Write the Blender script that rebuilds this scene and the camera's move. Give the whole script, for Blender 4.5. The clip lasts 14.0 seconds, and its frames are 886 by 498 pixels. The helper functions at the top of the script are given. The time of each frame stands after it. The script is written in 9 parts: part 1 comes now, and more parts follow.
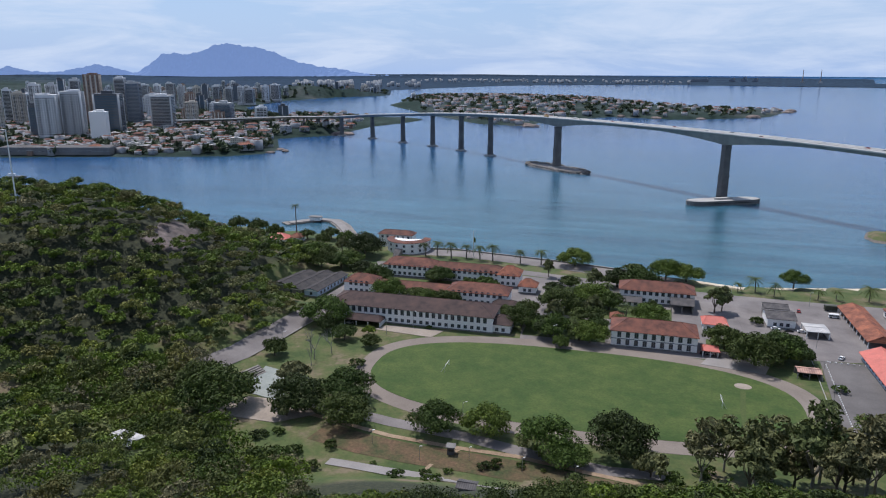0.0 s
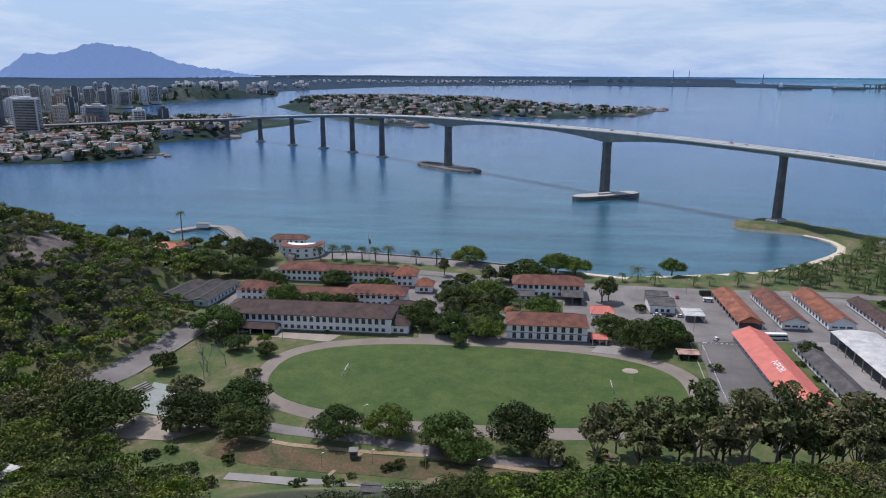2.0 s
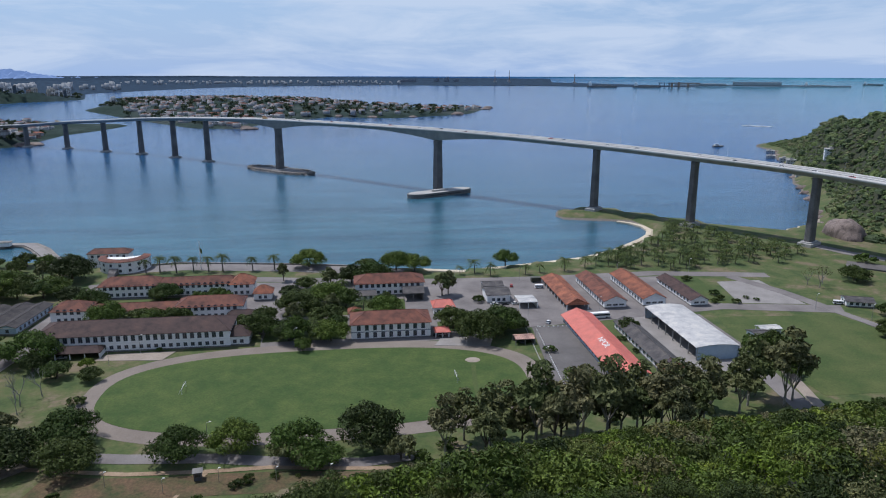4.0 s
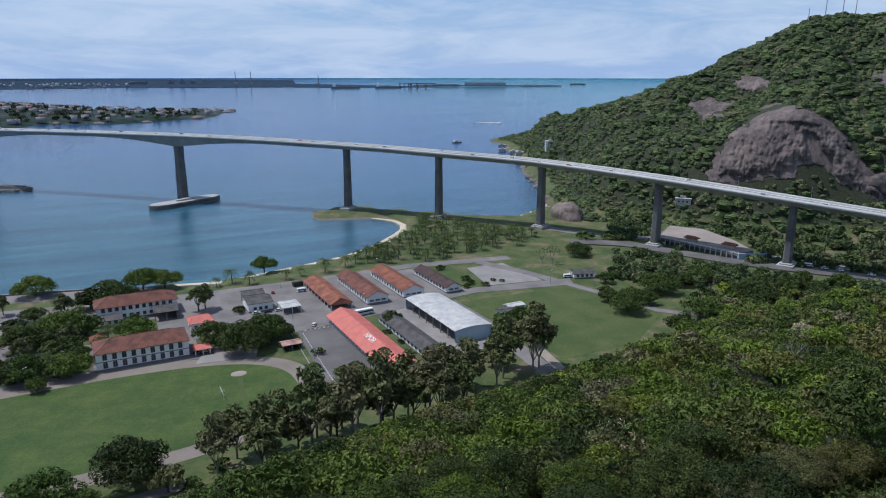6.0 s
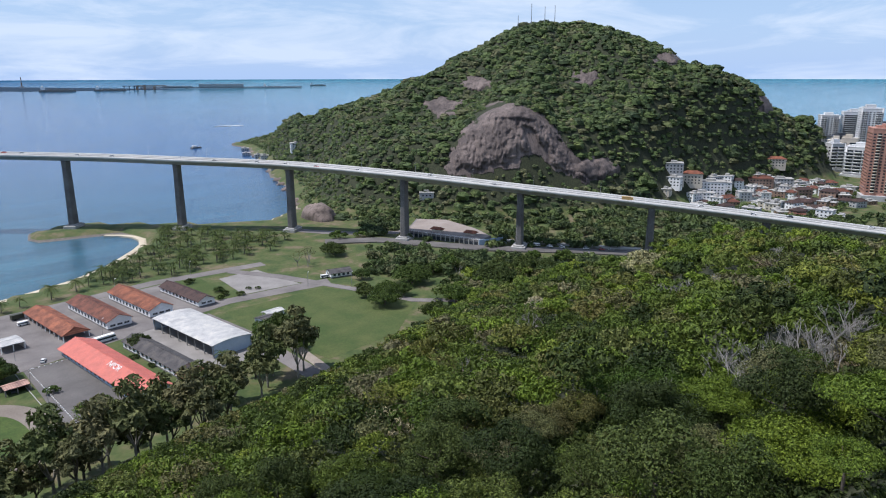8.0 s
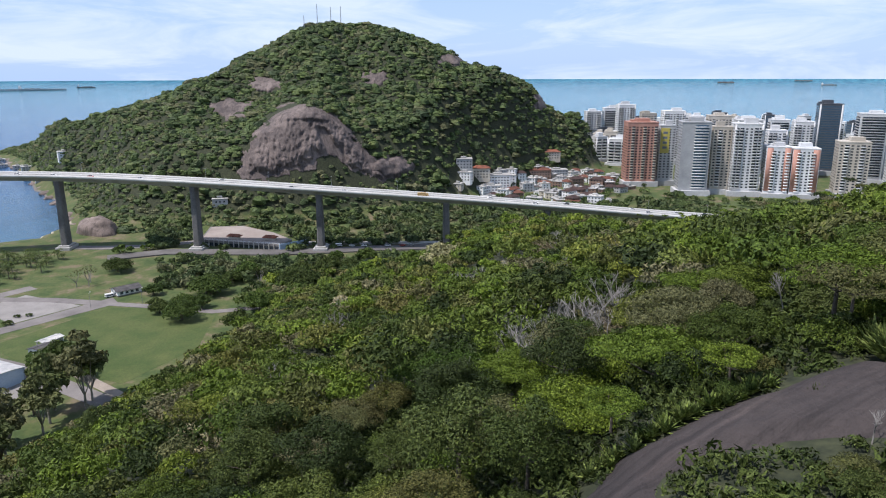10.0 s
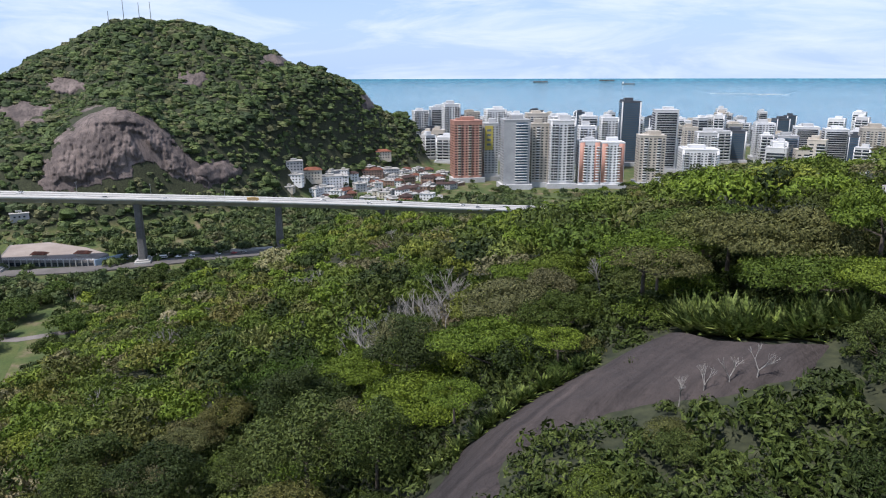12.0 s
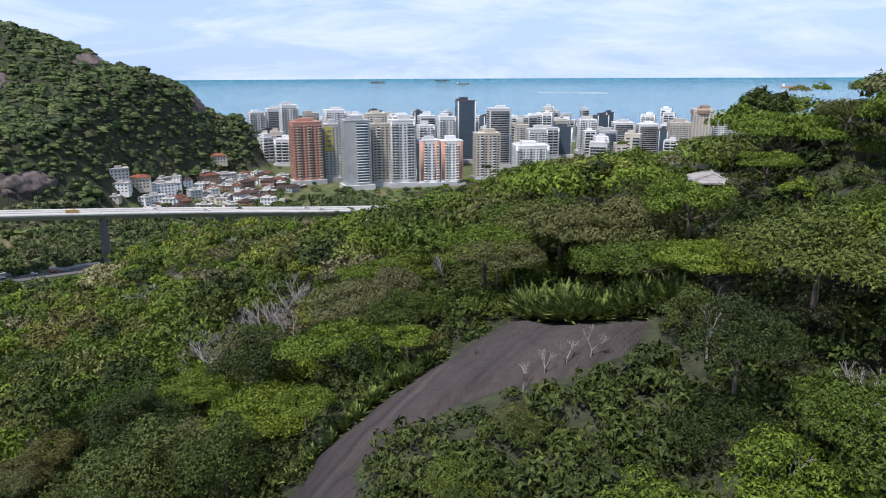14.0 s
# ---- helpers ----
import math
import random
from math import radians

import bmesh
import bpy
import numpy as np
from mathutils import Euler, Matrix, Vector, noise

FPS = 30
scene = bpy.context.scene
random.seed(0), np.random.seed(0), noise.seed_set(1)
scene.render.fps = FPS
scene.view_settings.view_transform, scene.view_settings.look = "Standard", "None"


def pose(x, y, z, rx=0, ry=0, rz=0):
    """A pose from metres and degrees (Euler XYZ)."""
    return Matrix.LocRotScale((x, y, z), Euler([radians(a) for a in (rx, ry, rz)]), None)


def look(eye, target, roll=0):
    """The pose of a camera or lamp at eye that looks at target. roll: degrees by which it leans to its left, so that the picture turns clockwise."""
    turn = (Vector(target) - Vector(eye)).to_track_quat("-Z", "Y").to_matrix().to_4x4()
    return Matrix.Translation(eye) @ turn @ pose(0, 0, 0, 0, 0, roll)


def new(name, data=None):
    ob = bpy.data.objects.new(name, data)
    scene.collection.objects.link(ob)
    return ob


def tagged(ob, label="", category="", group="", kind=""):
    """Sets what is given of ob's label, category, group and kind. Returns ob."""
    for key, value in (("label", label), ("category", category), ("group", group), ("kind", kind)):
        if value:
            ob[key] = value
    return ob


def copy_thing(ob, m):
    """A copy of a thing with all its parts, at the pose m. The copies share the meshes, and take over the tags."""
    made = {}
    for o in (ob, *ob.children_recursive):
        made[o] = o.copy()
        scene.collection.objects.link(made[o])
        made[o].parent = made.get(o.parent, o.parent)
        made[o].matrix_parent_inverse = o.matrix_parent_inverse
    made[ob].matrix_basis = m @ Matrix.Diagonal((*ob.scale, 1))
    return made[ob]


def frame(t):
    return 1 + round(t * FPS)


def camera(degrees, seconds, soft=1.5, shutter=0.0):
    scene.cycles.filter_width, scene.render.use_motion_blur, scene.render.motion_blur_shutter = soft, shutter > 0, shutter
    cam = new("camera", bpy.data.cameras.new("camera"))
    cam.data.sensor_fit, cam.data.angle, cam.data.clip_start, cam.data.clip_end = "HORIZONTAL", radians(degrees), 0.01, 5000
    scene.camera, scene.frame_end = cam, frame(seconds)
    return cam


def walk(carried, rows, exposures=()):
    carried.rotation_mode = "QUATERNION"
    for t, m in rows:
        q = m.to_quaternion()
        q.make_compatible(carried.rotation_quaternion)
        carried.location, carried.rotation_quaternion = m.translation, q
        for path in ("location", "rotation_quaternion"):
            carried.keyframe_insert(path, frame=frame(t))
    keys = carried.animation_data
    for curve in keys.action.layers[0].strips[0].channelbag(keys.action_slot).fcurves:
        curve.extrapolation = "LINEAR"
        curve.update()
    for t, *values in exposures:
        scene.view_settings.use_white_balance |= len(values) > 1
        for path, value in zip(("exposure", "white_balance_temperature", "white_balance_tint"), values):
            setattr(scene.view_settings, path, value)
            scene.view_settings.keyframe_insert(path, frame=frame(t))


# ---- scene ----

# ---------------------------------------------------------------- camera
cam = camera(65.31, 14.0, soft=1.1)
# seconds, x, y, z, pitch, roll, yaw
ROWS = [
    (0.0, 0.00, -0.00, 129.88, -14.51, -0.21, 15.23),
    (0.5, -0.01, -0.20, 129.86, -14.48, -0.21, 13.56),
    (1.0, 0.06, -0.20, 129.93, -14.44, -0.20, 11.92),
    (1.5, 0.23, -0.27, 130.00, -14.43, -0.20, 9.76),
    (2.0, 0.33, -0.33, 130.04, -14.41, -0.19, 6.33),
    (2.5, 0.35, -0.37, 130.05, -14.40, -0.17, 2.81),
    (5.0, -0.12, -1.21, 130.19, -14.31, -0.05, -16.35),
    (5.5, -0.13, -1.17, 130.21, -14.28, -0.03, -22.03),
    (6.0, -0.20, -1.27, 130.27, -14.25, -0.04, -27.84),
    (6.5, -0.35, -1.55, 130.32, -14.25, -0.03, -33.45),
    (7.0, -0.34, -1.88, 130.41, -14.22, -0.01, -38.96),
    (7.5, -0.63, -2.29, 130.49, -14.20, 0.03, -44.24),
    (8.0, -0.72, -2.64, 130.54, -14.18, 0.08, -48.57),
    (10.5, -2.05, -4.37, 130.38, -14.16, 0.14, -69.06),
    (11.0, -2.07, -4.38, 130.47, -14.17, 0.13, -72.59),
    (11.5, -2.23, -4.34, 130.63, -14.18, 0.14, -76.10),
    (12.0, -2.13, -4.39, 130.69, -14.19, 0.17, -79.17),
    (12.5, -1.97, -4.47, 130.69, -14.21, 0.20, -82.17),
    (13.0, -1.99, -4.54, 130.71, -14.21, 0.23, -85.31),
    (13.5, -2.06, -4.59, 130.76, -14.22, 0.26, -88.75),
    (14.0, -2.04, -4.69, 130.73, -14.21, 0.27, -92.20),
]
walk(cam, [(t, pose(x, y, z, 90 + pitch, roll, yaw)) for t, x, y, z, pitch, roll, yaw in ROWS],
     exposures=[(0.0, 0.10, 6180, 15), (3.0, 0.02, 6120, 15), (5.0, -0.08, 5900, 12), (6.2, -0.08, 5850, 12), (7.5, 0.19, 6080, 13), (11.0, 0.46, 6370, 15), (14.0, 0.48, 6400, 15)])

# ---------------------------------------------------------------- sky and sun
SUN_AZ, SUN_EL = -47.0, 62.0          # compass from +y, clockwise; degrees
EYE = Vector((0.0, 0.0, 130.0))       # where the far distance is gathered towards


def build_world():
    world = bpy.data.worlds.new("sky")
    scene.world = world
    world.use_nodes = True
    nt = world.node_tree
    n, l = nt.nodes, nt.links
    n.clear()
    out = n.new("ShaderNodeOutputWorld")
    bg = n.new("ShaderNodeBackground")
    bg.inputs["Strength"].default_value = 0.10
    sky = n.new("ShaderNodeTexSky")
    sky.sky_type = "NISHITA"
    sky.sun_disc = False
    sky.sun_elevation = radians(SUN_EL)
    sky.sun_rotation = radians(SUN_AZ)
    sky.air_density, sky.dust_density, sky.ozone_density = 1.0, 0.3, 2.0
    # thin stretched cloud veils
    tc = n.new("ShaderNodeTexCoord")
    mp = n.new("ShaderNodeMapping")
    mp.inputs["Scale"].default_value = (1.6, 1.6, 9.0)
    nz = n.new("ShaderNodeTexNoise")
    nz.inputs["Scale"].default_value = 2.6
    nz.inputs["Detail"].default_value = 7.0
    nz.inputs["Roughness"].default_value = 0.62
    nz.inputs["Distortion"].default_value = 0.5
    rp = n.new("ShaderNodeValToRGB")
    rp.color_ramp.elements[0].position = 0.43
    rp.color_ramp.elements[1].position = 0.62
    mx = n.new("ShaderNodeMix")
    mx.data_type = "RGBA"
    mul = n.new("ShaderNodeMath")
    mul.operation = "MULTIPLY"
    mul.inputs[1].default_value = 0.72
    l.new(tc.outputs["Generated"], mp.inputs["Vector"])
    l.new(mp.outputs["Vector"], nz.inputs["Vector"])
    l.new(nz.outputs["Fac"], rp.inputs["Fac"])
    l.new(rp.outputs["Color"], mul.inputs[0])
    # bright blue-white haze low over the sea
    sp = n.new("ShaderNodeSeparateXYZ")
    l.new(tc.outputs["Generated"], sp.inputs[0])
    hz = n.new("ShaderNodeMapRange")
    hz.inputs["From Min"].default_value, hz.inputs["From Max"].default_value = 0.0, 0.30
    hz.inputs["To Min"].default_value, hz.inputs["To Max"].default_value = 0.92, 0.0
    l.new(sp.outputs["Z"], hz.inputs["Value"])
    hm = n.new("ShaderNodeMix")
    hm.data_type = "RGBA"
    l.new(hz.outputs["Result"], hm.inputs["Factor"])
    l.new(sky.outputs["Color"], hm.inputs["A"])
    hm.inputs["B"].default_value = (3.5, 5.0, 7.5, 1.0)
    l.new(mul.outputs["Value"], mx.inputs["Factor"])
    l.new(hm.outputs["Result"], mx.inputs["A"])
    mx.inputs["B"].default_value = (6.1, 7.0, 8.1, 1.0)
    l.new(mx.outputs["Result"], bg.inputs["Color"])
    l.new(bg.outputs["Background"], out.inputs["Surface"])


build_world()
sun_dir = Vector((math.sin(radians(SUN_AZ)) * math.cos(radians(SUN_EL)), math.cos(radians(SUN_AZ)) * math.cos(radians(SUN_EL)), math.sin(radians(SUN_EL))))
sun = new("sun", bpy.data.lights.new("sun", "SUN"))
sun.data.energy = 3.7
sun.data.angle = radians(0.6)
sun.data.color = (1.0, 0.955, 0.88)
sun.matrix_world = look(sun_dir * 900, (0, 0, 0))

# ---------------------------------------------------------------- materials
def nodes_of(name):
    m = bpy.data.materials.new(name)
    m.use_nodes = True
    nt = m.node_tree
    return m, nt, nt.nodes["Principled BSDF"]


def ramp(nt, fac, stops):
    r = nt.nodes.new("ShaderNodeValToRGB")
    els = r.color_ramp.elements
    while len(els) < len(stops):
        els.new(0.5)
    for e, (p, c) in zip(els, stops):
        e.position, e.color = p, (*c, 1.0)
    nt.links.new(fac, r.inputs["Fac"])
    return r.outputs["Color"]


def noise_tex(nt, scale, detail=4.0, rough=0.55, vec=None, dist=0.0):
    t = nt.nodes.new("ShaderNodeTexNoise")
    t.inputs["Scale"].default_value, t.inputs["Detail"].default_value = scale, detail
    t.inputs["Roughness"].default_value, t.inputs["Distortion"].default_value = rough, dist
    if vec is None:
        g = nt.nodes.new("ShaderNodeNewGeometry")
        vec = g.outputs["Position"]
    nt.links.new(vec, t.inputs["Vector"])
    return t.outputs["Fac"]


def mix_col(nt, fac, a, b, mode="MIX"):
    m = nt.nodes.new("ShaderNodeMix")
    m.data_type, m.blend_type = "RGBA", mode
    for sock, v in (("Factor", fac), ("A", a), ("B", b)):
        if isinstance(v, (int, float)):
            m.inputs[sock].default_value = v
        elif isinstance(v, tuple):
            m.inputs[sock].default_value = (*v, 1.0)
        else:
            nt.links.new(v, m.inputs[sock])
    return m.outputs["Result"]


def bump(nt, bsdf, height, strength=0.3, dist=0.05):
    b = nt.nodes.new("ShaderNodeBump")
    b.inputs["Strength"].default_value, b.inputs["Distance"].default_value = strength, dist
    nt.links.new(height, b.inputs["Height"])
    nt.links.new(b.outputs["Normal"], bsdf.inputs["Normal"])


def surface(name, dark, light, scale=0.5, fine=6.0, rough=0.8, metal=0.0, bumped=0.2, spread=0.06, vary=0.0):
    """A weathered surface: large stains, fine grain, a little relief; vary: brightness change from object to object."""
    m, nt, b = nodes_of(name)
    big = noise_tex(nt, scale, 5.0, 0.6)
    small = noise_tex(nt, fine, 3.0, 0.6)
    col = ramp(nt, big, [(0.32, dark), (0.68, light)])
    grain = ramp(nt, small, [(0.3, (1 - spread * 4,) * 3), (0.7, (1.0,) * 3)])
    col = mix_col(nt, 1.0, col, grain, "MULTIPLY")
    if vary:
        oi = nt.nodes.new("ShaderNodeObjectInfo")
        v = ramp(nt, oi.outputs["Random"], [(0.0, (1 - vary,) * 3), (1.0, (1.0,) * 3)])
        col = mix_col(nt, 1.0, col, v, "MULTIPLY")
    nt.links.new(col, b.inputs["Base Color"])
    b.inputs["Roughness"].default_value, b.inputs["Metallic"].default_value = rough, metal
    if bumped:
        bump(nt, b, small, bumped, 0.04)
    return m


def leaf_material(name, shades, cut=4.0, soft=0.0):
    """Leaf blades: a shade for each tree, a lighter or darker one for each blade, light through them.
    cut: flecks to the metre; soft: evenness."""
    m, nt, b = nodes_of(name)
    at = nt.nodes.new("ShaderNodeAttribute")
    at.attribute_name = "tint"
    oi = nt.nodes.new("ShaderNodeObjectInfo")
    add = nt.nodes.new("ShaderNodeMath")
    add.operation = "ADD"
    nt.links.new(at.outputs["Fac"], add.inputs[0])
    nt.links.new(oi.outputs["Random"], add.inputs[1])
    fr = nt.nodes.new("ShaderNodeMath")
    fr.operation = "FRACT"
    nt.links.new(add.outputs["Value"], fr.inputs[0])
    k = len(shades)
    tree = ramp(nt, fr.outputs["Value"], [((i + 0.5) / k, s) for i, s in enumerate(shades)])
    g = nt.nodes.new("ShaderNodeNewGeometry")
    isl = ramp(nt, g.outputs["Random Per Island"], [(0.0, (0.62, 0.65, 0.58)), (0.65, (1.0, 1.0, 0.98)), (1.0, (1.32, 1.26, 1.10))])
    col = mix_col(nt, 1.0 - soft, tree, isl, "MULTIPLY")
    blades = noise_tex(nt, cut, 3.0, 0.65)
    speck = ramp(nt, blades, [(0.42, (0.42, 0.45, 0.40)), (0.58, (1.28, 1.25, 1.15))])
    col = mix_col(nt, 1.0 - soft, col, speck, "MULTIPLY")
    nt.links.new(col, b.inputs["Base Color"])
    bump(nt, b, blades, 0.5 * (1.0 - soft), 0.5 / cut)
    b.inputs["Roughness"].default_value = 0.62
    b.inputs["Specular IOR Level"].default_value = 0.14
    tr = nt.nodes.new("ShaderNodeBsdfTranslucent")
    nt.links.new(col, tr.inputs["Color"])
    ms = nt.nodes.new("ShaderNodeMixShader")
    ms.inputs["Fac"].default_value = 0.10
    nt.links.new(b.outputs["BSDF"], ms.inputs[1])
    nt.links.new(tr.outputs["BSDF"], ms.inputs[2])
    nt.links.new(ms.outputs["Shader"], nt.nodes["Material Output"].inputs["Surface"])
    return m


def water_material():
    m, nt, b = nodes_of("sea_water")
    g = nt.nodes.new("ShaderNodeNewGeometry")
    mp = nt.nodes.new("ShaderNodeMapping")
    mp.inputs["Scale"].default_value = (0.35, 1.0, 1.0)
    nt.links.new(g.outputs["Position"], mp.inputs["Vector"])
    # slow patches: calm slicks and wind streaks, greener in the shallows of the bay
    big = noise_tex(nt, 0.0035, 5.0, 0.6, mp.outputs["Vector"], 0.6)
    deep = ramp(nt, big, [(0.3, (0.008, 0.056, 0.160)), (0.7, (0.018, 0.082, 0.215))])
    sx = nt.nodes.new("ShaderNodeSeparateXYZ")
    nt.links.new(g.outputs["Position"], sx.inputs[0])
    rad = nt.nodes.new("ShaderNodeVectorMath")
    rad.operation = "DISTANCE"
    rad.inputs[1].default_value = (-60, 480, 0)
    nt.links.new(g.outputs["Position"], rad.inputs[0])
    mr = nt.nodes.new("ShaderNodeMapRange")
    mr.inputs["From Min"].default_value, mr.inputs["From Max"].default_value = 150.0, 900.0
    nt.links.new(rad.outputs["Value"], mr.inputs["Value"])
    near = ramp(nt, big, [(0.3, (0.028, 0.090, 0.125)), (0.7, (0.046, 0.120, 0.160))])
    col = mix_col(nt, mr.outputs["Result"], near, deep)
    sea = nt.nodes.new("ShaderNodeMapRange")      # the open sea to the east, over pale sand
    sea.inputs["From Min"].default_value, sea.inputs["From Max"].default_value = 900.0, 2400.0
    nt.links.new(sx.outputs["X"], sea.inputs["Value"])
    col = mix_col(nt, sea.outputs["Result"], col, (0.050, 0.175, 0.250))
    ms = nt.nodes.new("ShaderNodeMapping")
    ms.inputs["Rotation"].default_value, ms.inputs["Scale"].default_value = (0, 0, radians(24)), (0.16, 1.0, 1.0)
    nt.links.new(g.outputs["Position"], ms.inputs["Vector"])
    wind = noise_tex(nt, 0.035, 9.0, 0.7, ms.outputs["Vector"], 0.4)
    col = mix_col(nt, 1.0, col, ramp(nt, wind, [(0.36, (0.72, 0.74, 0.78)), (0.50, (1.0, 1.0, 1.0)), (0.64, (1.38, 1.32, 1.26))]), "MULTIPLY")
    nt.links.new(col, b.inputs["Base Color"])
    b.inputs["IOR"].default_value = 1.33
    rr = nt.nodes.new("ShaderNodeMapRange")
    rr.inputs["To Min"].default_value, rr.inputs["To Max"].default_value = 0.06, 0.20
    nt.links.new(big, rr.inputs["Value"])
    nt.links.new(rr.outputs["Result"], b.inputs["Roughness"])
    w1 = noise_tex(nt, 0.16, 8.0, 0.74, mp.outputs["Vector"])
    bump(nt, b, w1, 0.38, 1.2)
    return m


def striped(name, a, b_, period, axis=2, share=0.5, rough=0.7, vary=0.15, worn=1.0):
    """Bands of two colours along one axis, in metres: corrugated sheets, roof tiles."""
    m, nt, b = nodes_of(name)
    tc = nt.nodes.new("ShaderNodeTexCoord")
    sx = nt.nodes.new("ShaderNodeSeparateXYZ")
    nt.links.new(tc.outputs["Object"], sx.inputs[0])
    md = nt.nodes.new("ShaderNodeMath")
    md.operation = "PINGPONG"
    md.inputs[1].default_value = period / 2
    nt.links.new(sx.outputs[axis], md.inputs[0])
    ml = nt.nodes.new("ShaderNodeMath")
    ml.operation = "MULTIPLY"
    ml.inputs[1].default_value = 2.0 / period
    nt.links.new(md.outputs["Value"], ml.inputs[0])
    base = ramp(nt, ml.outputs["Value"], [(share - 0.2, a), (share + 0.2, b_)])
    big = noise_tex(nt, 0.22, 6.0, 0.65)
    stain = ramp(nt, big, [(0.34, (0.42, 0.40, 0.42)), (0.5, (0.82, 0.80, 0.80)), (0.66, (1.22, 1.14, 1.02))])
    col = mix_col(nt, worn, base, stain, "MULTIPLY")
    oi = nt.nodes.new("ShaderNodeObjectInfo")
    v = ramp(nt, oi.outputs["Random"], [(0.0, (1 - vary,) * 3), (1.0, (1.0,) * 3)])
    col = mix_col(nt, 1.0, col, v, "MULTIPLY")
    nt.links.new(col, b.inputs["Base Color"])
    b.inputs["Roughness"].default_value = rough
    bump(nt, b, ml.outputs["Value"], 0.5, 0.06)
    return m


def glass_material(name, tint, rough=0.12):
    m, nt, b = nodes_of(name)
    n1 = noise_tex(nt, 0.9, 2.0)
    col = ramp(nt, n1, [(0.35, tuple(c * 0.5 for c in tint)), (0.65, tint)])
    nt.links.new(col, b.inputs["Base Color"])
    b.inputs["Roughness"].default_value = rough
    b.inputs["Specular IOR Level"].default_value = 0.8
    return m


GREENS = [(0.030, 0.048, 0.015), (0.080, 0.128, 0.022), (0.118, 0.178, 0.025), (0.050, 0.078, 0.020), (0.126, 0.122, 0.045), (0.152, 0.200, 0.031), (0.064, 0.102, 0.024), (0.122, 0.120, 0.056), (0.096, 0.142, 0.027), (0.028, 0.044, 0.017),
          (0.110, 0.156, 0.027), (0.138, 0.136, 0.080)]
MID_GREENS = [(r * 1.22, g * 1.18, b * 1.20) for r, g, b in GREENS]
# far hill greens, paler and bluer: distance haze is mixed into the leaf colour
HAZED_GREENS = [(0.066, 0.094, 0.050), (0.098, 0.140, 0.058), (0.120, 0.166, 0.062), (0.144, 0.150, 0.086), (0.080, 0.116, 0.055), (0.112, 0.156, 0.060), (0.058, 0.084, 0.047), (0.128, 0.166, 0.068)]
DRY = [(0.084, 0.100, 0.036), (0.110, 0.104, 0.050), (0.070, 0.096, 0.032), (0.120, 0.116, 0.072)]
DARK = [(0.040, 0.058, 0.020), (0.062, 0.090, 0.025), (0.080, 0.108, 0.032), (0.056, 0.080, 0.022)]
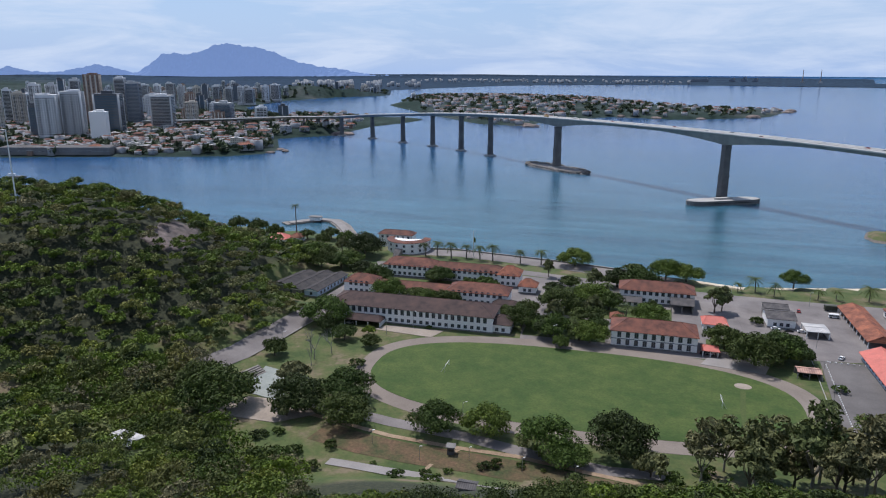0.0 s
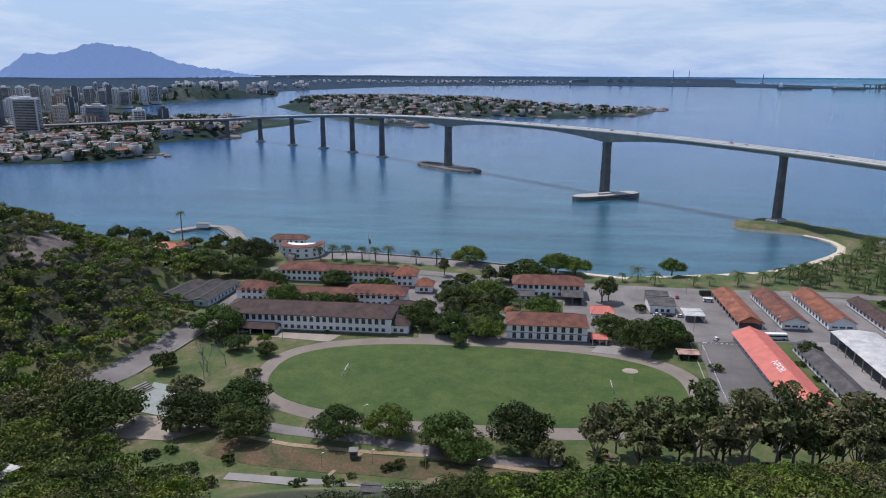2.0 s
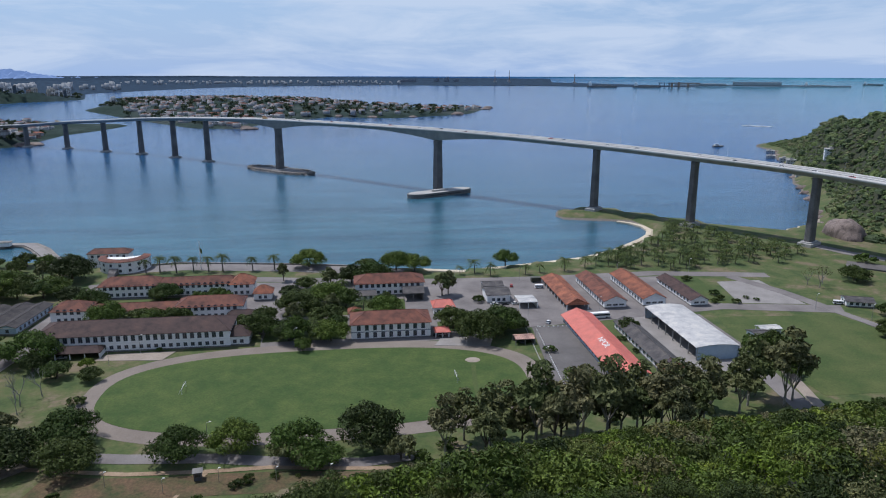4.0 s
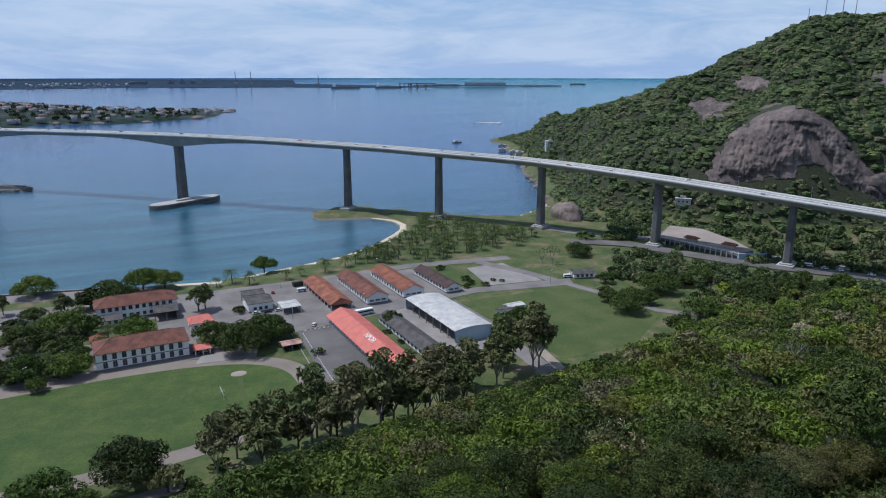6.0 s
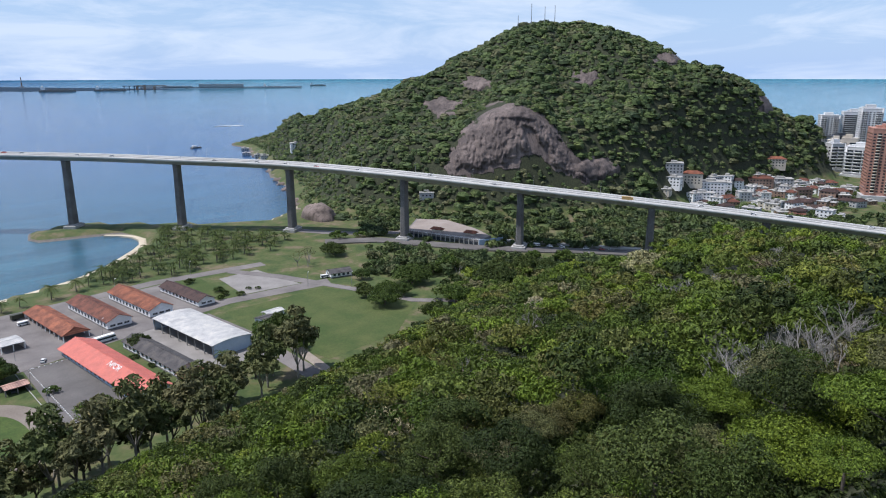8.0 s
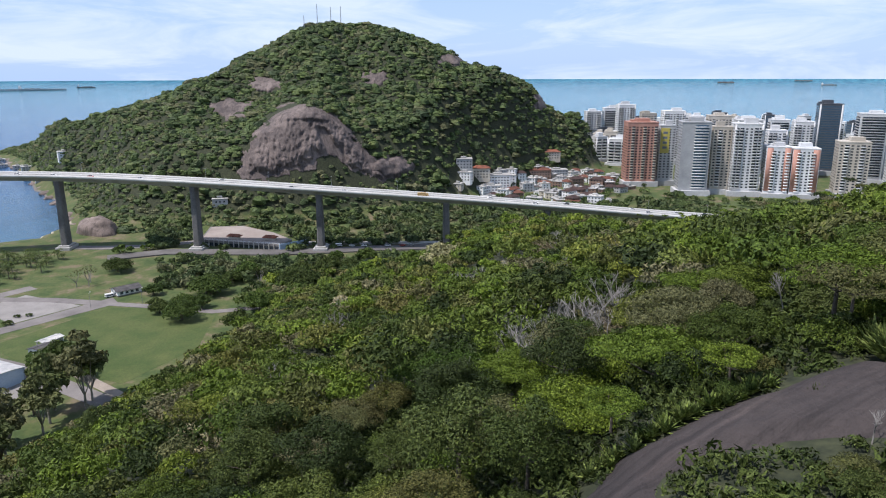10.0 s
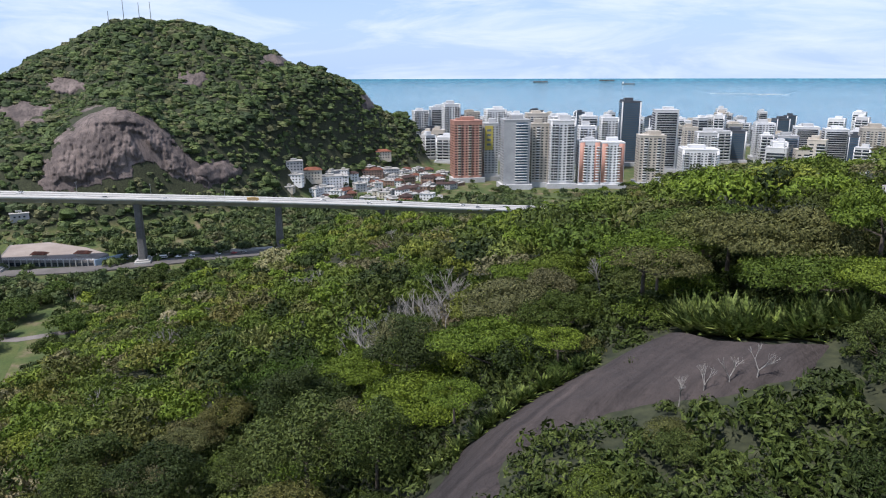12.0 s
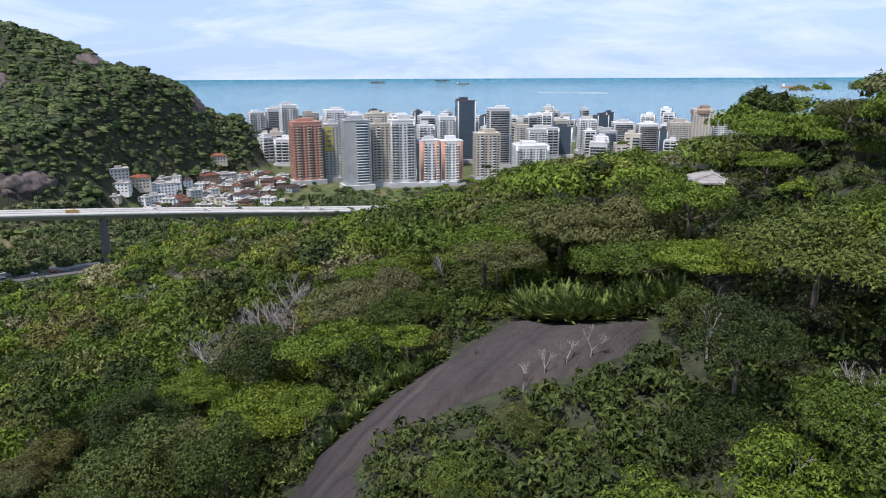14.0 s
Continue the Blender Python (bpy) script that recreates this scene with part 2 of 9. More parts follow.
M = {
    "leaf": leaf_material("leaf_green", [(r * 0.98, g * 0.98, b * 0.96) for r, g, b in GREENS], 7.0),
    "leaf_mid": leaf_material("leaf_green_wood", MID_GREENS, 4.0, 0.05),
    "leaf_wide": leaf_material("leaf_green_slopes", [(r * 1.2, g * 1.2, b * 1.2) for r, g, b in MID_GREENS], 2.2, 0.05),
    "leaf_far": leaf_material("leaf_far_hill", HAZED_GREENS, 1.0, 0.25),
    # shore greens are lightened and blued to carry the haze across the bay
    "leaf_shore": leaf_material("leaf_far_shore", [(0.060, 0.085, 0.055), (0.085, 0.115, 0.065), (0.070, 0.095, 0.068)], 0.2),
    "leaf_dry": leaf_material("leaf_dry", DRY, 7.0),
    "leaf_dark": leaf_material("leaf_dark", DARK, 7.0),
    "leaf_park": leaf_material("leaf_park", DARK + [(0.070, 0.115, 0.026), (0.100, 0.145, 0.034), (0.055, 0.090, 0.024)], 2.6),
    "leaf_park_dry": leaf_material("leaf_park_dry", [(0.130, 0.146, 0.066), (0.160, 0.154, 0.086), (0.110, 0.138, 0.056)], 2.6),
    "leaf_pale": leaf_material("leaf_blossom", [(0.42, 0.38, 0.27), (0.30, 0.29, 0.17)], 3.0),
    "leaf_lime": leaf_material("leaf_lime", [(0.140, 0.195, 0.028), (0.112, 0.168, 0.026)], 5.0),
    "leaf_fresh": leaf_material("leaf_fresh", [(0.050, 0.092, 0.018), (0.062, 0.108, 0.020)], 7.0),
    "leaf_scrub": leaf_material("leaf_scrub", [(0.170, 0.140, 0.105), (0.130, 0.130, 0.060), (0.200, 0.168, 0.130), (0.150, 0.150, 0.070)], 4.0),
    "palm": leaf_material("palm_leaf", [(0.050, 0.076, 0.020), (0.074, 0.104, 0.028)], 1.0),
    "spike": leaf_material("agave_leaf", [(0.13, 0.18, 0.05), (0.18, 0.23, 0.08)], 3.0),
    "bark": surface("bark", (0.07, 0.055, 0.042), (0.17, 0.14, 0.11), 1.5, 9.0, 0.9, 0, 0.5, 0.1),
    "bark_pale": surface("bark_pale", (0.24, 0.22, 0.19), (0.42, 0.40, 0.36), 1.5, 9.0, 0.9, 0, 0.5, 0.1),
    "bark_palm": surface("bark_palm", (0.11, 0.095, 0.08), (0.22, 0.20, 0.17), 1.5, 9.0, 0.9, 0, 0.5, 0.1),
    "bank": surface("scrubby_bank", (0.052, 0.070, 0.020), (0.165, 0.098, 0.055), 0.16, 1.1, 0.95, 0, 0.6, 0.12),
    "forest_floor": surface("forest_floor", (0.022, 0.034, 0.013), (0.055, 0.072, 0.028), 0.05, 0.6, 0.95, 0, 0.6, 0.1),
    "lawn": surface("lawn", (0.036, 0.078, 0.011), (0.082, 0.120, 0.024), 0.11, 1.3, 0.95, 0, 0.4, 0.09),
    "track": surface("cinder_track", (0.19, 0.158, 0.132), (0.26, 0.222, 0.19), 0.06, 1.5, 0.95, 0, 0.2, 0.05),
    "dirt": surface("bare_earth", (0.24, 0.16, 0.10), (0.40, 0.30, 0.20), 0.10, 1.5, 0.95, 0, 0.3, 0.08),
    "sand": surface("beach_sand", (0.50, 0.42, 0.31), (0.66, 0.58, 0.45), 0.08, 2.0, 0.95, 0, 0.2, 0.04),
    "asphalt": surface("worn_asphalt", (0.145, 0.130, 0.126), (0.245, 0.224, 0.214), 0.07, 2.0, 0.9, 0, 0.2, 0.05),
    "paving": surface("pale_paving", (0.22, 0.205, 0.195), (0.31, 0.29, 0.275), 0.09, 2.5, 0.9, 0, 0.2, 0.05),
    "concrete": surface("concrete", (0.34, 0.335, 0.325), (0.47, 0.46, 0.44), 0.12, 1.6, 0.85, 0, 0.2, 0.05),
    "concrete_dark": surface("weathered_concrete", (0.15, 0.145, 0.14), (0.26, 0.25, 0.24), 0.10, 1.0, 0.88, 0, 0.3, 0.08),
    "rock": surface("granite_rock", (0.085, 0.070, 0.068), (0.30, 0.245, 0.225), 0.045, 0.9, 0.85, 0, 0.8, 0.12),
    "rubble": surface("rubble_stone", (0.16, 0.145, 0.13), (0.34, 0.31, 0.28), 0.3, 1.6, 0.9, 0, 0.8, 0.1),
    "white_wall": surface("white_render", (0.79, 0.795, 0.80), (0.88, 0.88, 0.87), 0.12, 1.2, 0.8, 0, 0.1, 0.03),
    "cream_wall": surface("cream_render", (0.56, 0.50, 0.41), (0.68, 0.63, 0.54), 0.12, 1.2, 0.8, 0, 0.1, 0.04, 0.15),
    "grey_wall": surface("grey_render", (0.36, 0.37, 0.385), (0.50, 0.51, 0.52), 0.1, 1.0, 0.75, 0, 0.1, 0.04, 0.2),
    "dark_wall": surface("dark_cladding", (0.060, 0.068, 0.085), (0.105, 0.115, 0.135), 0.1, 1.0, 0.45, 0, 0.1, 0.04, 0.2),
    "brick_wall": surface("red_brown_tile_wall", (0.40, 0.205, 0.155), (0.50, 0.27, 0.21), 0.1, 1.4, 0.7, 0, 0.1, 0.04),
    "blue_wall": surface("pale_blue_render", (0.34, 0.46, 0.60), (0.46, 0.57, 0.68), 0.1, 1.4, 0.7, 0, 0.1, 0.04),
    "tile": striped("red_roof_tile", (0.140, 0.052, 0.036), (0.200, 0.078, 0.052), 0.5, 0, 0.4, 0.85, 0.3),
    "tile_dark": striped("dark_roof_tile", (0.050, 0.030, 0.028), (0.080, 0.046, 0.041), 0.5, 0, 0.4, 0.85, 0.25),
    "tile_bright": striped("bright_red_sheet_roof", (0.55, 0.140, 0.105), (0.61, 0.165, 0.125), 0.5, 0, 0.4, 0.6, 0.1, 0.35),
    "sheet_grey": striped("fibre_cement_roof", (0.075, 0.072, 0.074), (0.110, 0.105, 0.106), 0.6, 0, 0.4, 0.8, 0.2),
    "sheet_white": striped("pale_metal_roof", (0.47, 0.47, 0.46), (0.56, 0.56, 0.55), 0.8, 0, 0.4, 0.6, 0.05, 0.6),
    "glass": glass_material("window_glass", (0.040, 0.052, 0.068)),
    "glass_blue": glass_material("blue_window_glass", (0.075, 0.130, 0.190)),
    "trim": surface("grey_blue_trim", (0.13, 0.16, 0.21), (0.20, 0.23, 0.28), 0.5, 3.0, 0.7, 0, 0.0),
    "metal": surface("galvanised_steel", (0.36, 0.37, 0.38), (0.50, 0.51, 0.52), 0.8, 5.0, 0.45, 0.7, 0.0),
    "white_paint": surface("white_paint", (0.74, 0.74, 0.73), (0.82, 0.82, 0.81), 1.0, 6.0, 0.6, 0, 0.0, 0.02),
    "black": surface("black_rubber", (0.012, 0.012, 0.013), (0.025, 0.025, 0.026), 2.0, 9.0, 0.8, 0, 0.0),
    "yellow": surface("yellow_banner", (0.55, 0.46, 0.10), (0.62, 0.52, 0.14), 0.5, 3.0, 0.7, 0, 0.0),
    "red_paint": surface("red_paint", (0.45, 0.04, 0.03), (0.55, 0.07, 0.05), 1.0, 6.0, 0.4, 0, 0.0),
    "water": water_material(),
}


# ---------------------------------------------------------------- mesh helpers
def part(name, bm, material, parent, label=""):
    """Links a bmesh as one mesh object under a thing or a part."""
    me = bpy.data.meshes.new(name)
    bm.to_mesh(me)
    bm.free()
    return piece(name, me, material, parent, None, label)


def piece(name, me, material=None, parent=None, m=None, label=""):
    if material is not None and not me.materials:
        me.materials.append(material)
    ob = new(name, me)
    if parent is not None:
        ob.parent = parent
    if m is not None:
        ob.matrix_basis = m
    return tagged(ob, label)


def thing(name, x, y, z, rz, label, category, group="", kind=""):
    """An empty at the base of a thing, which carries its tags and parts."""
    ob = new(name)
    ob.empty_display_size = 0.5
    ob.matrix_basis = pose(x, y, z, 0, 0, rz)
    return tagged(ob, label, category, group, kind)


def fast_mesh(name, verts, faces, material, smooth=False, tint=None):
    """A mesh out of arrays: verts (n, 3), faces (m, k) of one size."""
    verts, faces = np.asarray(verts, np.float32), np.asarray(faces, np.int32)
    me = bpy.data.meshes.new(name)
    k = faces.shape[1]
    me.vertices.add(len(verts))
    me.vertices.foreach_set("co", verts.ravel())
    me.loops.add(faces.size)
    me.loops.foreach_set("vertex_index", faces.ravel())
    me.polygons.add(len(faces))
    me.polygons.foreach_set("loop_start", np.arange(0, faces.size, k, dtype=np.int32))
    me.polygons.foreach_set("loop_total", np.full(len(faces), k, np.int32))
    if smooth:
        me.polygons.foreach_set("use_smooth", np.ones(len(faces), bool))
    me.update(calc_edges=True)
    if tint is not None:
        a = me.attributes.new("tint", "FLOAT", "FACE")
        a.data.foreach_set("value", np.asarray(tint, np.float32))
    me.materials.append(material)
    return me


def box(bm, x0, y0, z0, x1, y1, z1, bevel=0.0, mi=0):
    vs = [bm.verts.new(c) for c in ((x0, y0, z0), (x1, y0, z0), (x1, y1, z0), (x0, y1, z0), (x0, y0, z1), (x1, y0, z1), (x1, y1, z1), (x0, y1, z1))]
    fs = [bm.faces.new([vs[i] for i in q]) for q in ((3, 2, 1, 0), (4, 5, 6, 7), (0, 1, 5, 4), (1, 2, 6, 5), (2, 3, 7, 6), (3, 0, 4, 7))]
    for f in fs:
        f.material_index = mi
    if bevel:
        bmesh.ops.bevel(bm, geom=list({e for f in fs for e in f.edges}), offset=bevel, segments=1, affect="EDGES")
    return fs


def prism(bm, outline, z0, z1, mi=0, scale=1.0):
    """An upright prism over an outline of (x, y), drawn anticlockwise; scale: of the top about its middle."""
    cx, cy = sum(p[0] for p in outline) / len(outline), sum(p[1] for p in outline) / len(outline)
    lo = [bm.verts.new((x, y, z0)) for x, y in outline]
    hi = [bm.verts.new((cx + (x - cx) * scale, cy + (y - cy) * scale, z1)) for x, y in outline]
    n = len(lo)
    fs = [bm.faces.new(lo[::-1]), bm.faces.new(hi)]
    fs += [bm.faces.new((lo[i], lo[(i + 1) % n], hi[(i + 1) % n], hi[i])) for i in range(n)]
    for f in fs:
        f.material_index = mi


def to_mesh(name, bm, *materials):
    me = bpy.data.meshes.new(name)
    bm.to_mesh(me)
    bm.free()
    for m in materials:
        me.materials.append(m)
    return me


def slab(name, outline, z0, z1, material, label, kind="structure", category=""):
    bm = bmesh.new()
    prism(bm, outline, z0, z1)
    ob = part(name, bm, material, None, label)
    return tagged(ob, label, category, "", kind)


def tube(bm, a, b, r0, r1=None, sides=6):
    """A straight tapered rod."""
    a, b = Vector(a), Vector(b)
    r1 = r0 if r1 is None else r1
    z = (b - a).normalized()
    x = z.orthogonal().normalized()
    y = z.cross(x)
    rings = []
    for p, r in ((a, r0), (b, r1)):
        rings.append([bm.verts.new(p + (x * math.cos(6.2832 * i / sides) + y * math.sin(6.2832 * i / sides)) * r) for i in range(sides)])
    for i in range(sides):
        j = (i + 1) % sides
        bm.faces.new((rings[0][i], rings[0][j], rings[1][j], rings[1][i]))
    bm.faces.new(rings[0][::-1])
    bm.faces.new(rings[1])


def strip(points, width):
    """An outline, anticlockwise, of a lane of that width along points."""
    left, right = [], []
    for i, p in enumerate(points):
        a, b = points[max(i - 1, 0)], points[min(i + 1, len(points) - 1)]
        d = Vector((b[0] - a[0], b[1] - a[1])).normalized()
        w = width / 2
        left.append((p[0] - d.y * w, p[1] + d.x * w))
        right.append((p[0] + d.y * w, p[1] - d.x * w))
    return right + left[::-1]


def gathered(x, y, z):
    """Draws the distance past 2 km in towards the eye along the line of sight, so that 20 km end at 4.8 km."""
    dx, dy, dz = x - EYE.x, y - EYE.y, z - EYE.z
    r = np.maximum(np.hypot(dx, dy), 1e-6)
    k = np.where(r > 2000, (2000 + 2800 * (1 - np.exp(-(np.maximum(r, 2000) - 2000) / 2800))) / r, 1.0)
    return EYE.x + dx * k, EYE.y + dy * k, EYE.z + dz * k


M["asphalt_dark"] = surface("dark_asphalt", (0.095, 0.088, 0.085), (0.165, 0.153, 0.147), 0.06, 2.0, 0.9, 0, 0.2, 0.05)
M["lawn2"] = surface("patchy_lawn", (0.048, 0.086, 0.016), (0.100, 0.122, 0.034), 0.06, 1.6, 0.95, 0, 0.5, 0.09)
M["tile_orange"] = striped("orange_roof_tile", (0.23, 0.080, 0.046), (0.31, 0.115, 0.066), 0.5, 0, 0.4, 0.85, 0.2)
M["tile_pale"] = striped("faded_pink_roof", (0.50, 0.30, 0.24), (0.62, 0.40, 0.33), 0.9, 0, 0.4, 0.85, 0.1)
M["dirt_pale"] = surface("pale_bare_earth", (0.27, 0.225, 0.185), (0.38, 0.325, 0.27), 0.10, 1.5, 0.95, 0, 0.3, 0.06)
M["court"] = surface("court_concrete", (0.24, 0.27, 0.25), (0.34, 0.36, 0.33), 0.12, 1.5, 0.9, 0, 0.1, 0.05)
M["sheet_pale"] = striped("weathered_pale_sheet", (0.30, 0.30, 0.30), (0.38, 0.38, 0.375), 0.5, 0, 0.4, 0.8, 0.1)
M["sheet_dark"] = striped("blackened_sheet_roof", (0.040, 0.037, 0.039), (0.062, 0.057, 0.059), 0.6, 0, 0.4, 0.9, 0.2)

# ---------------------------------------------------------------- land and sea
COAST = [(-1500, 420), (-600, 470), (-420, 505), (-300, 498), (-225, 492), (-165, 468), (-118, 474), (-39, 460), (20, 446), (64, 433), (104, 441),
         (163, 457), (211, 488), (238, 515), (249, 535), (252, 548), (252, 561), (247, 574), (238, 583), (226, 588), (212, 590), (200, 592), (191, 598), (187, 607), (190, 619), (199, 630), (216, 639), (238, 640), (287, 576),
         (331, 541), (368, 524), (407, 548), (470, 640), (520, 740), (567, 820), (640, 960), (715, 1090), (735, 1185), (800, 1230), (960, 1190),
         (1150, 1010), (1330, 760), (1600, 520), (1800, 200), (1830, -300), (1500, -1200), (-1500, -1500)]


def coast_distance(x, y, outline=COAST):
    """Signed distance from the shore line, metres, inland positive."""
    p = np.stack([x, y], -1)
    best = np.full(x.shape, 1e9)
    inside = np.zeros(x.shape, bool)
    n = len(outline)
    for i in range(n):
        a, b = np.array(outline[i], float), np.array(outline[(i + 1) % n], float)
        d = b - a
        t = np.clip(((p - a) @ d) / (d @ d), 0, 1)
        q = p - a - t[..., None] * d
        best = np.minimum(best, np.hypot(q[..., 0], q[..., 1]))
        cross = (a[1] > y) != (b[1] > y)
        xx = a[0] + (y - a[1]) / (b[1] - a[1] + 1e-12) * d[0]
        inside ^= cross & (x < xx)
    return np.where(inside, best, -best)


# the convent hill under the eye, by compass: radius and height of its shoulder, of its brow, and the radius of its foot
HILL_AZ = [-180, -70, -50, -38, -30, -10, 5, 20, 35, 45, 54, 62, 73, 83, 90, 98, 104, 112, 118, 126, 150, 180]
HILL_R1 = [60, 150, 150, 140, 140, 125, 115, 100, 88, 80, 70, 62, 57, 57, 58, 58, 58, 58, 58, 58, 50, 60]
HILL_Z1 = [105, 30, 27, 31, 34, 43, 49, 58, 66, 71, 78, 84, 90, 97, 102, 105, 106.5, 108, 109, 110, 104, 105]
HILL_R2 = [150, 215, 215, 205, 200, 190, 200, 228, 258, 290, 320, 335, 285, 250, 205, 180, 150, 130, 112, 100, 120, 150]
HILL_Z2 = [108, 20, 20, 10, 5, 4.5, 4.5, 5, 5, 8, 22, 28, 62, 71, 88, 98.5, 106, 111, 121, 124, 115, 108]
HILL_R3 = [600, 300, 300, 230, 215, 205, 215, 240, 270, 310, 370, 430, 470, 510, 520, 520, 520, 500, 480, 480, 560, 600]


EAST_FOOT = [(385, 470), (407, 548), (470, 640), (520, 740), (567, 820), (640, 960), (715, 1090), (735, 1185), (800, 1230), (960, 1190), (1150, 1010), (1200, 800),
             (1200, 560), (1160, 360), (1080, 225), (950, 180), (820, 215), (720, 248), (620, 258), (545, 290), (490, 340), (440, 400)]


# how high the far hill's ridge stands, by compass
RIDGE_AZ = [30.5, 34.8, 38.4, 42, 45.7, 49.3, 51.5, 54.6, 56.4, 58.1, 61.5, 64.1, 66.3, 67.4, 70, 72, 73.3, 74.2, 75.3, 77.1, 79.4, 82]
RIDGE_GAIN = [0.6, 1.7, 0.813, 0.993, 1.061, 1.005, 0.974, 1.023, 1.011, 0.953, 1.048, 1.07, 1.042, 0.979, 1.05, 1.015, 0.93, 0.82, 0.867, 1.5, 0.5, 0.3]


def smooth01(t):
    t = np.clip(t, 0, 1)
    return t * t * (3 - 2 * t)


def wavy(x, y, scale, seed):
    """Cheap smooth noise, about -1 to 1."""
    s = np.zeros(np.shape(x))
    rng = np.random.RandomState(seed)
    for k in range(6):
        a, ph = rng.uniform(0, 6.28), rng.uniform(0, 6.28)
        f = rng.uniform(0.6, 1.9) / scale * 6.28
        s = s + np.sin((x * math.cos(a) + y * math.sin(a)) * f + ph)
    return s / 3.2


def land_height(x, y):
    x, y = np.asarray(x, float), np.asarray(y, float)
    sd = coast_distance(x, y)
    flat = np.where(sd > 0, np.minimum(sd * 0.16, 4.0), np.maximum(sd * 0.12, -4.0))
    r, az = np.hypot(x, y), np.degrees(np.arctan2(x, y))
    r1, z1, r2, z2, r3 = (np.interp(az, HILL_AZ, v) for v in (HILL_R1, HILL_Z1, HILL_R2, HILL_Z2, HILL_R3))
    top = 100.0
    z = np.where(r < r1, top + (z1 - top) * np.clip(r / r1, 0, 1), z1 + (z2 - z1) * np.clip((r - r1) / (r2 - r1), 0, 1))
    z = np.where(r > r2, 4 + (z2 - 4) * (1 - smooth01((r - r2) / (r3 - r2))), z)
    z = z + wavy(x, y, 70, 3) * 2.2 * smooth01((z - 8) / 20) * smooth01((r - 60) / 80)
    h = np.maximum(flat, np.where(sd > 0, z, flat))
    # the wooded hill over the inner bay
    def mound(cx, cy, sx, sy, turn, amp, power=2.0):
        c, s = math.cos(radians(turn)), math.sin(radians(turn))
        u, v = ((x - cx) * c + (y - cy) * s) / sx, (-(x - cx) * s + (y - cy) * c) / sy
        return amp * np.exp(-np.hypot(u, v) ** power)
    left = mound(-330, 300, 120, 105, 20, 58, 2.6) + mound(-235, 312, 50, 50, 0, 6)
    left = left * (1 - smooth01((34 - np.hypot(x + 180, (y - 360) * 0.85)) / 14))      # cut back for the workshops
    # the high hill beyond the bridge: summit, two shoulders, the long spur to the cape, the bare buttress in front
    east = mound(725.9, 504.3, 222.6, 242.8, 3.955, 165, 1.62) + mound(906.2, 321.3, 197.1, 265.2, 23.18, 64.38, 2.61) + mound(552.2, 789.8, 113.3, 317.1, -31, 63.81, 1.971)
    east = east + mound(515, 378, 80, 66, 35, 34, 2.4)
    east = east * np.interp(az, RIDGE_AZ, RIDGE_GAIN)
    east = east + wavy(x, y, 160, 5) * 7 * smooth01((east - 12) / 50) + wavy(x, y, 45, 6) * 2.2 * smooth01((east - 12) / 50)
    shore = smooth01(sd / 45)
    foot = smooth01(coast_distance(x, y, EAST_FOOT) / 70)
    return h + np.maximum(left - 3, 0) * shore + np.maximum(east - 5, 0) * foot


def ground_z(x, y):
    return float(land_height(np.array([x]), np.array([y]))[0])


def build_land():
    az = np.radians(np.concatenate([np.arange(-56, 132, 0.7), np.arange(132, 304, 4.0)]))
    rr = np.concatenate([[0.02, 2.5], 6 * 1.0235 ** np.arange(0, 246)])
    a, r = np.meshgrid(az, rr)
    x, y = r * np.sin(a), r * np.cos(a)
    z = land_height(x, y)
    na, nr = len(az), len(rr)
    verts = np.concatenate([np.stack([x, y, z], -1).reshape(-1, 3), [[0, 0, 100.0]]])
    i, j = np.meshgrid(np.arange(nr - 1), np.arange(na), indexing="ij")
    k = (j + 1) % na
    faces = np.stack([i * na + j, (i + 1) * na + j, (i + 1) * na + k, i * na + k], -1).reshape(-1, 4)
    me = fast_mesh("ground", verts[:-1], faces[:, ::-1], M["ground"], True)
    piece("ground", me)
    tagged(bpy.data.objects["ground"], "wooded hills falling to flat grassy barracks land by the bay", "ground", "", "structure")


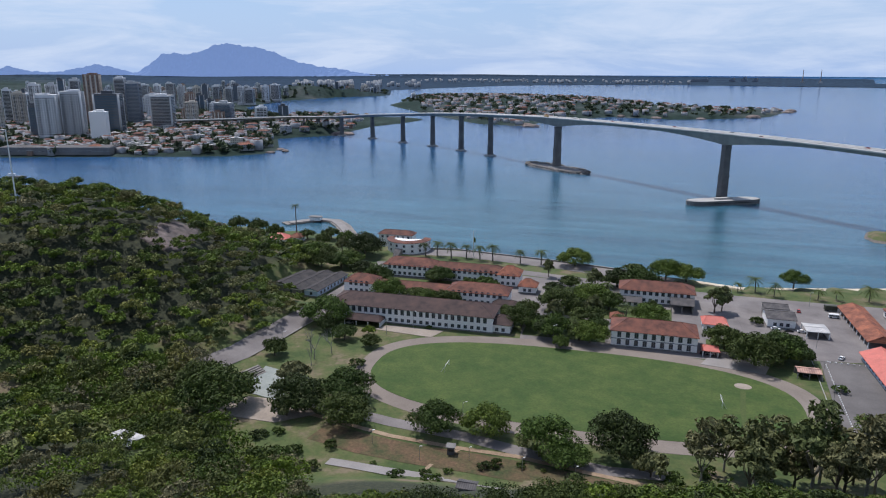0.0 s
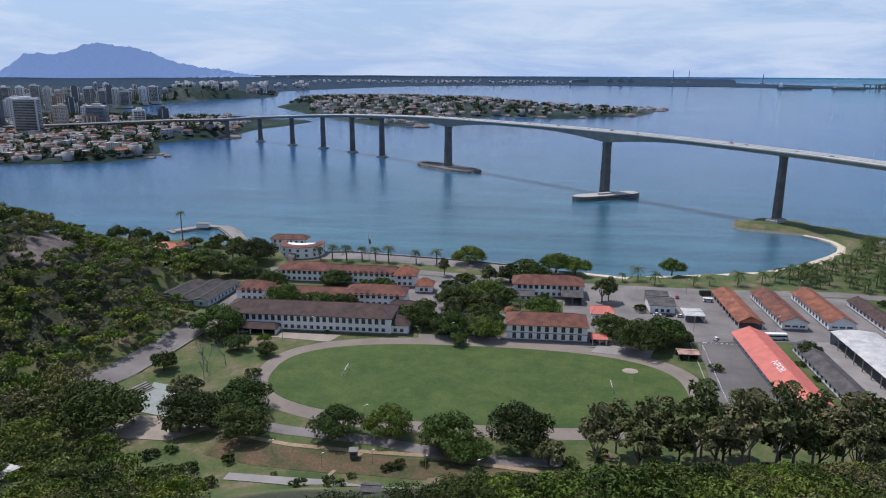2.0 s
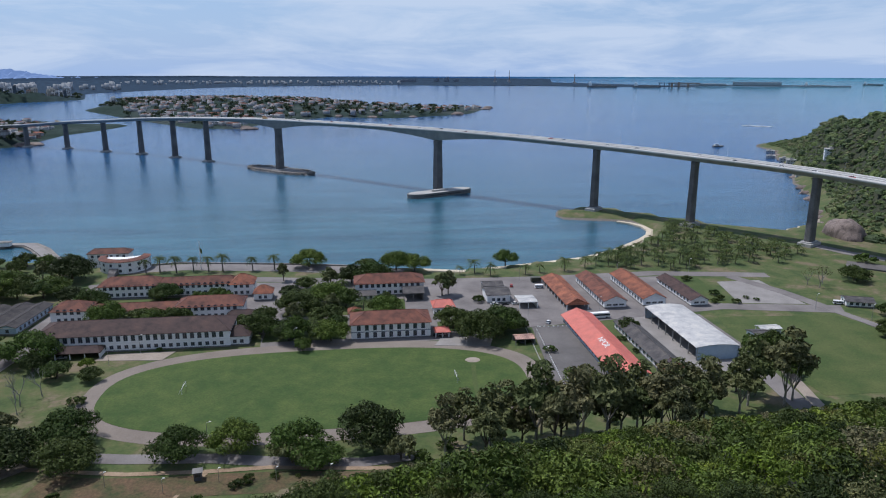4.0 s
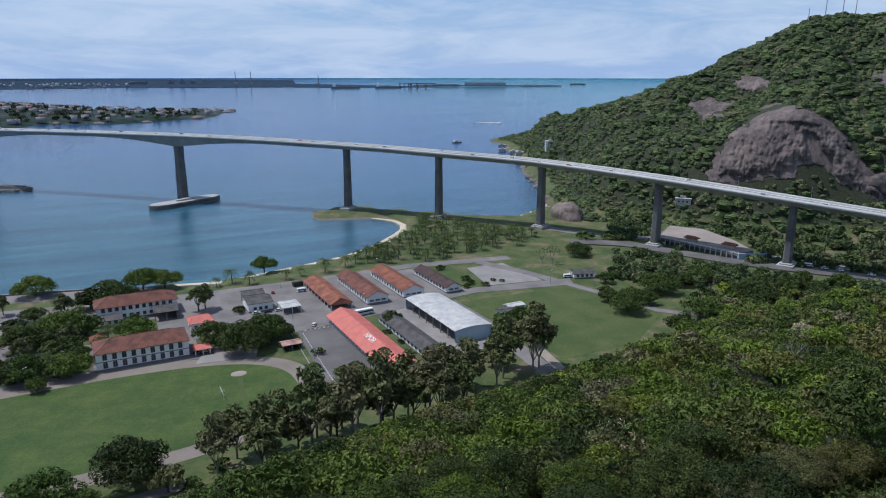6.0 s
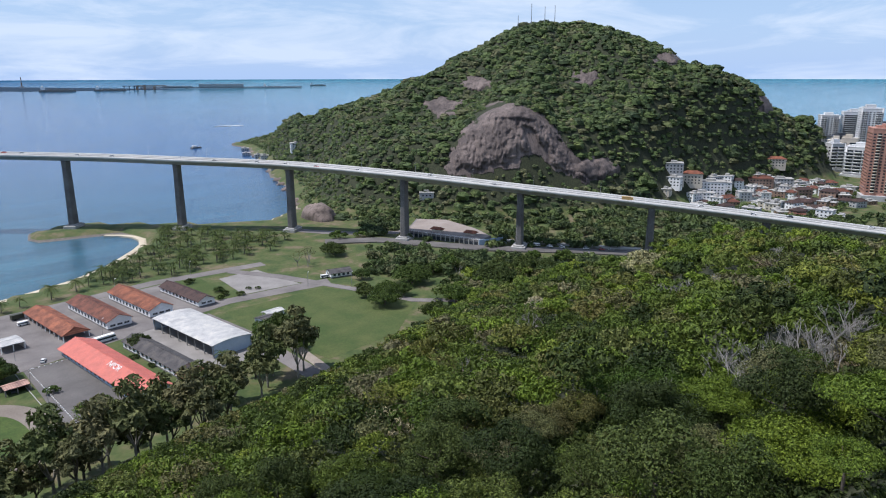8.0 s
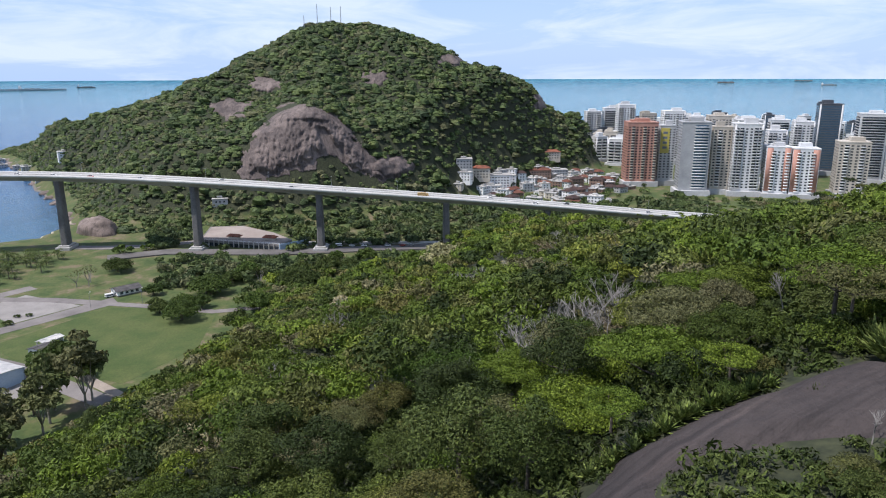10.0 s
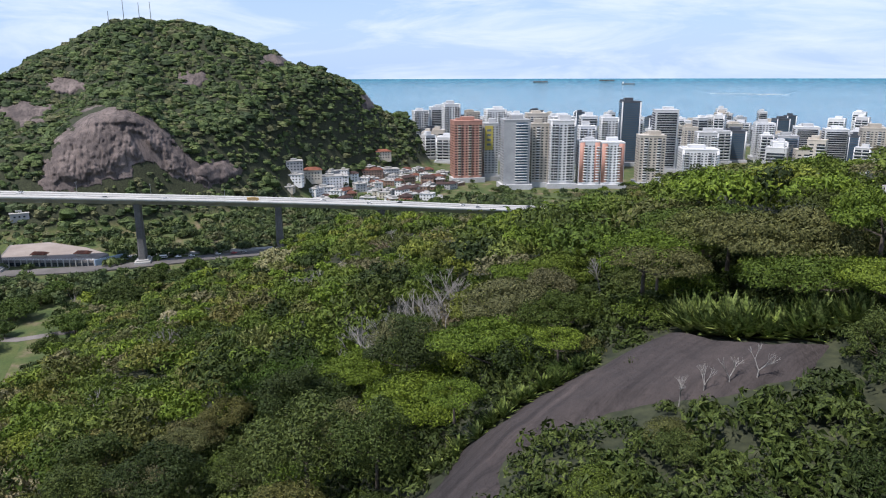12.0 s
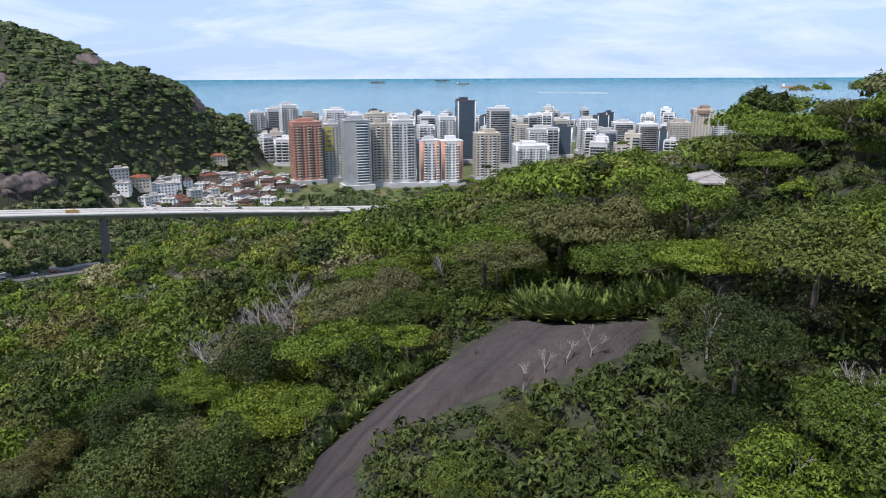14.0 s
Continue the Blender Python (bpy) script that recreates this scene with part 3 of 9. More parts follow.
def ground_material():
    """Grass on the flat, leaf litter with the woods' shade in its colour on the slopes, sand at the waterline, bare
    granite on the steep buttresses.
    """
    m, nt, b = nodes_of("ground_cover")
    g = nt.nodes.new("ShaderNodeNewGeometry")
    sx = nt.nodes.new("ShaderNodeSeparateXYZ")
    nt.links.new(g.outputs["Position"], sx.inputs[0])
    big, small = noise_tex(nt, 0.07, 7.0, 0.65), noise_tex(nt, 0.8, 4.0)
    grass = ramp(nt, big, [(0.38, (0.046, 0.078, 0.018)), (0.48, (0.078, 0.106, 0.029)), (0.56, (0.108, 0.114, 0.042)), (0.65, (0.180, 0.145, 0.090))])
    # leaf litter, darkened to paint in the shade below the crowns
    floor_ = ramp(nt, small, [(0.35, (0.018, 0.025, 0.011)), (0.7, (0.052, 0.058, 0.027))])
    def step(sock, lo, hi):
        q = nt.nodes.new("ShaderNodeMapRange")
        q.inputs["From Min"].default_value, q.inputs["From Max"].default_value = lo, hi
        nt.links.new(sock, q.inputs["Value"])
        return q.outputs["Result"]
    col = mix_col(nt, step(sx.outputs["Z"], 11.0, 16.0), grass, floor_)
    sand = ramp(nt, small, [(0.3, (0.46, 0.39, 0.29)), (0.7, (0.60, 0.53, 0.41))])
    stone = ramp(nt, small, [(0.3, (0.10, 0.09, 0.08)), (0.7, (0.21, 0.185, 0.165))])
    sand = mix_col(nt, step(sx.outputs["Y"], 552.0, 575.0), sand, stone)
    col = mix_col(nt, step(sx.outputs["Z"], 1.0, 1.5), sand, col)
    grain = ramp(nt, small, [(0.3, (0.75,) * 3), (0.7, (1.0,) * 3)])
    nt.links.new(mix_col(nt, 1.0, col, grain, "MULTIPLY"), b.inputs["Base Color"])
    b.inputs["Roughness"].default_value = 0.95
    bump(nt, b, small, 0.4, 0.2)
    return m


M["ground"] = ground_material()
build_land()


def build_sea():
    az = np.radians(np.arange(0, 360, 1.0))
    rr = np.concatenate([[60, 150, 300], np.arange(400, 2000, 100), 2000 * 1.12 ** np.arange(0, 20.6), [20690]])
    a, r = np.meshgrid(az, rr)
    x, y, z = gathered(r * np.sin(a), r * np.cos(a), np.zeros_like(a))
    na, nr = len(az), len(rr)
    i, j = np.meshgrid(np.arange(nr - 1), np.arange(na), indexing="ij")
    k = (j + 1) % na
    faces = np.stack([i * na + j, i * na + k, (i + 1) * na + k, (i + 1) * na + j], -1).reshape(-1, 4)
    ob = piece("water", fast_mesh("water", np.stack([x, y, z], -1).reshape(-1, 3), faces[:, ::-1], M["water"], True))
    tagged(ob, "calm blue-green sea reaching to the horizon", "sea", "", "structure")


build_sea()

# ---------------------------------------------------------------- the bridge
PIERS = [(-650, 1375, 33), (-570, 1314, 39), (-489, 1276, 46), (-408, 1220, 52), (-339, 1178, 57), (-274, 1123, 61), (-213, 1065, 64), (-98, 955, 68), (93, 757, 69),
         (224, 617, 65.5), (282, 541, 63), (339, 465, 59.7), (378, 372, 55.8), (415, 288, 50), (462, 207, 42), (500, 140, 35)]
ENDS = [(-1072, 1353, 16), (-969, 1392, 18), (-860, 1440, 21), (-757, 1447, 26)], [(545, 50, 26), (620, -110, 14), (690, -260, 9)]


def bridge_line():
    """The middle of the roadway as dense points, with the depth of the girder."""
    keys = ENDS[0] + PIERS + ENDS[1]
    pts = []
    for i in range(len(keys) - 1):
        p0, p1, p2, p3 = (Vector(keys[min(max(i + k, 0), len(keys) - 1)]) for k in (-1, 0, 1, 2))
        n = max(3, round((p2 - p1).length / 9))
        for s in range(n):
            t = s / n
            pts.append(0.5 * (2 * p1 + (p2 - p0) * t + (2 * p0 - 5 * p1 + 4 * p2 - p3) * t * t + (3 * p1 - p0 - 3 * p2 + p3) * t ** 3))
    pts.append(Vector(keys[-1]))
    a, b = Vector(PIERS[7]), Vector(PIERS[8])
    out = []
    for p in pts:
        near = min((p - a).to_2d().length, (p - b).to_2d().length)
        out.append((p, 4.2 + 7.5 * max(0.0, 1 - near / 105) ** 1.8))
    return out


def sweep(line, section):
    """A skin along the line; section(depth) gives (across, up) points, anticlockwise looking ahead."""
    verts, faces, n = [], [], 0
    for i, (p, d) in enumerate(line):
        a, b = line[max(i - 1, 0)][0], line[min(i + 1, len(line) - 1)][0]
        t = (b - a).to_2d().normalized()
        sec = section(d)
        n = len(sec)
        verts += [(p.x + t.y * u, p.y - t.x * u, p.z + w) for u, w in sec]
    for i in range(len(line) - 1):
        for j in range(n):
            k = (j + 1) % n
            faces.append((i * n + j, i * n + k, (i + 1) * n + k, (i + 1) * n + j))
    return np.array(verts), np.array(faces)


def build_bridge():
    line = bridge_line()
    root = thing("bridge", *PIERS[8][:2], 0, 0, "long pale concrete box-girder road bridge on tall grey piers", "bridge")
    off = np.array([PIERS[8][0], PIERS[8][1], 0.0])
    def skin(name, section, material, label="", sub=line):
        v, f = sweep(sub, section)
        return piece(name, fast_mesh(name, v - off, f, material), None, root, None, label)
    W = 9.3
    skin("girder", lambda d: [(-W, -0.9), (-4.4, -1.5), (-3.6, -d), (3.6, -d), (4.4, -1.5), (W, -0.9), (W, -0.05), (-W, -0.05)], M["concrete"], "pale concrete box girder with overhanging edges")
    skin("roadway", lambda d: [(-8.7, -0.1), (8.7, -0.1), (8.7, 0.03), (-8.7, 0.03)], M["deck"], "worn grey concrete roadway")
    for s in (-1, 1):
        skin("parapet", lambda d: [(s * W - 0.3, -0.9), (s * W + 0.3, -0.9), (s * W + 0.22, 1.05), (s * W - 0.22, 1.05)], M["parapet"], "white concrete parapet")
    skin("median", lambda d: [(-0.3, 0), (0.3, 0), (0.12, 0.85), (-0.12, 0.85)], M["parapet"])
    for i, (x, y, top) in enumerate(PIERS):
        a, b = (PIERS[max(i - 1, 0)], PIERS[min(i + 1, len(PIERS) - 1)])
        ang = math.degrees(math.atan2(b[1] - a[1], b[0] - a[0]))
        main = i in (7, 8)
        depth = 11.7 if main else 4.2
        base = max(ground_z(x, y), -1.0)
        hw, ht = (4.9, 3.2) if main else (4.2, 2.3)
        bm = bmesh.new()
        h = top - depth - base
        # octagonal shaft with a recessed face, broader foot and head
        def ring(sx, sy):
            c = 0.9
            return [(sx - c, -sy), (sx, -sy + c), (sx, sy - c), (sx - c, sy), (-sx + c, sy), (-sx, sy - c), (-sx, -sy + c), (-sx + c, -sy)]
        prism(bm, ring(ht * 1.12, hw * 1.1), 0, h * 0.93, 0, 0.82)
        prism(bm, ring(ht * 1.0, hw * 0.98), h * 0.93, h, 0, 1.0)
        if main:
            prism(bm, ring(ht * 1.16, hw * 1.12), h * 0.44, h * 0.47, 0, 1.0)
        m = pose(x - off[0], y - off[1], base, 0, 0, ang)
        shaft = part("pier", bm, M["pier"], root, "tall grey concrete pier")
        shaft.matrix_basis = m
        bm = bmesh.new()
        if not main:
            box(bm, -5.2, -8.0, -3.0, 5.2, 8.0, 2.4, 0.25)
            box(bm, -4.0, -6.4, 2.4, 4.0, 6.4, 3.4, 0.2)
        else:
            box(bm, -7, -9, -3, 7, 9, 3.6, 0.3)
        cap = part("pier_footing", bm, M["concrete"], root, "pale stained concrete pier footing")
        cap.matrix_basis = m
    for x, y, top in ((-700, 1416, 30), (-735, 1440, 27), (-775, 1449, 25.3), (-815, 1448, 23.2), (-860, 1440, 21), (-905, 1421, 19.8), (-950, 1400, 18.6), (-1000, 1381, 17.3)):      # paired columns of the viaduct
        bm = bmesh.new()
        for s in (-1, 1):
            box(bm, -1.5, s * 4.5 - 1.4, 0, 1.5, s * 4.5 + 1.4, top - 5.2)
        box(bm, -1.8, -7, top - 5.2, 1.8, 7, top - 4)
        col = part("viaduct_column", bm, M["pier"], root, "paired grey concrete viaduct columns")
        col.matrix_basis = pose(x - off[0], y - off[1], 1.5, 0, 0, -28)
    # street lamps along the middle
    bm = bmesh.new()
    tube(bm, (0, 0, 0), (0, 0, 9.0), 0.13, 0.07)
    for s in (-1, 1):
        tube(bm, (0, 0, 8.8), (s * 1.9, 0, 9.4), 0.06, 0.05, 4)
        box(bm, s * 1.9 - 0.45, -0.14, 9.33, s * 1.9 + 0.45, 0.14, 9.47)
    me = bpy.data.meshes.new("lamp_post")
    bm.to_mesh(me)
    bm.free()
    run = 0.0
    for (p, d), (q, e) in zip(line, line[1:]):
        run += (q - p).length
        if run > 42:
            run = 0.0
            piece("lamp_post", me, M["metal"], root, pose(p.x - off[0], p.y - off[1], p.z, 0, 0, math.degrees(math.atan2(q.y - p.y, q.x - p.x)) + 90))
    return line


M["deck"] = surface("deck_concrete", (0.40, 0.39, 0.375), (0.52, 0.51, 0.49), 0.05, 1.2, 0.9, 0, 0.1, 0.04)
M["parapet"] = surface("parapet_concrete", (0.52, 0.515, 0.50), (0.66, 0.655, 0.64), 0.1, 1.5, 0.85, 0, 0.1, 0.04)
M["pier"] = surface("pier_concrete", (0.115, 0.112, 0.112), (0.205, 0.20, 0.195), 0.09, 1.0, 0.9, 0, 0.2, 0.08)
BRIDGE = build_bridge()


def rocky_island(name, x, y, turn, lx, ly, h, material, label):
    """A low protective island round a pier: rough stone rim, level top."""
    bm = bmesh.new()
    rng = random.Random(int(x))
    n = 40
    rings = []
    for s, z in ((1.1, -3), (1.0, h * 0.55), (0.93, h), (0.84, h * 0.9)):
        rings.append([bm.verts.new((lx * s * math.copysign(abs(math.cos(a)) ** 0.75, math.cos(a)) + rng.uniform(-0.6, 0.6), ly * s * math.sin(a) + rng.uniform(-0.6, 0.6), z + rng.uniform(-0.3, 0.3)))
                      for a in (6.2832 * i / n for i in range(n))])
    for a, b in zip(rings, rings[1:]):
        for i in range(n):
            j = (i + 1) % n
            bm.faces.new((a[i], a[j], b[j], b[i]))
    bm.faces.new(rings[-1])
    ob = part(name, bm, material, None)
    ob.matrix_basis = pose(x, y, 0, 0, 0, turn)
    return tagged(ob, label, "island", "", "structure")


def rubble_rim(x, y, turn, lx, ly, z, count, size, seed):
    """Loose boulders heaped on the rim of an island, as one mesh."""
    rng = np.random.RandomState(seed)
    o = np.array([(1, 0, 0), (0, 1, 0), (-1, 0, 0), (0, -1, 0), (0, 0, 1), (0, 0, -1)], float)
    f = np.array([(0, 1, 4), (1, 2, 4), (2, 3, 4), (3, 0, 4), (1, 0, 5), (2, 1, 5), (3, 2, 5), (0, 3, 5)])
    verts, faces = [], []
    for i in range(count):
        a, k = rng.uniform(0, 6.283), rng.uniform(0.86, 1.04)
        c = np.array([lx * k * math.copysign(abs(math.cos(a)) ** 0.75, math.cos(a)), ly * k * math.sin(a), z + rng.uniform(-0.6, 0.7) - 8 * max(0, k - 0.98)])
        verts.append(c + o * size * rng.uniform(0.5, 1.2, (6, 1)))
        faces.append(f + 6 * i)
    ob = piece("rubble_rim", fast_mesh("rubble_rim", np.concatenate(verts), np.concatenate(faces), M["rubble"]), None, None, pose(x, y, 0, 0, 0, turn))
    tagged(ob, "heaped pale boulders on the rim of the pier island", "boulders", "", "stuff")


rocky_island("pier_island", -98, 950, -44, 62, 19, 2.2, M["concrete_dark"], "low rubble-stone island guarding a bridge pier")
rubble_rim(-98, 950, -44, 61, 18.5, 2.2, 420, 1.7, 3)


def hull_island(x, y, turn, half, beam):
    """A concrete island shaped like a blunt hull, with a kerb round its flat top and a block under the pier."""
    root = thing("pier_island", x, y, 0, turn, "long concrete collision island with upright walls round a bridge pier", "island")
    def ring(k):
        side = [(half * k * (1 - 0.34 * (1 - math.cos(a))), beam * k * math.sin(a)) for a in np.linspace(-1.571, 1.571, 9)]
        return side + [(-u, -v) for u, v in side]
    for name, z0, z1, k, mat in (("wall", -3.0, 4.4, 1.0, "concrete_dark"), ("deck", 4.4, 4.6, 0.95, "concrete"), ("block", 4.6, 6.2, 0.26, "concrete")):
        bm = bmesh.new()
        prism(bm, ring(k), z0, z1)
        part(name, bm, M[mat], root)
    for side, z in ((-1, 2.2), (1, 2.2)):
        bm = bmesh.new()
        box(bm, -half * 0.62, side * beam - 0.25, z - 0.25, half * 0.62, side * beam + 0.25, z + 0.25)
        part("fender", bm, M["black"], root, "dark rubber fender along the wall")


hull_island(93.0, 740.1, 27.9, 40.9, 9.5)

# ---------------------------------------------------------------- parade ground, roads and yards
def oval(cx, cy, a, b, power=2.6, n=72):
    pts = []
    for i in range(n):
        t = 6.283185 * i / n
        c, s = math.cos(t), math.sin(t)
        pts.append((cx + a * math.copysign(abs(c) ** (2 / power), c), cy + b * math.copysign(abs(s) ** (2 / power), s)))
    return pts


slab("running_track", oval(-15, 267.5, 95, 46), 3.0, 4.06, M["track"], "pale cinder running track round the playing field")
slab("playing_field", oval(-16, 267.5, 87, 37.5), 3.1, 4.14, M["lawn"], "mown green oval playing field")
slab("coast_road", strip([(-160, 420), (-120, 432), (-60, 425), (10, 412), (60, 407), (120, 405), (190, 408), (262, 395)], 10), 3.0, 4.05, M["asphalt"], "grey asphalt road behind the beach")
slab("seafront_paving", strip([(-150, 456), (-110, 460), (-40, 448), (30, 430)], 16), 3.0, 4.07, M["asphalt"], "grey asphalt seafront promenade")
slab("barracks_yard", [(86, 322), (200, 336), (262, 322), (268, 334), (200, 346), (112, 350), (112, 402), (60, 402), (60, 340), (78, 330)], 3.0, 4.09, M["asphalt"], "grey asphalt yard between the barrack sheds")
slab("parade_yard", [(80, 250), (112, 250), (117, 324), (88, 322)], 3.0, 4.12, M["asphalt_dark"], "dark asphalt drill yard with white lines")
slab("shed_yard", [(106, 345), (198, 345), (198, 401), (106, 401)], 3.0, 4.06, M["asphalt"], "worn grey paving between the long sheds")
slab("hangar_yard", [(143, 252), (176, 258), (176, 332), (143, 330)], 3.0, 4.065, M["paving"], "pale paving round the hangar")
slab("side_road", strip([(178, 330), (178, 285), (170, 216)], 9), 3.0, 4.11, M["asphalt"], "narrow asphalt lane beside the hangar")
slab("far_road", strip([(258, 330), (250, 362), (236, 395)], 8), 3.0, 4.13, M["asphalt"], "grey asphalt road across the grass")
slab("park_road", strip([(258, 330), (268, 290), (273, 262), (300, 230)], 6), 3.0, 4.15, M["asphalt"], "pale lane beside the lawn")
slab("gravel_lot", [(214, 345), (250, 338), (250, 385), (222, 385)], 3.0, 4.10, M["paving"], "bare gravel lot with patches of grass")
slab("lawn_field", [(190, 325), (255, 320), (264, 290), (266, 255), (230, 232), (186, 232), (184, 300)], 3.0, 4.05, M["lawn2"], "mown sloping lawn below the wood")
slab("barracks_court", [(-165, 336), (-48, 336), (-46, 312), (62, 310), (64, 406), (-60, 418), (-160, 418)], 3.0, 4.03, M["asphalt"], "worn grey asphalt court between the barracks")
for x0, y0, x1, y1 in ((-140, 344, -86, 355), (-46, 318, -6, 348), (-30, 352, 26, 376), (-152, 378, -80, 394), (-44, 378, -8, 402), (64, 356, 74, 400), (40, 322, 78, 336), (199, 346, 213, 398)):
    slab("grass_plot", [(x0, y0), (x1, y0), (x1 + 1, y1), (x0 + 1, y1)], 3.0, 4.075, M["lawn2"], "patch of rough grass between barracks paving")

slab("beach", strip([(40, 446), (70, 437.5), (104, 445), (136, 453), (163, 461), (190, 477), (209, 494), (226, 510), (238, 524), (246, 541), (247, 556), (242, 569), (233, 579)], 4.4), -2.0, 1.25, M["sand"], "narrow pale sand beach curving round the cove")

# ---------------------------------------------------------------- bare granite
def rock_material(name, dark, light, turn=None):
    """Granite: dark water streaks down the face, pale scars, lichen; fine relief."""
    m, nt, b = nodes_of(name)
    g = nt.nodes.new("ShaderNodeNewGeometry")
    mp = nt.nodes.new("ShaderNodeMapping")
    mp.inputs["Scale"].default_value = (1.0, 1.0, 0.16)
    if turn is not None:       # streaks run down the slope along a compass line
        rot = nt.nodes.new("ShaderNodeMapping")
        rot.inputs["Rotation"].default_value = (0, 0, radians(turn))
        nt.links.new(g.outputs["Position"], rot.inputs["Vector"])
        nt.links.new(rot.outputs["Vector"], mp.inputs["Vector"])
        mp.inputs["Scale"].default_value = (0.12, 2.4, 0.3)
    else:
        nt.links.new(g.outputs["Position"], mp.inputs["Vector"])
    st = noise_tex(nt, 0.28, 6.0, 0.7, mp.outputs["Vector"], 0.6)
    big = noise_tex(nt, 0.04, 5.0, 0.6)
    fine = noise_tex(nt, 1.3, 4.0, 0.65)
    col = ramp(nt, big, [(0.32, dark), (0.66, light)])
    run = ramp(nt, st, [(0.36, (0.36, 0.34, 0.35)), (0.50, (0.95, 0.95, 0.95)), (0.60, (1.1, 1.08, 1.06)), (0.70, (1.75, 1.7, 1.65))])
    col = mix_col(nt, 0.9, col, run, "MULTIPLY")
    grain = ramp(nt, fine, [(0.3, (0.75,) * 3), (0.7, (1.08,) * 3)])
    nt.links.new(mix_col(nt, 1.0, col, grain, "MULTIPLY"), b.inputs["Base Color"])
    b.inputs["Roughness"].default_value = 0.85
    bump(nt, b, fine, 0.7, 0.5)
    return m


M["granite"] = rock_material("granite_face", (0.066, 0.053, 0.052), (0.200, 0.160, 0.146))
M["slab_rock"] = rock_material("dark_slab_rock", (0.030, 0.024, 0.025), (0.058, 0.046, 0.044), 41)

# outcrops by compass and dip seen from the convent hill: middle, half widths, how far they stand out, lean
OUTCROPS = [(55.3, -5.8, 5.4, 3.4, 7.0, 1), (48.6, -2.5, 1.7, 0.9, 5.0, 2), (51.2, -0.7, 1.4, 0.75, 5.0, 3), (60.1, -0.3, 1.2, 0.8, 4.0, 4),
            (-37.2, -12.6, 2.3, 1.2, 4.0, 5), (66.2, 1.2, 1.6, 0.5, 3.0, 6), (73.4, -1.9, 0.7, 1.0, 4.0, 7), (61.2, -7.4, 2.2, 1.0, 5.0, 8)]
EYE_Z = 130.5


def on_rock(x, y):
    x, y = np.asarray(x, float), np.asarray(y, float)
    az, el = np.degrees(np.arctan2(x, y)), np.degrees(np.arctan2(land_height(x, y) + 1.5 - EYE_Z, np.hypot(x, y)))
    hit = np.zeros(x.shape, bool)
    for spec in OUTCROPS:
        hit |= (face_depth(az, el, spec) > (0.05 if spec[2] > 4 else 0.22 * min(spec[2], spec[3]))) & (np.hypot(x, y) > 240)
    return hit


BUTTRESS = [(48.6, -7.3), (49.3, -5.9), (50.1, -4.8), (50.8, -3.8), (51.6, -2.8), (52.6, -2.0), (53.4, -1.9), (54.5, -1.9), (55.9, -2.4), (56.8, -2.9), (57.5, -3.6), (58.5, -4.6), (59.1, -5.4), (60.1, -6.6), (61.1, -7.7), (62.0, -8.5), (60.5, -9.0), (58.6, -8.4), (57.5, -8.1), (56.7, -6.7), (55.8, -6.7), (55.1, -7.6), (53.1, -8.0), (51.2, -8.6), (48.8, -8.6)]


def face_depth(a, e, spec):
    """Signed distance in degrees from the edge of an outcrop, inside positive."""
    a0, e0, da, de, lift, seed = spec
    wob = 0.22 * wavy(a * 40, e * 40, 60, seed) + 0.10 * wavy(a * 40, e * 40, 18, seed + 9)
    if da > 4:
        return coast_distance(a, e, BUTTRESS) + wob
    return (1 - np.hypot((a - a0) / da, (e - e0) / de)) * min(da, de) + wob * min(da, de) * 0.7


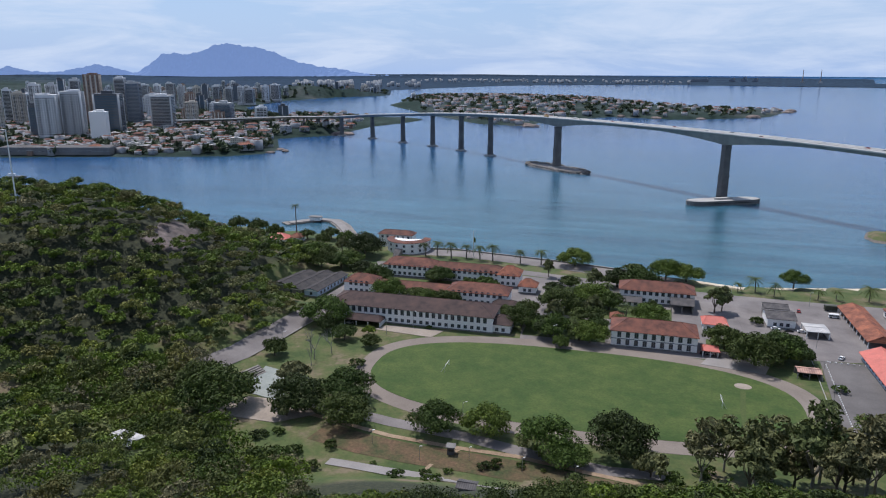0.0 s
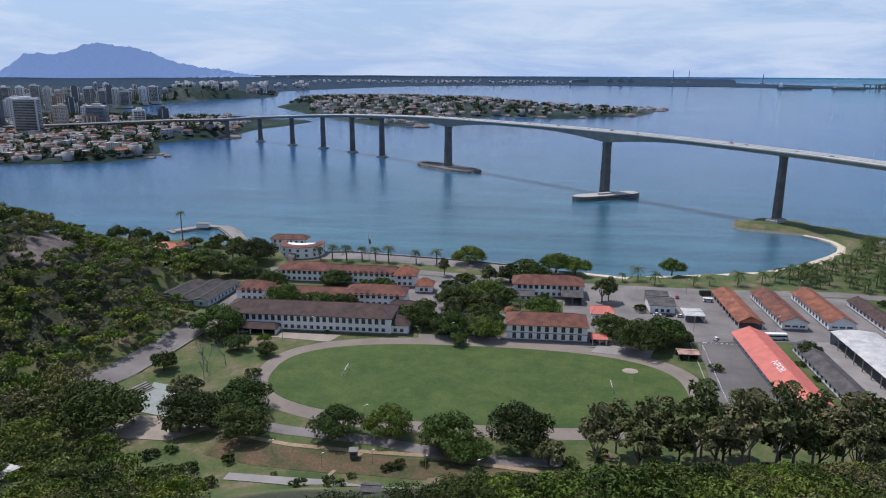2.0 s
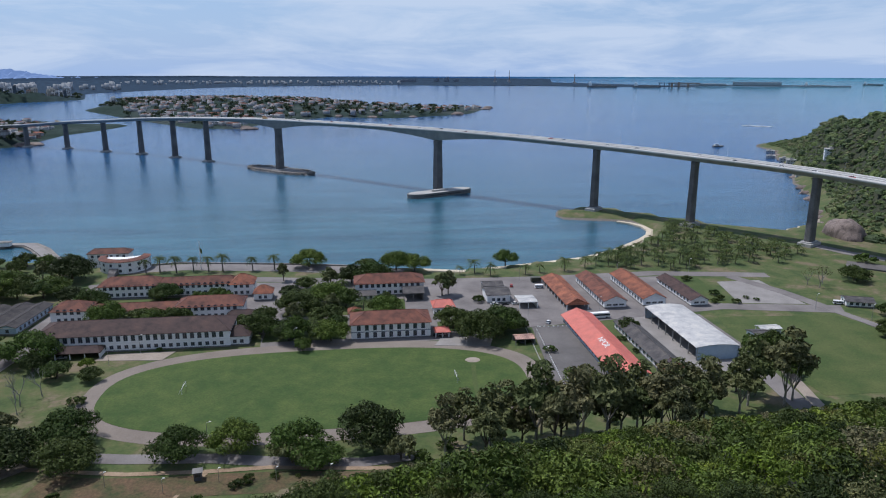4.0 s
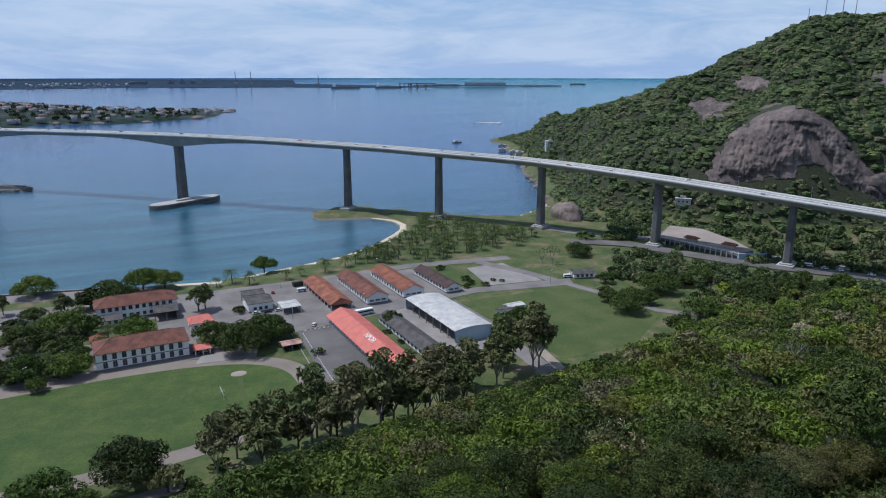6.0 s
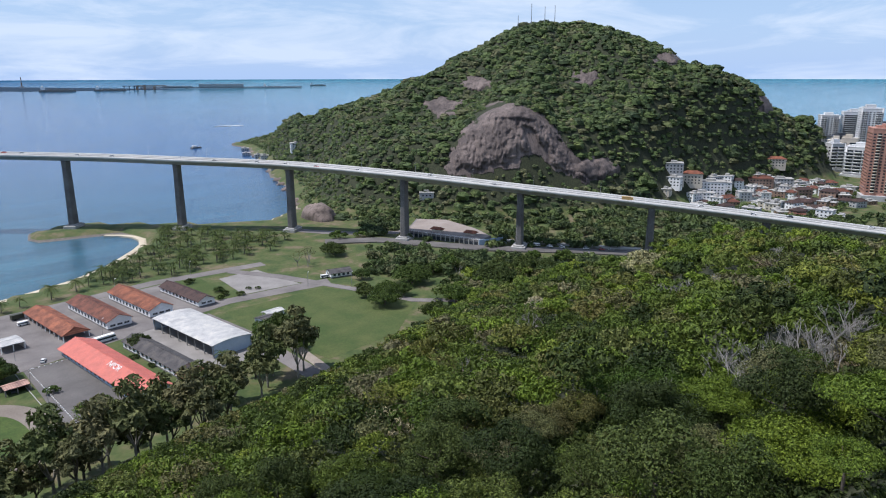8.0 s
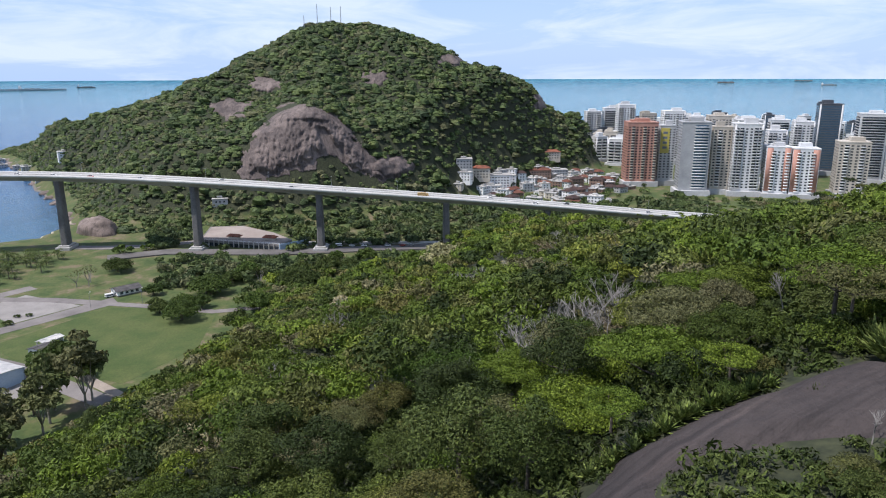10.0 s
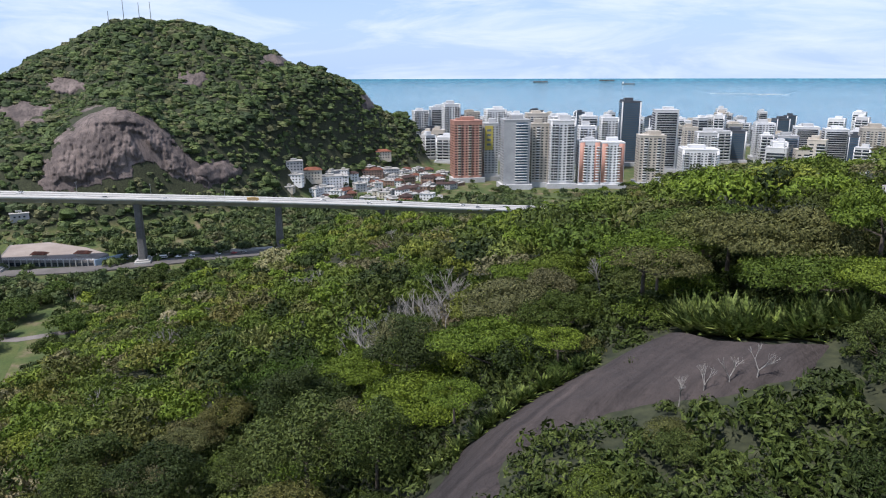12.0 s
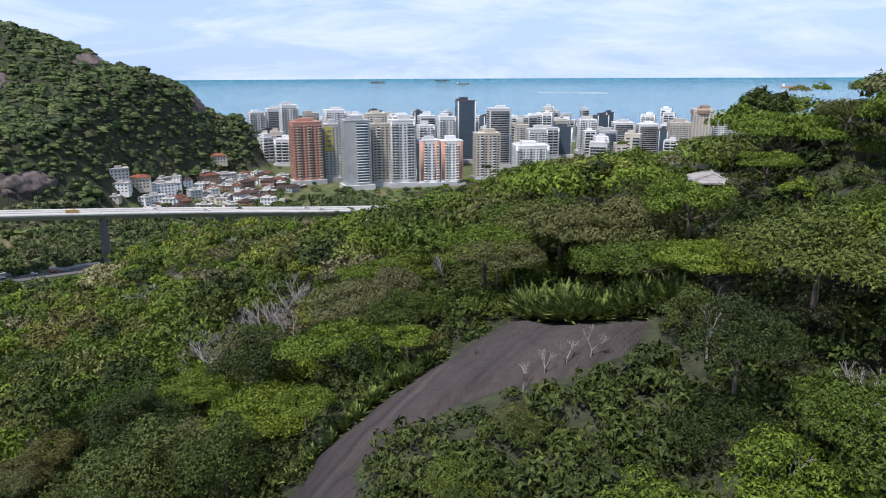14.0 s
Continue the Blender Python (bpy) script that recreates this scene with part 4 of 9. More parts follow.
def rock_outcrop(*spec):
    """A buttress that stands out of the slope: broken edge, ledges, cracks and one deep cleft."""
    a0, e0, da, de, lift, seed = spec
    big = da > 4
    n, k = (170, 110) if big else (44, 34)
    aa, ee = np.linspace(a0 - da * 1.35, a0 + da * 1.35, n), np.linspace(e0 - de * 1.3, e0 + de * 1.3, k)
    r_line = np.arange(260, 1300, 3.0)
    a, e = np.meshgrid(aa, ee)
    r, crest = np.zeros_like(a), np.zeros_like(a)
    for j, az in enumerate(aa):
        s, c = math.sin(radians(az)), math.cos(radians(az))
        el = np.maximum.accumulate(np.degrees(np.arctan2(land_height(r_line * s, r_line * c) - EYE_Z, r_line)))
        crest[:, j] = el.max()
        r[:, j] = np.interp(ee, el + np.arange(len(el)) * 1e-5, r_line)
    sd = face_depth(a, e, spec)
    out = lift * smooth01(sd / (1.6 if big else 0.5 * min(da, de))) - (2.0 if big else 0.5)
    out = np.where(sd < 0, -2.0 + sd * 12, out)
    rough = np.zeros_like(out)
    for i in range(k):
        for j in range(n):
            if sd[i, j] > -0.5:
                q = Vector((a[i, j] * 2.0, e[i, j] * 1.3, seed * 7.0))
                ridge = 1 - abs(noise.noise(q * 0.8))
                rough[i, j] = 2.6 * noise.fractal(q * 0.45, 0.7, 2.0, 6) + 1.5 * noise.fractal(Vector((q.x * 3.0, q.y * 1.2, q.z)), 0.6, 2.0, 4) - 0.7 * max(0.0, ridge - 0.9) * 10
    out = out + rough * (1.0 if big else 0.6)
    if big:
        ca = 55.7 + 0.45 * (-4.4 - e)           # the cleft slants down to the right
        out = out - 17 * np.exp(-((a - ca) / 0.42) ** 4 - ((e + 5.2) / 0.95) ** 4)
        lip = -3.35 - 0.05 * (a - 54) ** 2
        out = out + 3.0 * smooth01((e - lip + 0.2) / 0.25) * smooth01((lip + 1.0 - e) / 0.8) * np.exp(-((a - 54.2) / 1.9) ** 4)
    out = np.where(sd > 0.3, np.maximum(out, 0.5), out)
    rr = r - out
    pts = np.stack([rr * np.sin(np.radians(a)), rr * np.cos(np.radians(a)), EYE_Z + rr * np.tan(np.radians(e))], -1)
    i, j = np.meshgrid(np.arange(k - 1), np.arange(n - 1), indexing="ij")
    faces = np.stack([i * n + j, i * n + j + 1, (i + 1) * n + j + 1, (i + 1) * n + j], -1).reshape(-1, 4)
    keep = ((sd > -0.2 * min(da, de, 1.7)) & (e < crest - 0.03))[:-1, :-1].ravel()
    ob = piece("rock_face", fast_mesh("rock_face", pts.reshape(-1, 3), faces[keep], M["granite"], False))
    tagged(ob, "bare brown-grey granite buttress streaked by water", "rock", "", "structure")


for spec in OUTCROPS:
    rock_outcrop(*spec)


def rock_slab():
    """The smooth dark slab on the near slope, gently domed, worn by water."""
    x0, x1, y0, y1 = 28.0, 70.0, -29.0, 18.0
    n = 110
    gx, gy = np.meshgrid(np.linspace(x0, x1, n), np.linspace(y0, y1, n))
    sd = coast_distance(gx, gy, ROCK_SLAB)
    z = land_height(gx, gy) + np.clip(sd * 0.5, -1.5, 0.9) + 0.18 * wavy(gx, gy, 9, 21) + 0.05 * wavy(gx, gy, 2.5, 22)
    i, j = np.meshgrid(np.arange(n - 1), np.arange(n - 1), indexing="ij")
    faces = np.stack([i * n + j, i * n + j + 1, (i + 1) * n + j + 1, (i + 1) * n + j], -1).reshape(-1, 4)
    keep = sd[:-1, :-1].ravel() > -2.2
    ob = piece("rock_slab", fast_mesh("rock_slab", np.stack([gx, gy, z], -1).reshape(-1, 3), faces[keep], M["slab_rock"], True))
    tagged(ob, "smooth dark granite slab sloping between bushes", "rock", "", "structure")


ROCK_SLAB = [(44.5, 9.5), (47.8, 5.2), (51, 4.4), (52, 2.6), (53, 0), (55, -2.5), (58, -7.4), (62.5, -11), (64.8, -14.5), (60.3, -18), (57.8, -22), (56.5, -25.5), (51, -23), (50, -17), (49.5, -11), (48.5, -3.5), (46, 0), (38, 1), (31, 5), (32, 14), (40, 14)]
rock_slab()

# ---------------------------------------------------------------- trees
def crown_arrays(rng, radius, height, puffs, sprays, size, lift=0.0, flat=0.62):
    """Leaf sprays, small pointed blades, laid like shingles over a heap of uneven puffs: (n, 3, 3) corners."""
    n = int(puffs * 1.5)
    ang, rad = rng.uniform(0, 6.283, n), radius * 0.80 * np.sqrt(rng.uniform(0, 1, n))
    pc = np.stack([rad * np.cos(ang), rad * np.sin(ang), lift + height * (0.28 + 0.56 * (1 - (rad / radius) ** 2) * rng.uniform(0.35, 1.15, n))], 1)
    pr = radius * rng.uniform(0.15, 0.34, n)
    which = rng.choice(n, sprays, p=pr ** 2 / (pr ** 2).sum())
    d = rng.normal(size=(sprays, 3))
    d[:, 2] = np.abs(d[:, 2]) - 0.35
    d /= np.linalg.norm(d, axis=1)[:, None]
    depth = rng.uniform(0.70, 1.10, sprays)[:, None]
    c = pc[which] + d * pr[which][:, None] * depth * np.array([1, 1, flat + 0.15])
    # blade: lies along the puff's skin, a little askew
    nrm = d * 0.95 + rng.normal(size=(sprays, 3)) * 0.36 + np.array([0, 0, 0.15])
    nrm /= np.linalg.norm(nrm, axis=1)[:, None]
    u = np.cross(nrm, rng.normal(size=(sprays, 3)))
    u /= np.linalg.norm(u, axis=1)[:, None] + 1e-9
    v = np.cross(nrm, u)
    s = size * rng.uniform(0.6, 1.35, sprays)[:, None]
    w = s * rng.uniform(0.34, 0.62, sprays)[:, None]
    return np.stack([c - u * s - v * w * 0.4, c + u * s * 0.25 - v * w + nrm * s * 0.1, c + u * s * 0.75 + v * w], 1), pc, pr


def canopy(seed, radius, height, seg=9, rings=4):
    """One small crown far off: a lumpy dome of leaf clumps, broken at the rim, (n, 4, 3) corners."""
    rng = np.random.RandomState(seed)
    a = np.linspace(0, 6.283, seg + 1)[:-1]
    rows = []
    for i in range(rings + 1):
        t = i / rings
        lump = 1 + rng.uniform(-0.26, 0.26, seg) + 0.16 * np.sin(a * 2 + seed) * t
        rr = radius * math.sin(min(1.0, t * 1.15 + 0.04) * 1.571) * lump
        zz = height * (math.cos(t * 1.571) ** 0.8) * (1 + rng.uniform(-0.14, 0.14, seg)) - 0.6 * t
        rows.append(np.stack([rr * np.cos(a + 0.35 * (i % 2)), rr * np.sin(a + 0.35 * (i % 2)), zz], -1))
    q = [(rows[i][j], rows[i + 1][j], rows[i + 1][(j + 1) % seg], rows[i][(j + 1) % seg]) for i in range(rings) for j in range(seg)]
    q = np.array(q)
    mid = q.mean(1, keepdims=True)
    return mid + (q - mid) * rng.uniform(0.98, 1.18, (len(q), 1, 1)) + rng.normal(size=(len(q), 4, 3)) * radius * 0.05


def limb_mesh(name, rng, pc, pr, height, r0, material, lift):
    """Trunk and limbs, tapered, that reach into the puffs."""
    bm = bmesh.new()
    fork = Vector((0, 0, max(lift * 0.75, height * 0.22)))
    tube(bm, (0, 0, -1.2), fork, r0, r0 * 0.72, 7)
    for c in pc[: min(7, len(pc))]:
        q = Vector(c)
        mid = fork.lerp(q, 0.5) + Vector((rng.uniform(-0.3, 0.3), rng.uniform(-0.3, 0.3), -0.3))
        tube(bm, fork, mid, r0 * 0.42, r0 * 0.26, 5)
        tube(bm, mid, q, r0 * 0.26, r0 * 0.08, 5)
    me = bpy.data.meshes.new(name)
    bm.to_mesh(me)
    bm.free()
    me.materials.append(material)
    return me


def tree_kind(seed, radius, height, puffs, sprays, size, leaf, lift=0.0, r0=0.28, bark="bark", flat=0.62):
    rng = np.random.RandomState(seed)
    q, pc, pr = crown_arrays(rng, radius, height, puffs, sprays, size, lift, flat)
    n = len(q)
    crown = fast_mesh("crown", q.reshape(-1, 3), np.arange(3 * n).reshape(-1, 3), M[leaf], False, np.zeros(n))
    trunk = limb_mesh("trunk", rng, pc, pr, height, r0, M[bark], lift)
    return crown, trunk


def plant(kind, x, y, z, size, turn, label, name="tree", group="", tall=1.0):
    crown, trunk = kind
    root = thing(name, x, y, z, turn, label, "tree", group)
    root.scale = (size, size, size * tall)
    piece("trunk", trunk, None, root)
    piece("crown", crown, None, root)
    return root


def forest(name, spots, kinds, material, label, group=""):
    """Many trees, far off, as one object. spots: rows of x, y, z, size, kind, tint; kinds: arrays of (n, 3 or 4, 3) sprays."""
    quads, tints = [], []
    rng = np.random.RandomState(len(spots))
    for x, y, z, s, k, t in spots:
        q = kinds[int(k)]
        a = rng.uniform(0, 6.283)
        c, si = math.cos(a), math.sin(a)
        r = np.array([[c, -si, 0], [si, c, 0], [0, 0, 1]]) * s
        quads.append(q @ r.T + np.array([x, y, z]))
        tints.append(np.full(len(q), t))
    q = np.concatenate(quads)
    n, k = q.shape[:2]
    ob = piece(name, fast_mesh(name, q.reshape(-1, 3), np.arange(k * n).reshape(-1, k), material, False, np.concatenate(tints)))
    return tagged(ob, label, "forest", group, "stuff")


def scatter(n, x0, x1, y0, y1, spacing, keep, seed, shake=0.38):
    """Spots on a shaken grid where keep(x, y) holds."""
    rng = np.random.RandomState(seed)
    gx, gy = np.meshgrid(np.arange(x0, x1, spacing), np.arange(y0, y1, spacing * 0.9))
    gx = gx + (np.arange(gx.shape[0]) % 2)[:, None] * spacing / 2
    x = (gx + rng.uniform(-shake, shake, gx.shape) * spacing).ravel()
    y = (gy + rng.uniform(-shake, shake, gy.shape) * spacing).ravel()
    k = keep(x, y)
    return x[k], y[k]


def in_outline(x, y, outline, grow=0.0):
    return coast_distance(np.asarray(x, float), np.asarray(y, float), outline) > -grow


def view_sector(x, y, lo=-52, hi=140):
    az = np.degrees(np.arctan2(x, y))
    return (az > lo) & (az < hi)


def wooded(x, y):
    """Where the woods of the convent hill and of the hill by the inner bay stand."""
    r, az = np.hypot(x, y), np.degrees(np.arctan2(x, y))
    h = land_height(x, y)
    sd = coast_distance(x, y)
    clear = in_outline(x, y, [(-155, 225), (-150, 200), (-105, 178), (-40, 172), (20, 190), (30, 230), (-100, 232)])
    hidden = (az > 52) & (r > np.interp(az, HILL_AZ, HILL_R2) + 32)
    return view_sector(x, y) & ~hidden & (h > 6.2) & (sd > 14) & (np.hypot(x, y) < 560) & ~clear & ~in_outline(x, y, ROCK_SLAB, 0.5) & ~on_rock(x, y) & ~in_outline(x, y, [(-204, 336), (-160, 330), (-158, 388), (-196, 388)], 3.0)


def village(x, y):
    """The ground of the houses at the foot of the high hill."""
    az, r = np.degrees(np.arctan2(x, y)), np.hypot(x, y)
    el = np.degrees(np.arctan2(land_height(x, y) - 130.5, r))
    return (az > 66) & (az < 81) & (r > 670) & (el < np.interp(az, [66, 72, 76.5, 78, 81], [-7.4, -7.6, -7.2, -6.0, -5.6]))


def low(seed, sprays, size, puffs=9, radius=3.6, height=4.4, lift=1.0):
    return crown_arrays(np.random.RandomState(seed), radius, height, puffs, sprays, size, lift)[0]


def tint_at(x, y, rng, scale):
    return float(np.clip(0.5 + 0.34 * wavy(x, y, scale, 8) + rng.uniform(-0.42, 0.42), 0, 0.99))


WOOD_WORDS = ["leafy bright green tree on the hillside", "broad green tree on the hillside", "dark green dense hillside tree", "green spreading tree in the hillside wood", "dry olive-brown tree in the hillside wood",
              "yellow-green young tree on the slope"]


def two_storeys(x0, x1, y0, y1, tall_step, low_step, keep, seed):
    """Spots for tall crowns and for the low growth between them: rows of x, y, size, tall."""
    x, y = scatter(0, x0, x1, y0, y1, tall_step, keep, seed)
    u, v = scatter(0, x0, x1, y0, y1, low_step, keep, seed + 50)
    rng = np.random.RandomState(seed)
    return (np.concatenate([x, u]), np.concatenate([y, v]), np.concatenate([rng.uniform(0.75, 1.45, len(x)), rng.uniform(0.5, 0.95, len(u))]),
            np.concatenate([np.ones(len(x)), np.zeros(len(u))]))


def sky_brim(az):
    """How high the crowns of the near brow reach against the bridge, the town and the sky."""
    return np.interp(az, [50, 72, 76, 80, 84, 87.7, 91, 95.7, 98.5, 102.2, 105.7, 108.7, 112.5, 114.4, 115.4, 116.9, 118, 120.8, 123.1, 126, 128], [8, -10.5, -10.8, -11.3, -11.2, -10.4, -9.7, -8.5, -7.3, -6.4, -5.9, -5.4, -5.7, -3.6, -2.5, -1.5, -1.8, -0.8, -0.3, 0.3, 8])


# broad flat-topped trees that stand out of the near wood: place, crown radius, darker or not
UMBRELLAS = [(65, 3, 6.6, 0), (60.5, 10.5, 6.0, 0), (92, 37, 7.6, 1), (75, 12, 6.8, 0), (93, 43, 6.4, 1), (58, -31, 5.0, 0), (80, -49, 7.0, 0), (84, 24, 6.0, 0)]


def near_umbrella(x, y):
    hit = np.zeros(np.shape(x), bool)
    for a, b, r, k in UMBRELLAS:
        hit |= np.hypot(x - a, y - b) < r * 0.75
    return hit


DRY_PATCHES = [(134, 106, 9, 7), (162, 103, 10, 7), (180, 66, 12, 9), (182, 76, 10, 7), (219, 54, 12, 8), (237, 61, 10, 8), (104, 17, 8, 6)]


def dry_patch(x, y):
    """Thickets of dry scrub on the slope, where no tree stands."""
    hit = np.zeros(np.shape(x), bool)
    for a, b, rx, ry in DRY_PATCHES:
        hit |= np.hypot((x - a) / rx, (y - b) / ry) < 1
    return hit


def bank_brim(az):
    """How high the crowns of the near slope reach before the grassy bank and the parade ground."""
    return np.interp(az, [-50, -46, -35, -30, -26, -12, -2, 8, 18, 25, 29, 37.5, 43, 47],
                     [-22, -26.5, -26.5, -28.5, -33.6, -33.6, -32.3, -31, -29, -27.4, -26.3, -23.9, -21.6, 8])


def build_woods():
    rng = np.random.RandomState(11)
    broad = [tree_kind(150 + i, 6.5, 4.6, 44, 15000, 0.19, k, 1.6, 0.3, flat=0.16) for i, k in enumerate(("leaf_lime", "leaf_fresh"))]
    for x, y, r, k in UMBRELLAS:
        plant(broad[k], x, y, ground_z(x, y) + 0.6, r / 6.5, x * 31 % 360, "broad flat-topped bright green tree on the slope" if k == 0 else "broad flat-topped deep green tree on the slope", "umbrella_tree", "umbrella trees")
    scrub = [low(170 + i, 420, 0.26, 12, 2.4, 1.9, 0.0) for i in range(4)]
    x, y = scatter(0, 90, 260, 5, 120, 2.6, dry_patch, 33, 0.6)
    z = land_height(x, y)
    forest("dry_scrub", [(x[i], y[i], z[i], rng.uniform(0.8, 1.7), rng.randint(4), rng.uniform(0, 0.99)) for i in range(len(x))], scrub, M["leaf_scrub"], "dry grey-brown scrub on the open slope")
    leaf = ("leaf", "leaf", "leaf_dark", "leaf", "leaf_dry", "leaf_lime")
    shape = ((4.9, 5.6, 20, 0.6), (6.4, 4.8, 30, 0.26), (4.6, 6.2, 18, 0.7), (5.6, 5.4, 26, 0.42), (4.4, 5.2, 16, 0.6), (4.2, 4.8, 16, 0.4))
    close = [tree_kind(20 + i, r, h, p, int(330 * r * r), 0.17, k, 0.5, 0.2, flat=f) for i, (k, (r, h, p, f)) in enumerate(zip(leaf, shape))]
    fine_small = [tree_kind(140 + i, r * 0.72, h * 0.8, p, 4600, 0.14, k, 0.4, 0.15, flat=f) for i, (k, (r, h, p, f)) in enumerate(zip(leaf, shape))]
    small = [tree_kind(120 + i, r * 0.72, h * 0.8, p * 3 // 4, 1800, 0.23, k, 0.4, 0.15, flat=f) for i, (k, (r, h, p, f)) in enumerate(zip(leaf, shape))]
    x, y, sz, big = two_storeys(-30, 110, -110, 110, 10.6, 9.0, lambda a, b: wooded(a, b) & ~dry_patch(a, b) & (np.hypot(a, b) < 98) & (np.hypot(a, b) > 22) & ~near_umbrella(a, b), 4)
    # the line of sight on to the slab and to the shelter stays open
    az, r = np.degrees(np.arctan2(x + 2.1, y + 4.5)), np.hypot(x + 2.1, y + 4.5)
    z = land_height(x, y)
    lift = np.where(big > 0, rng.uniform(0.8, 4.6, len(x)), 0.0)
    def brim(a):
        return np.interp(a, [72, 76, 82, 85.4, 86.7, 88, 92, 94, 95.4, 100.8, 104.5, 107, 109, 110.7, 112], [-12, -36, -36, -33.6, -31.8, -30.8, -29.8, -28, -26, -24.6, -22.4, -21.2, -19.9, -19, -12])
    lowest = np.minimum(brim(az), np.minimum(brim(az - 4), brim(az + 3)))
    front = (az > 74) & (az < 113) & (r < np.interp(az, [74, 86, 96, 104, 112], [52, 52, 57, 60, 62]))
    lift = np.where(front, 0, lift)
    tall = np.where(big > 0, 7.0, 5.2)
    room = np.where(front, 130.7 + r * np.tan(np.radians(lowest)) - z, np.maximum(1.7, 130.5 + r * np.tan(np.radians(sky_brim(az))) - z - lift)) / tall
    sz = np.minimum(np.minimum(sz, room), (130 + r * np.tan(np.radians(bank_brim(az))) - z) / tall)
    ok = (sz > 0.22) & ~((az > 111.6) & (az < 115.4) & (r > 76) & (r < 100))
    x, y, r, sz, z, big = x[ok], y[ok], r[ok], sz[ok], (z + lift)[ok], big[ok]
    edge = (coast_distance(x, y, ROCK_SLAB) > -4.0) & (r > 48)
    rest = []
    for n, i in enumerate(np.argsort(r)):
        east_side = x[i] > 50 and y[i] < 6 or r[i] < 58 and y[i] < -8      # lighter leaf mix round and above the slab, darker elsewhere
        k = int(rng.choice(6, p=[0.22, 0.30, 0.06, 0.19, 0.06, 0.17] if east_side else [0.24, 0.19, 0.31, 0.16, 0.07, 0.03]))
        size = sz[i] * (0.6 if edge[i] else 1.0)
        if n < 280 or big[i] > 0:
            plant((close if big[i] > 0 else fine_small if r[i] < 60 else small)[k], x[i], y[i], z[i], size, rng.uniform(0, 360), WOOD_WORDS[k], "tree", "hillside wood", rng.uniform(0.8, 1.1))
        else:
            rest.append((x[i], y[i], z[i], size, rng.randint(5), tint_at(x[i], y[i], rng, 40)))
    fine = [low(30 + i, 900, 0.44, 15) for i in range(5)]
    mid = [low(40 + i, 850, 0.44, 18, 4.4 + 0.4 * i, 5.0 - 0.3 * i) for i in range(5)]
    far = [low(60 + i, 330, 0.64, 11, 3.6 + 0.25 * i, 4.6 - 0.25 * i) for i in range(5)]
    # low shrubs fill the ground between the trees of the near slope and round the slab
    shrub = [low(70 + i, 180, 0.30, 9, 2.2, 1.7, 0.0) for i in range(5)]
    def bare(a, b):
        return view_sector(a, b, -20, 140) & (np.hypot(a, b) < 112) & (np.hypot(a, b) > 24) & ~in_outline(a, b, ROCK_SLAB, 0.2) & ~in_outline(a, b, [(65.5, -13.5), (68.5, -16.5), (62, -24), (59.5, -19)], 0.3)
    x, y = scatter(0, -40, 112, -80, 112, 2.7, bare, 12, 0.6)
    z = land_height(x, y)
    ps = coast_distance(x, y, ROCK_SLAB)
    # the dark leaf colour puts shade into the gaps between the taller crowns
    forest("undergrowth", [(x[i], y[i], z[i] - 0.2, rng.uniform(0.75, 1.5) * (0.7 if ps[i] > -2.5 else 1.0), rng.randint(5), tint_at(x[i], y[i], rng, 25)) for i in range(len(x))], shrub, M["leaf_dark"], "low green shrubs covering the near slope")
    if rest:
        forest("slope_wood", rest, fine, M["leaf_mid"], "mixed green trees of the near slope")
    for name, r0, r1, step, kinds, mat, seed, words in (("hillside_wood", 98, 205, 9.2, mid, "leaf_mid", 5, "dense mixed green wood covering the hillside"),
                                                       ("bayside_wood", 205, 560, 8.0, far, "leaf_wide", 6, "green wood on the slopes above the bay")):
        x, y, sz, big = two_storeys(-560, 520, -350, 560, step, step * 1.3, lambda a, b: wooded(a, b) & ~dry_patch(a, b) & (np.hypot(a, b) >= r0) & (np.hypot(a, b) < r1), seed)
        z = land_height(x, y)
        az, r = np.degrees(np.arctan2(x + 1.5, y + 3)), np.hypot(x + 1.5, y + 3)
        lift = np.where(big > 0, rng.uniform(0.5, 5.5, len(x)), 0.0)
        sz = np.minimum(sz, np.maximum(0.3, (130 + r * np.tan(np.radians(sky_brim(az))) - z - lift) / 5.4))     # the brow stays below the bridge and the town
        sz = np.where((r < 215) | ((az > 0) & (az < 46) & (r < 300)), np.minimum(sz, (130 + r * np.tan(np.radians(bank_brim(az))) - z - lift) / 5.6), sz)
        rows = [(x[i], y[i], z[i] + lift[i], sz[i], rng.randint(5), tint_at(x[i], y[i], rng, 45)) for i in range(len(x)) if sz[i] > 0.22]
        forest(name, rows, kinds, M[mat], words)
    hill = [canopy(80 + i, 2.7 + 0.35 * i, 2.7 - 0.3 * (i % 3), 8, 3) for i in range(5)]
    def on_hill(a, b):
        return (coast_distance(a, b, EAST_FOOT) > 4) & (coast_distance(a, b) > 10) & (a > 330) & (np.hypot(a, b) > 430) & view_sector(a, b, 25, 90) & ~on_rock(a, b) & ~village(a, b)
    x, y = scatter(0, 330, 1200, 60, 1230, 4.5, on_hill, 7, 1.0)
    z = land_height(x, y)
    # the slopes turned away from the bay are kept thin
    az, r = np.degrees(np.arctan2(x, y)), np.hypot(x, y)
    ga, gr = np.arange(24, 91, 0.5), np.arange(420, 1500, 8.0)
    A, R = np.meshgrid(np.radians(ga), gr, indexing="ij")
    el = np.maximum.accumulate(np.arctan2(land_height(R * np.sin(A), R * np.cos(A)) - 130, R), axis=1)
    ridge = el[np.clip(((az - 24) / 0.5).astype(int), 0, len(ga) - 1), np.clip(((r - 420) / 8).astype(int) - 1, 0, len(gr) - 1)]
    seen = (np.arctan2(z + 6 - 130, r) > ridge) | (rng.rand(len(x)) < 0.22)
    x, y, z = x[seen], y[seen], z[seen]
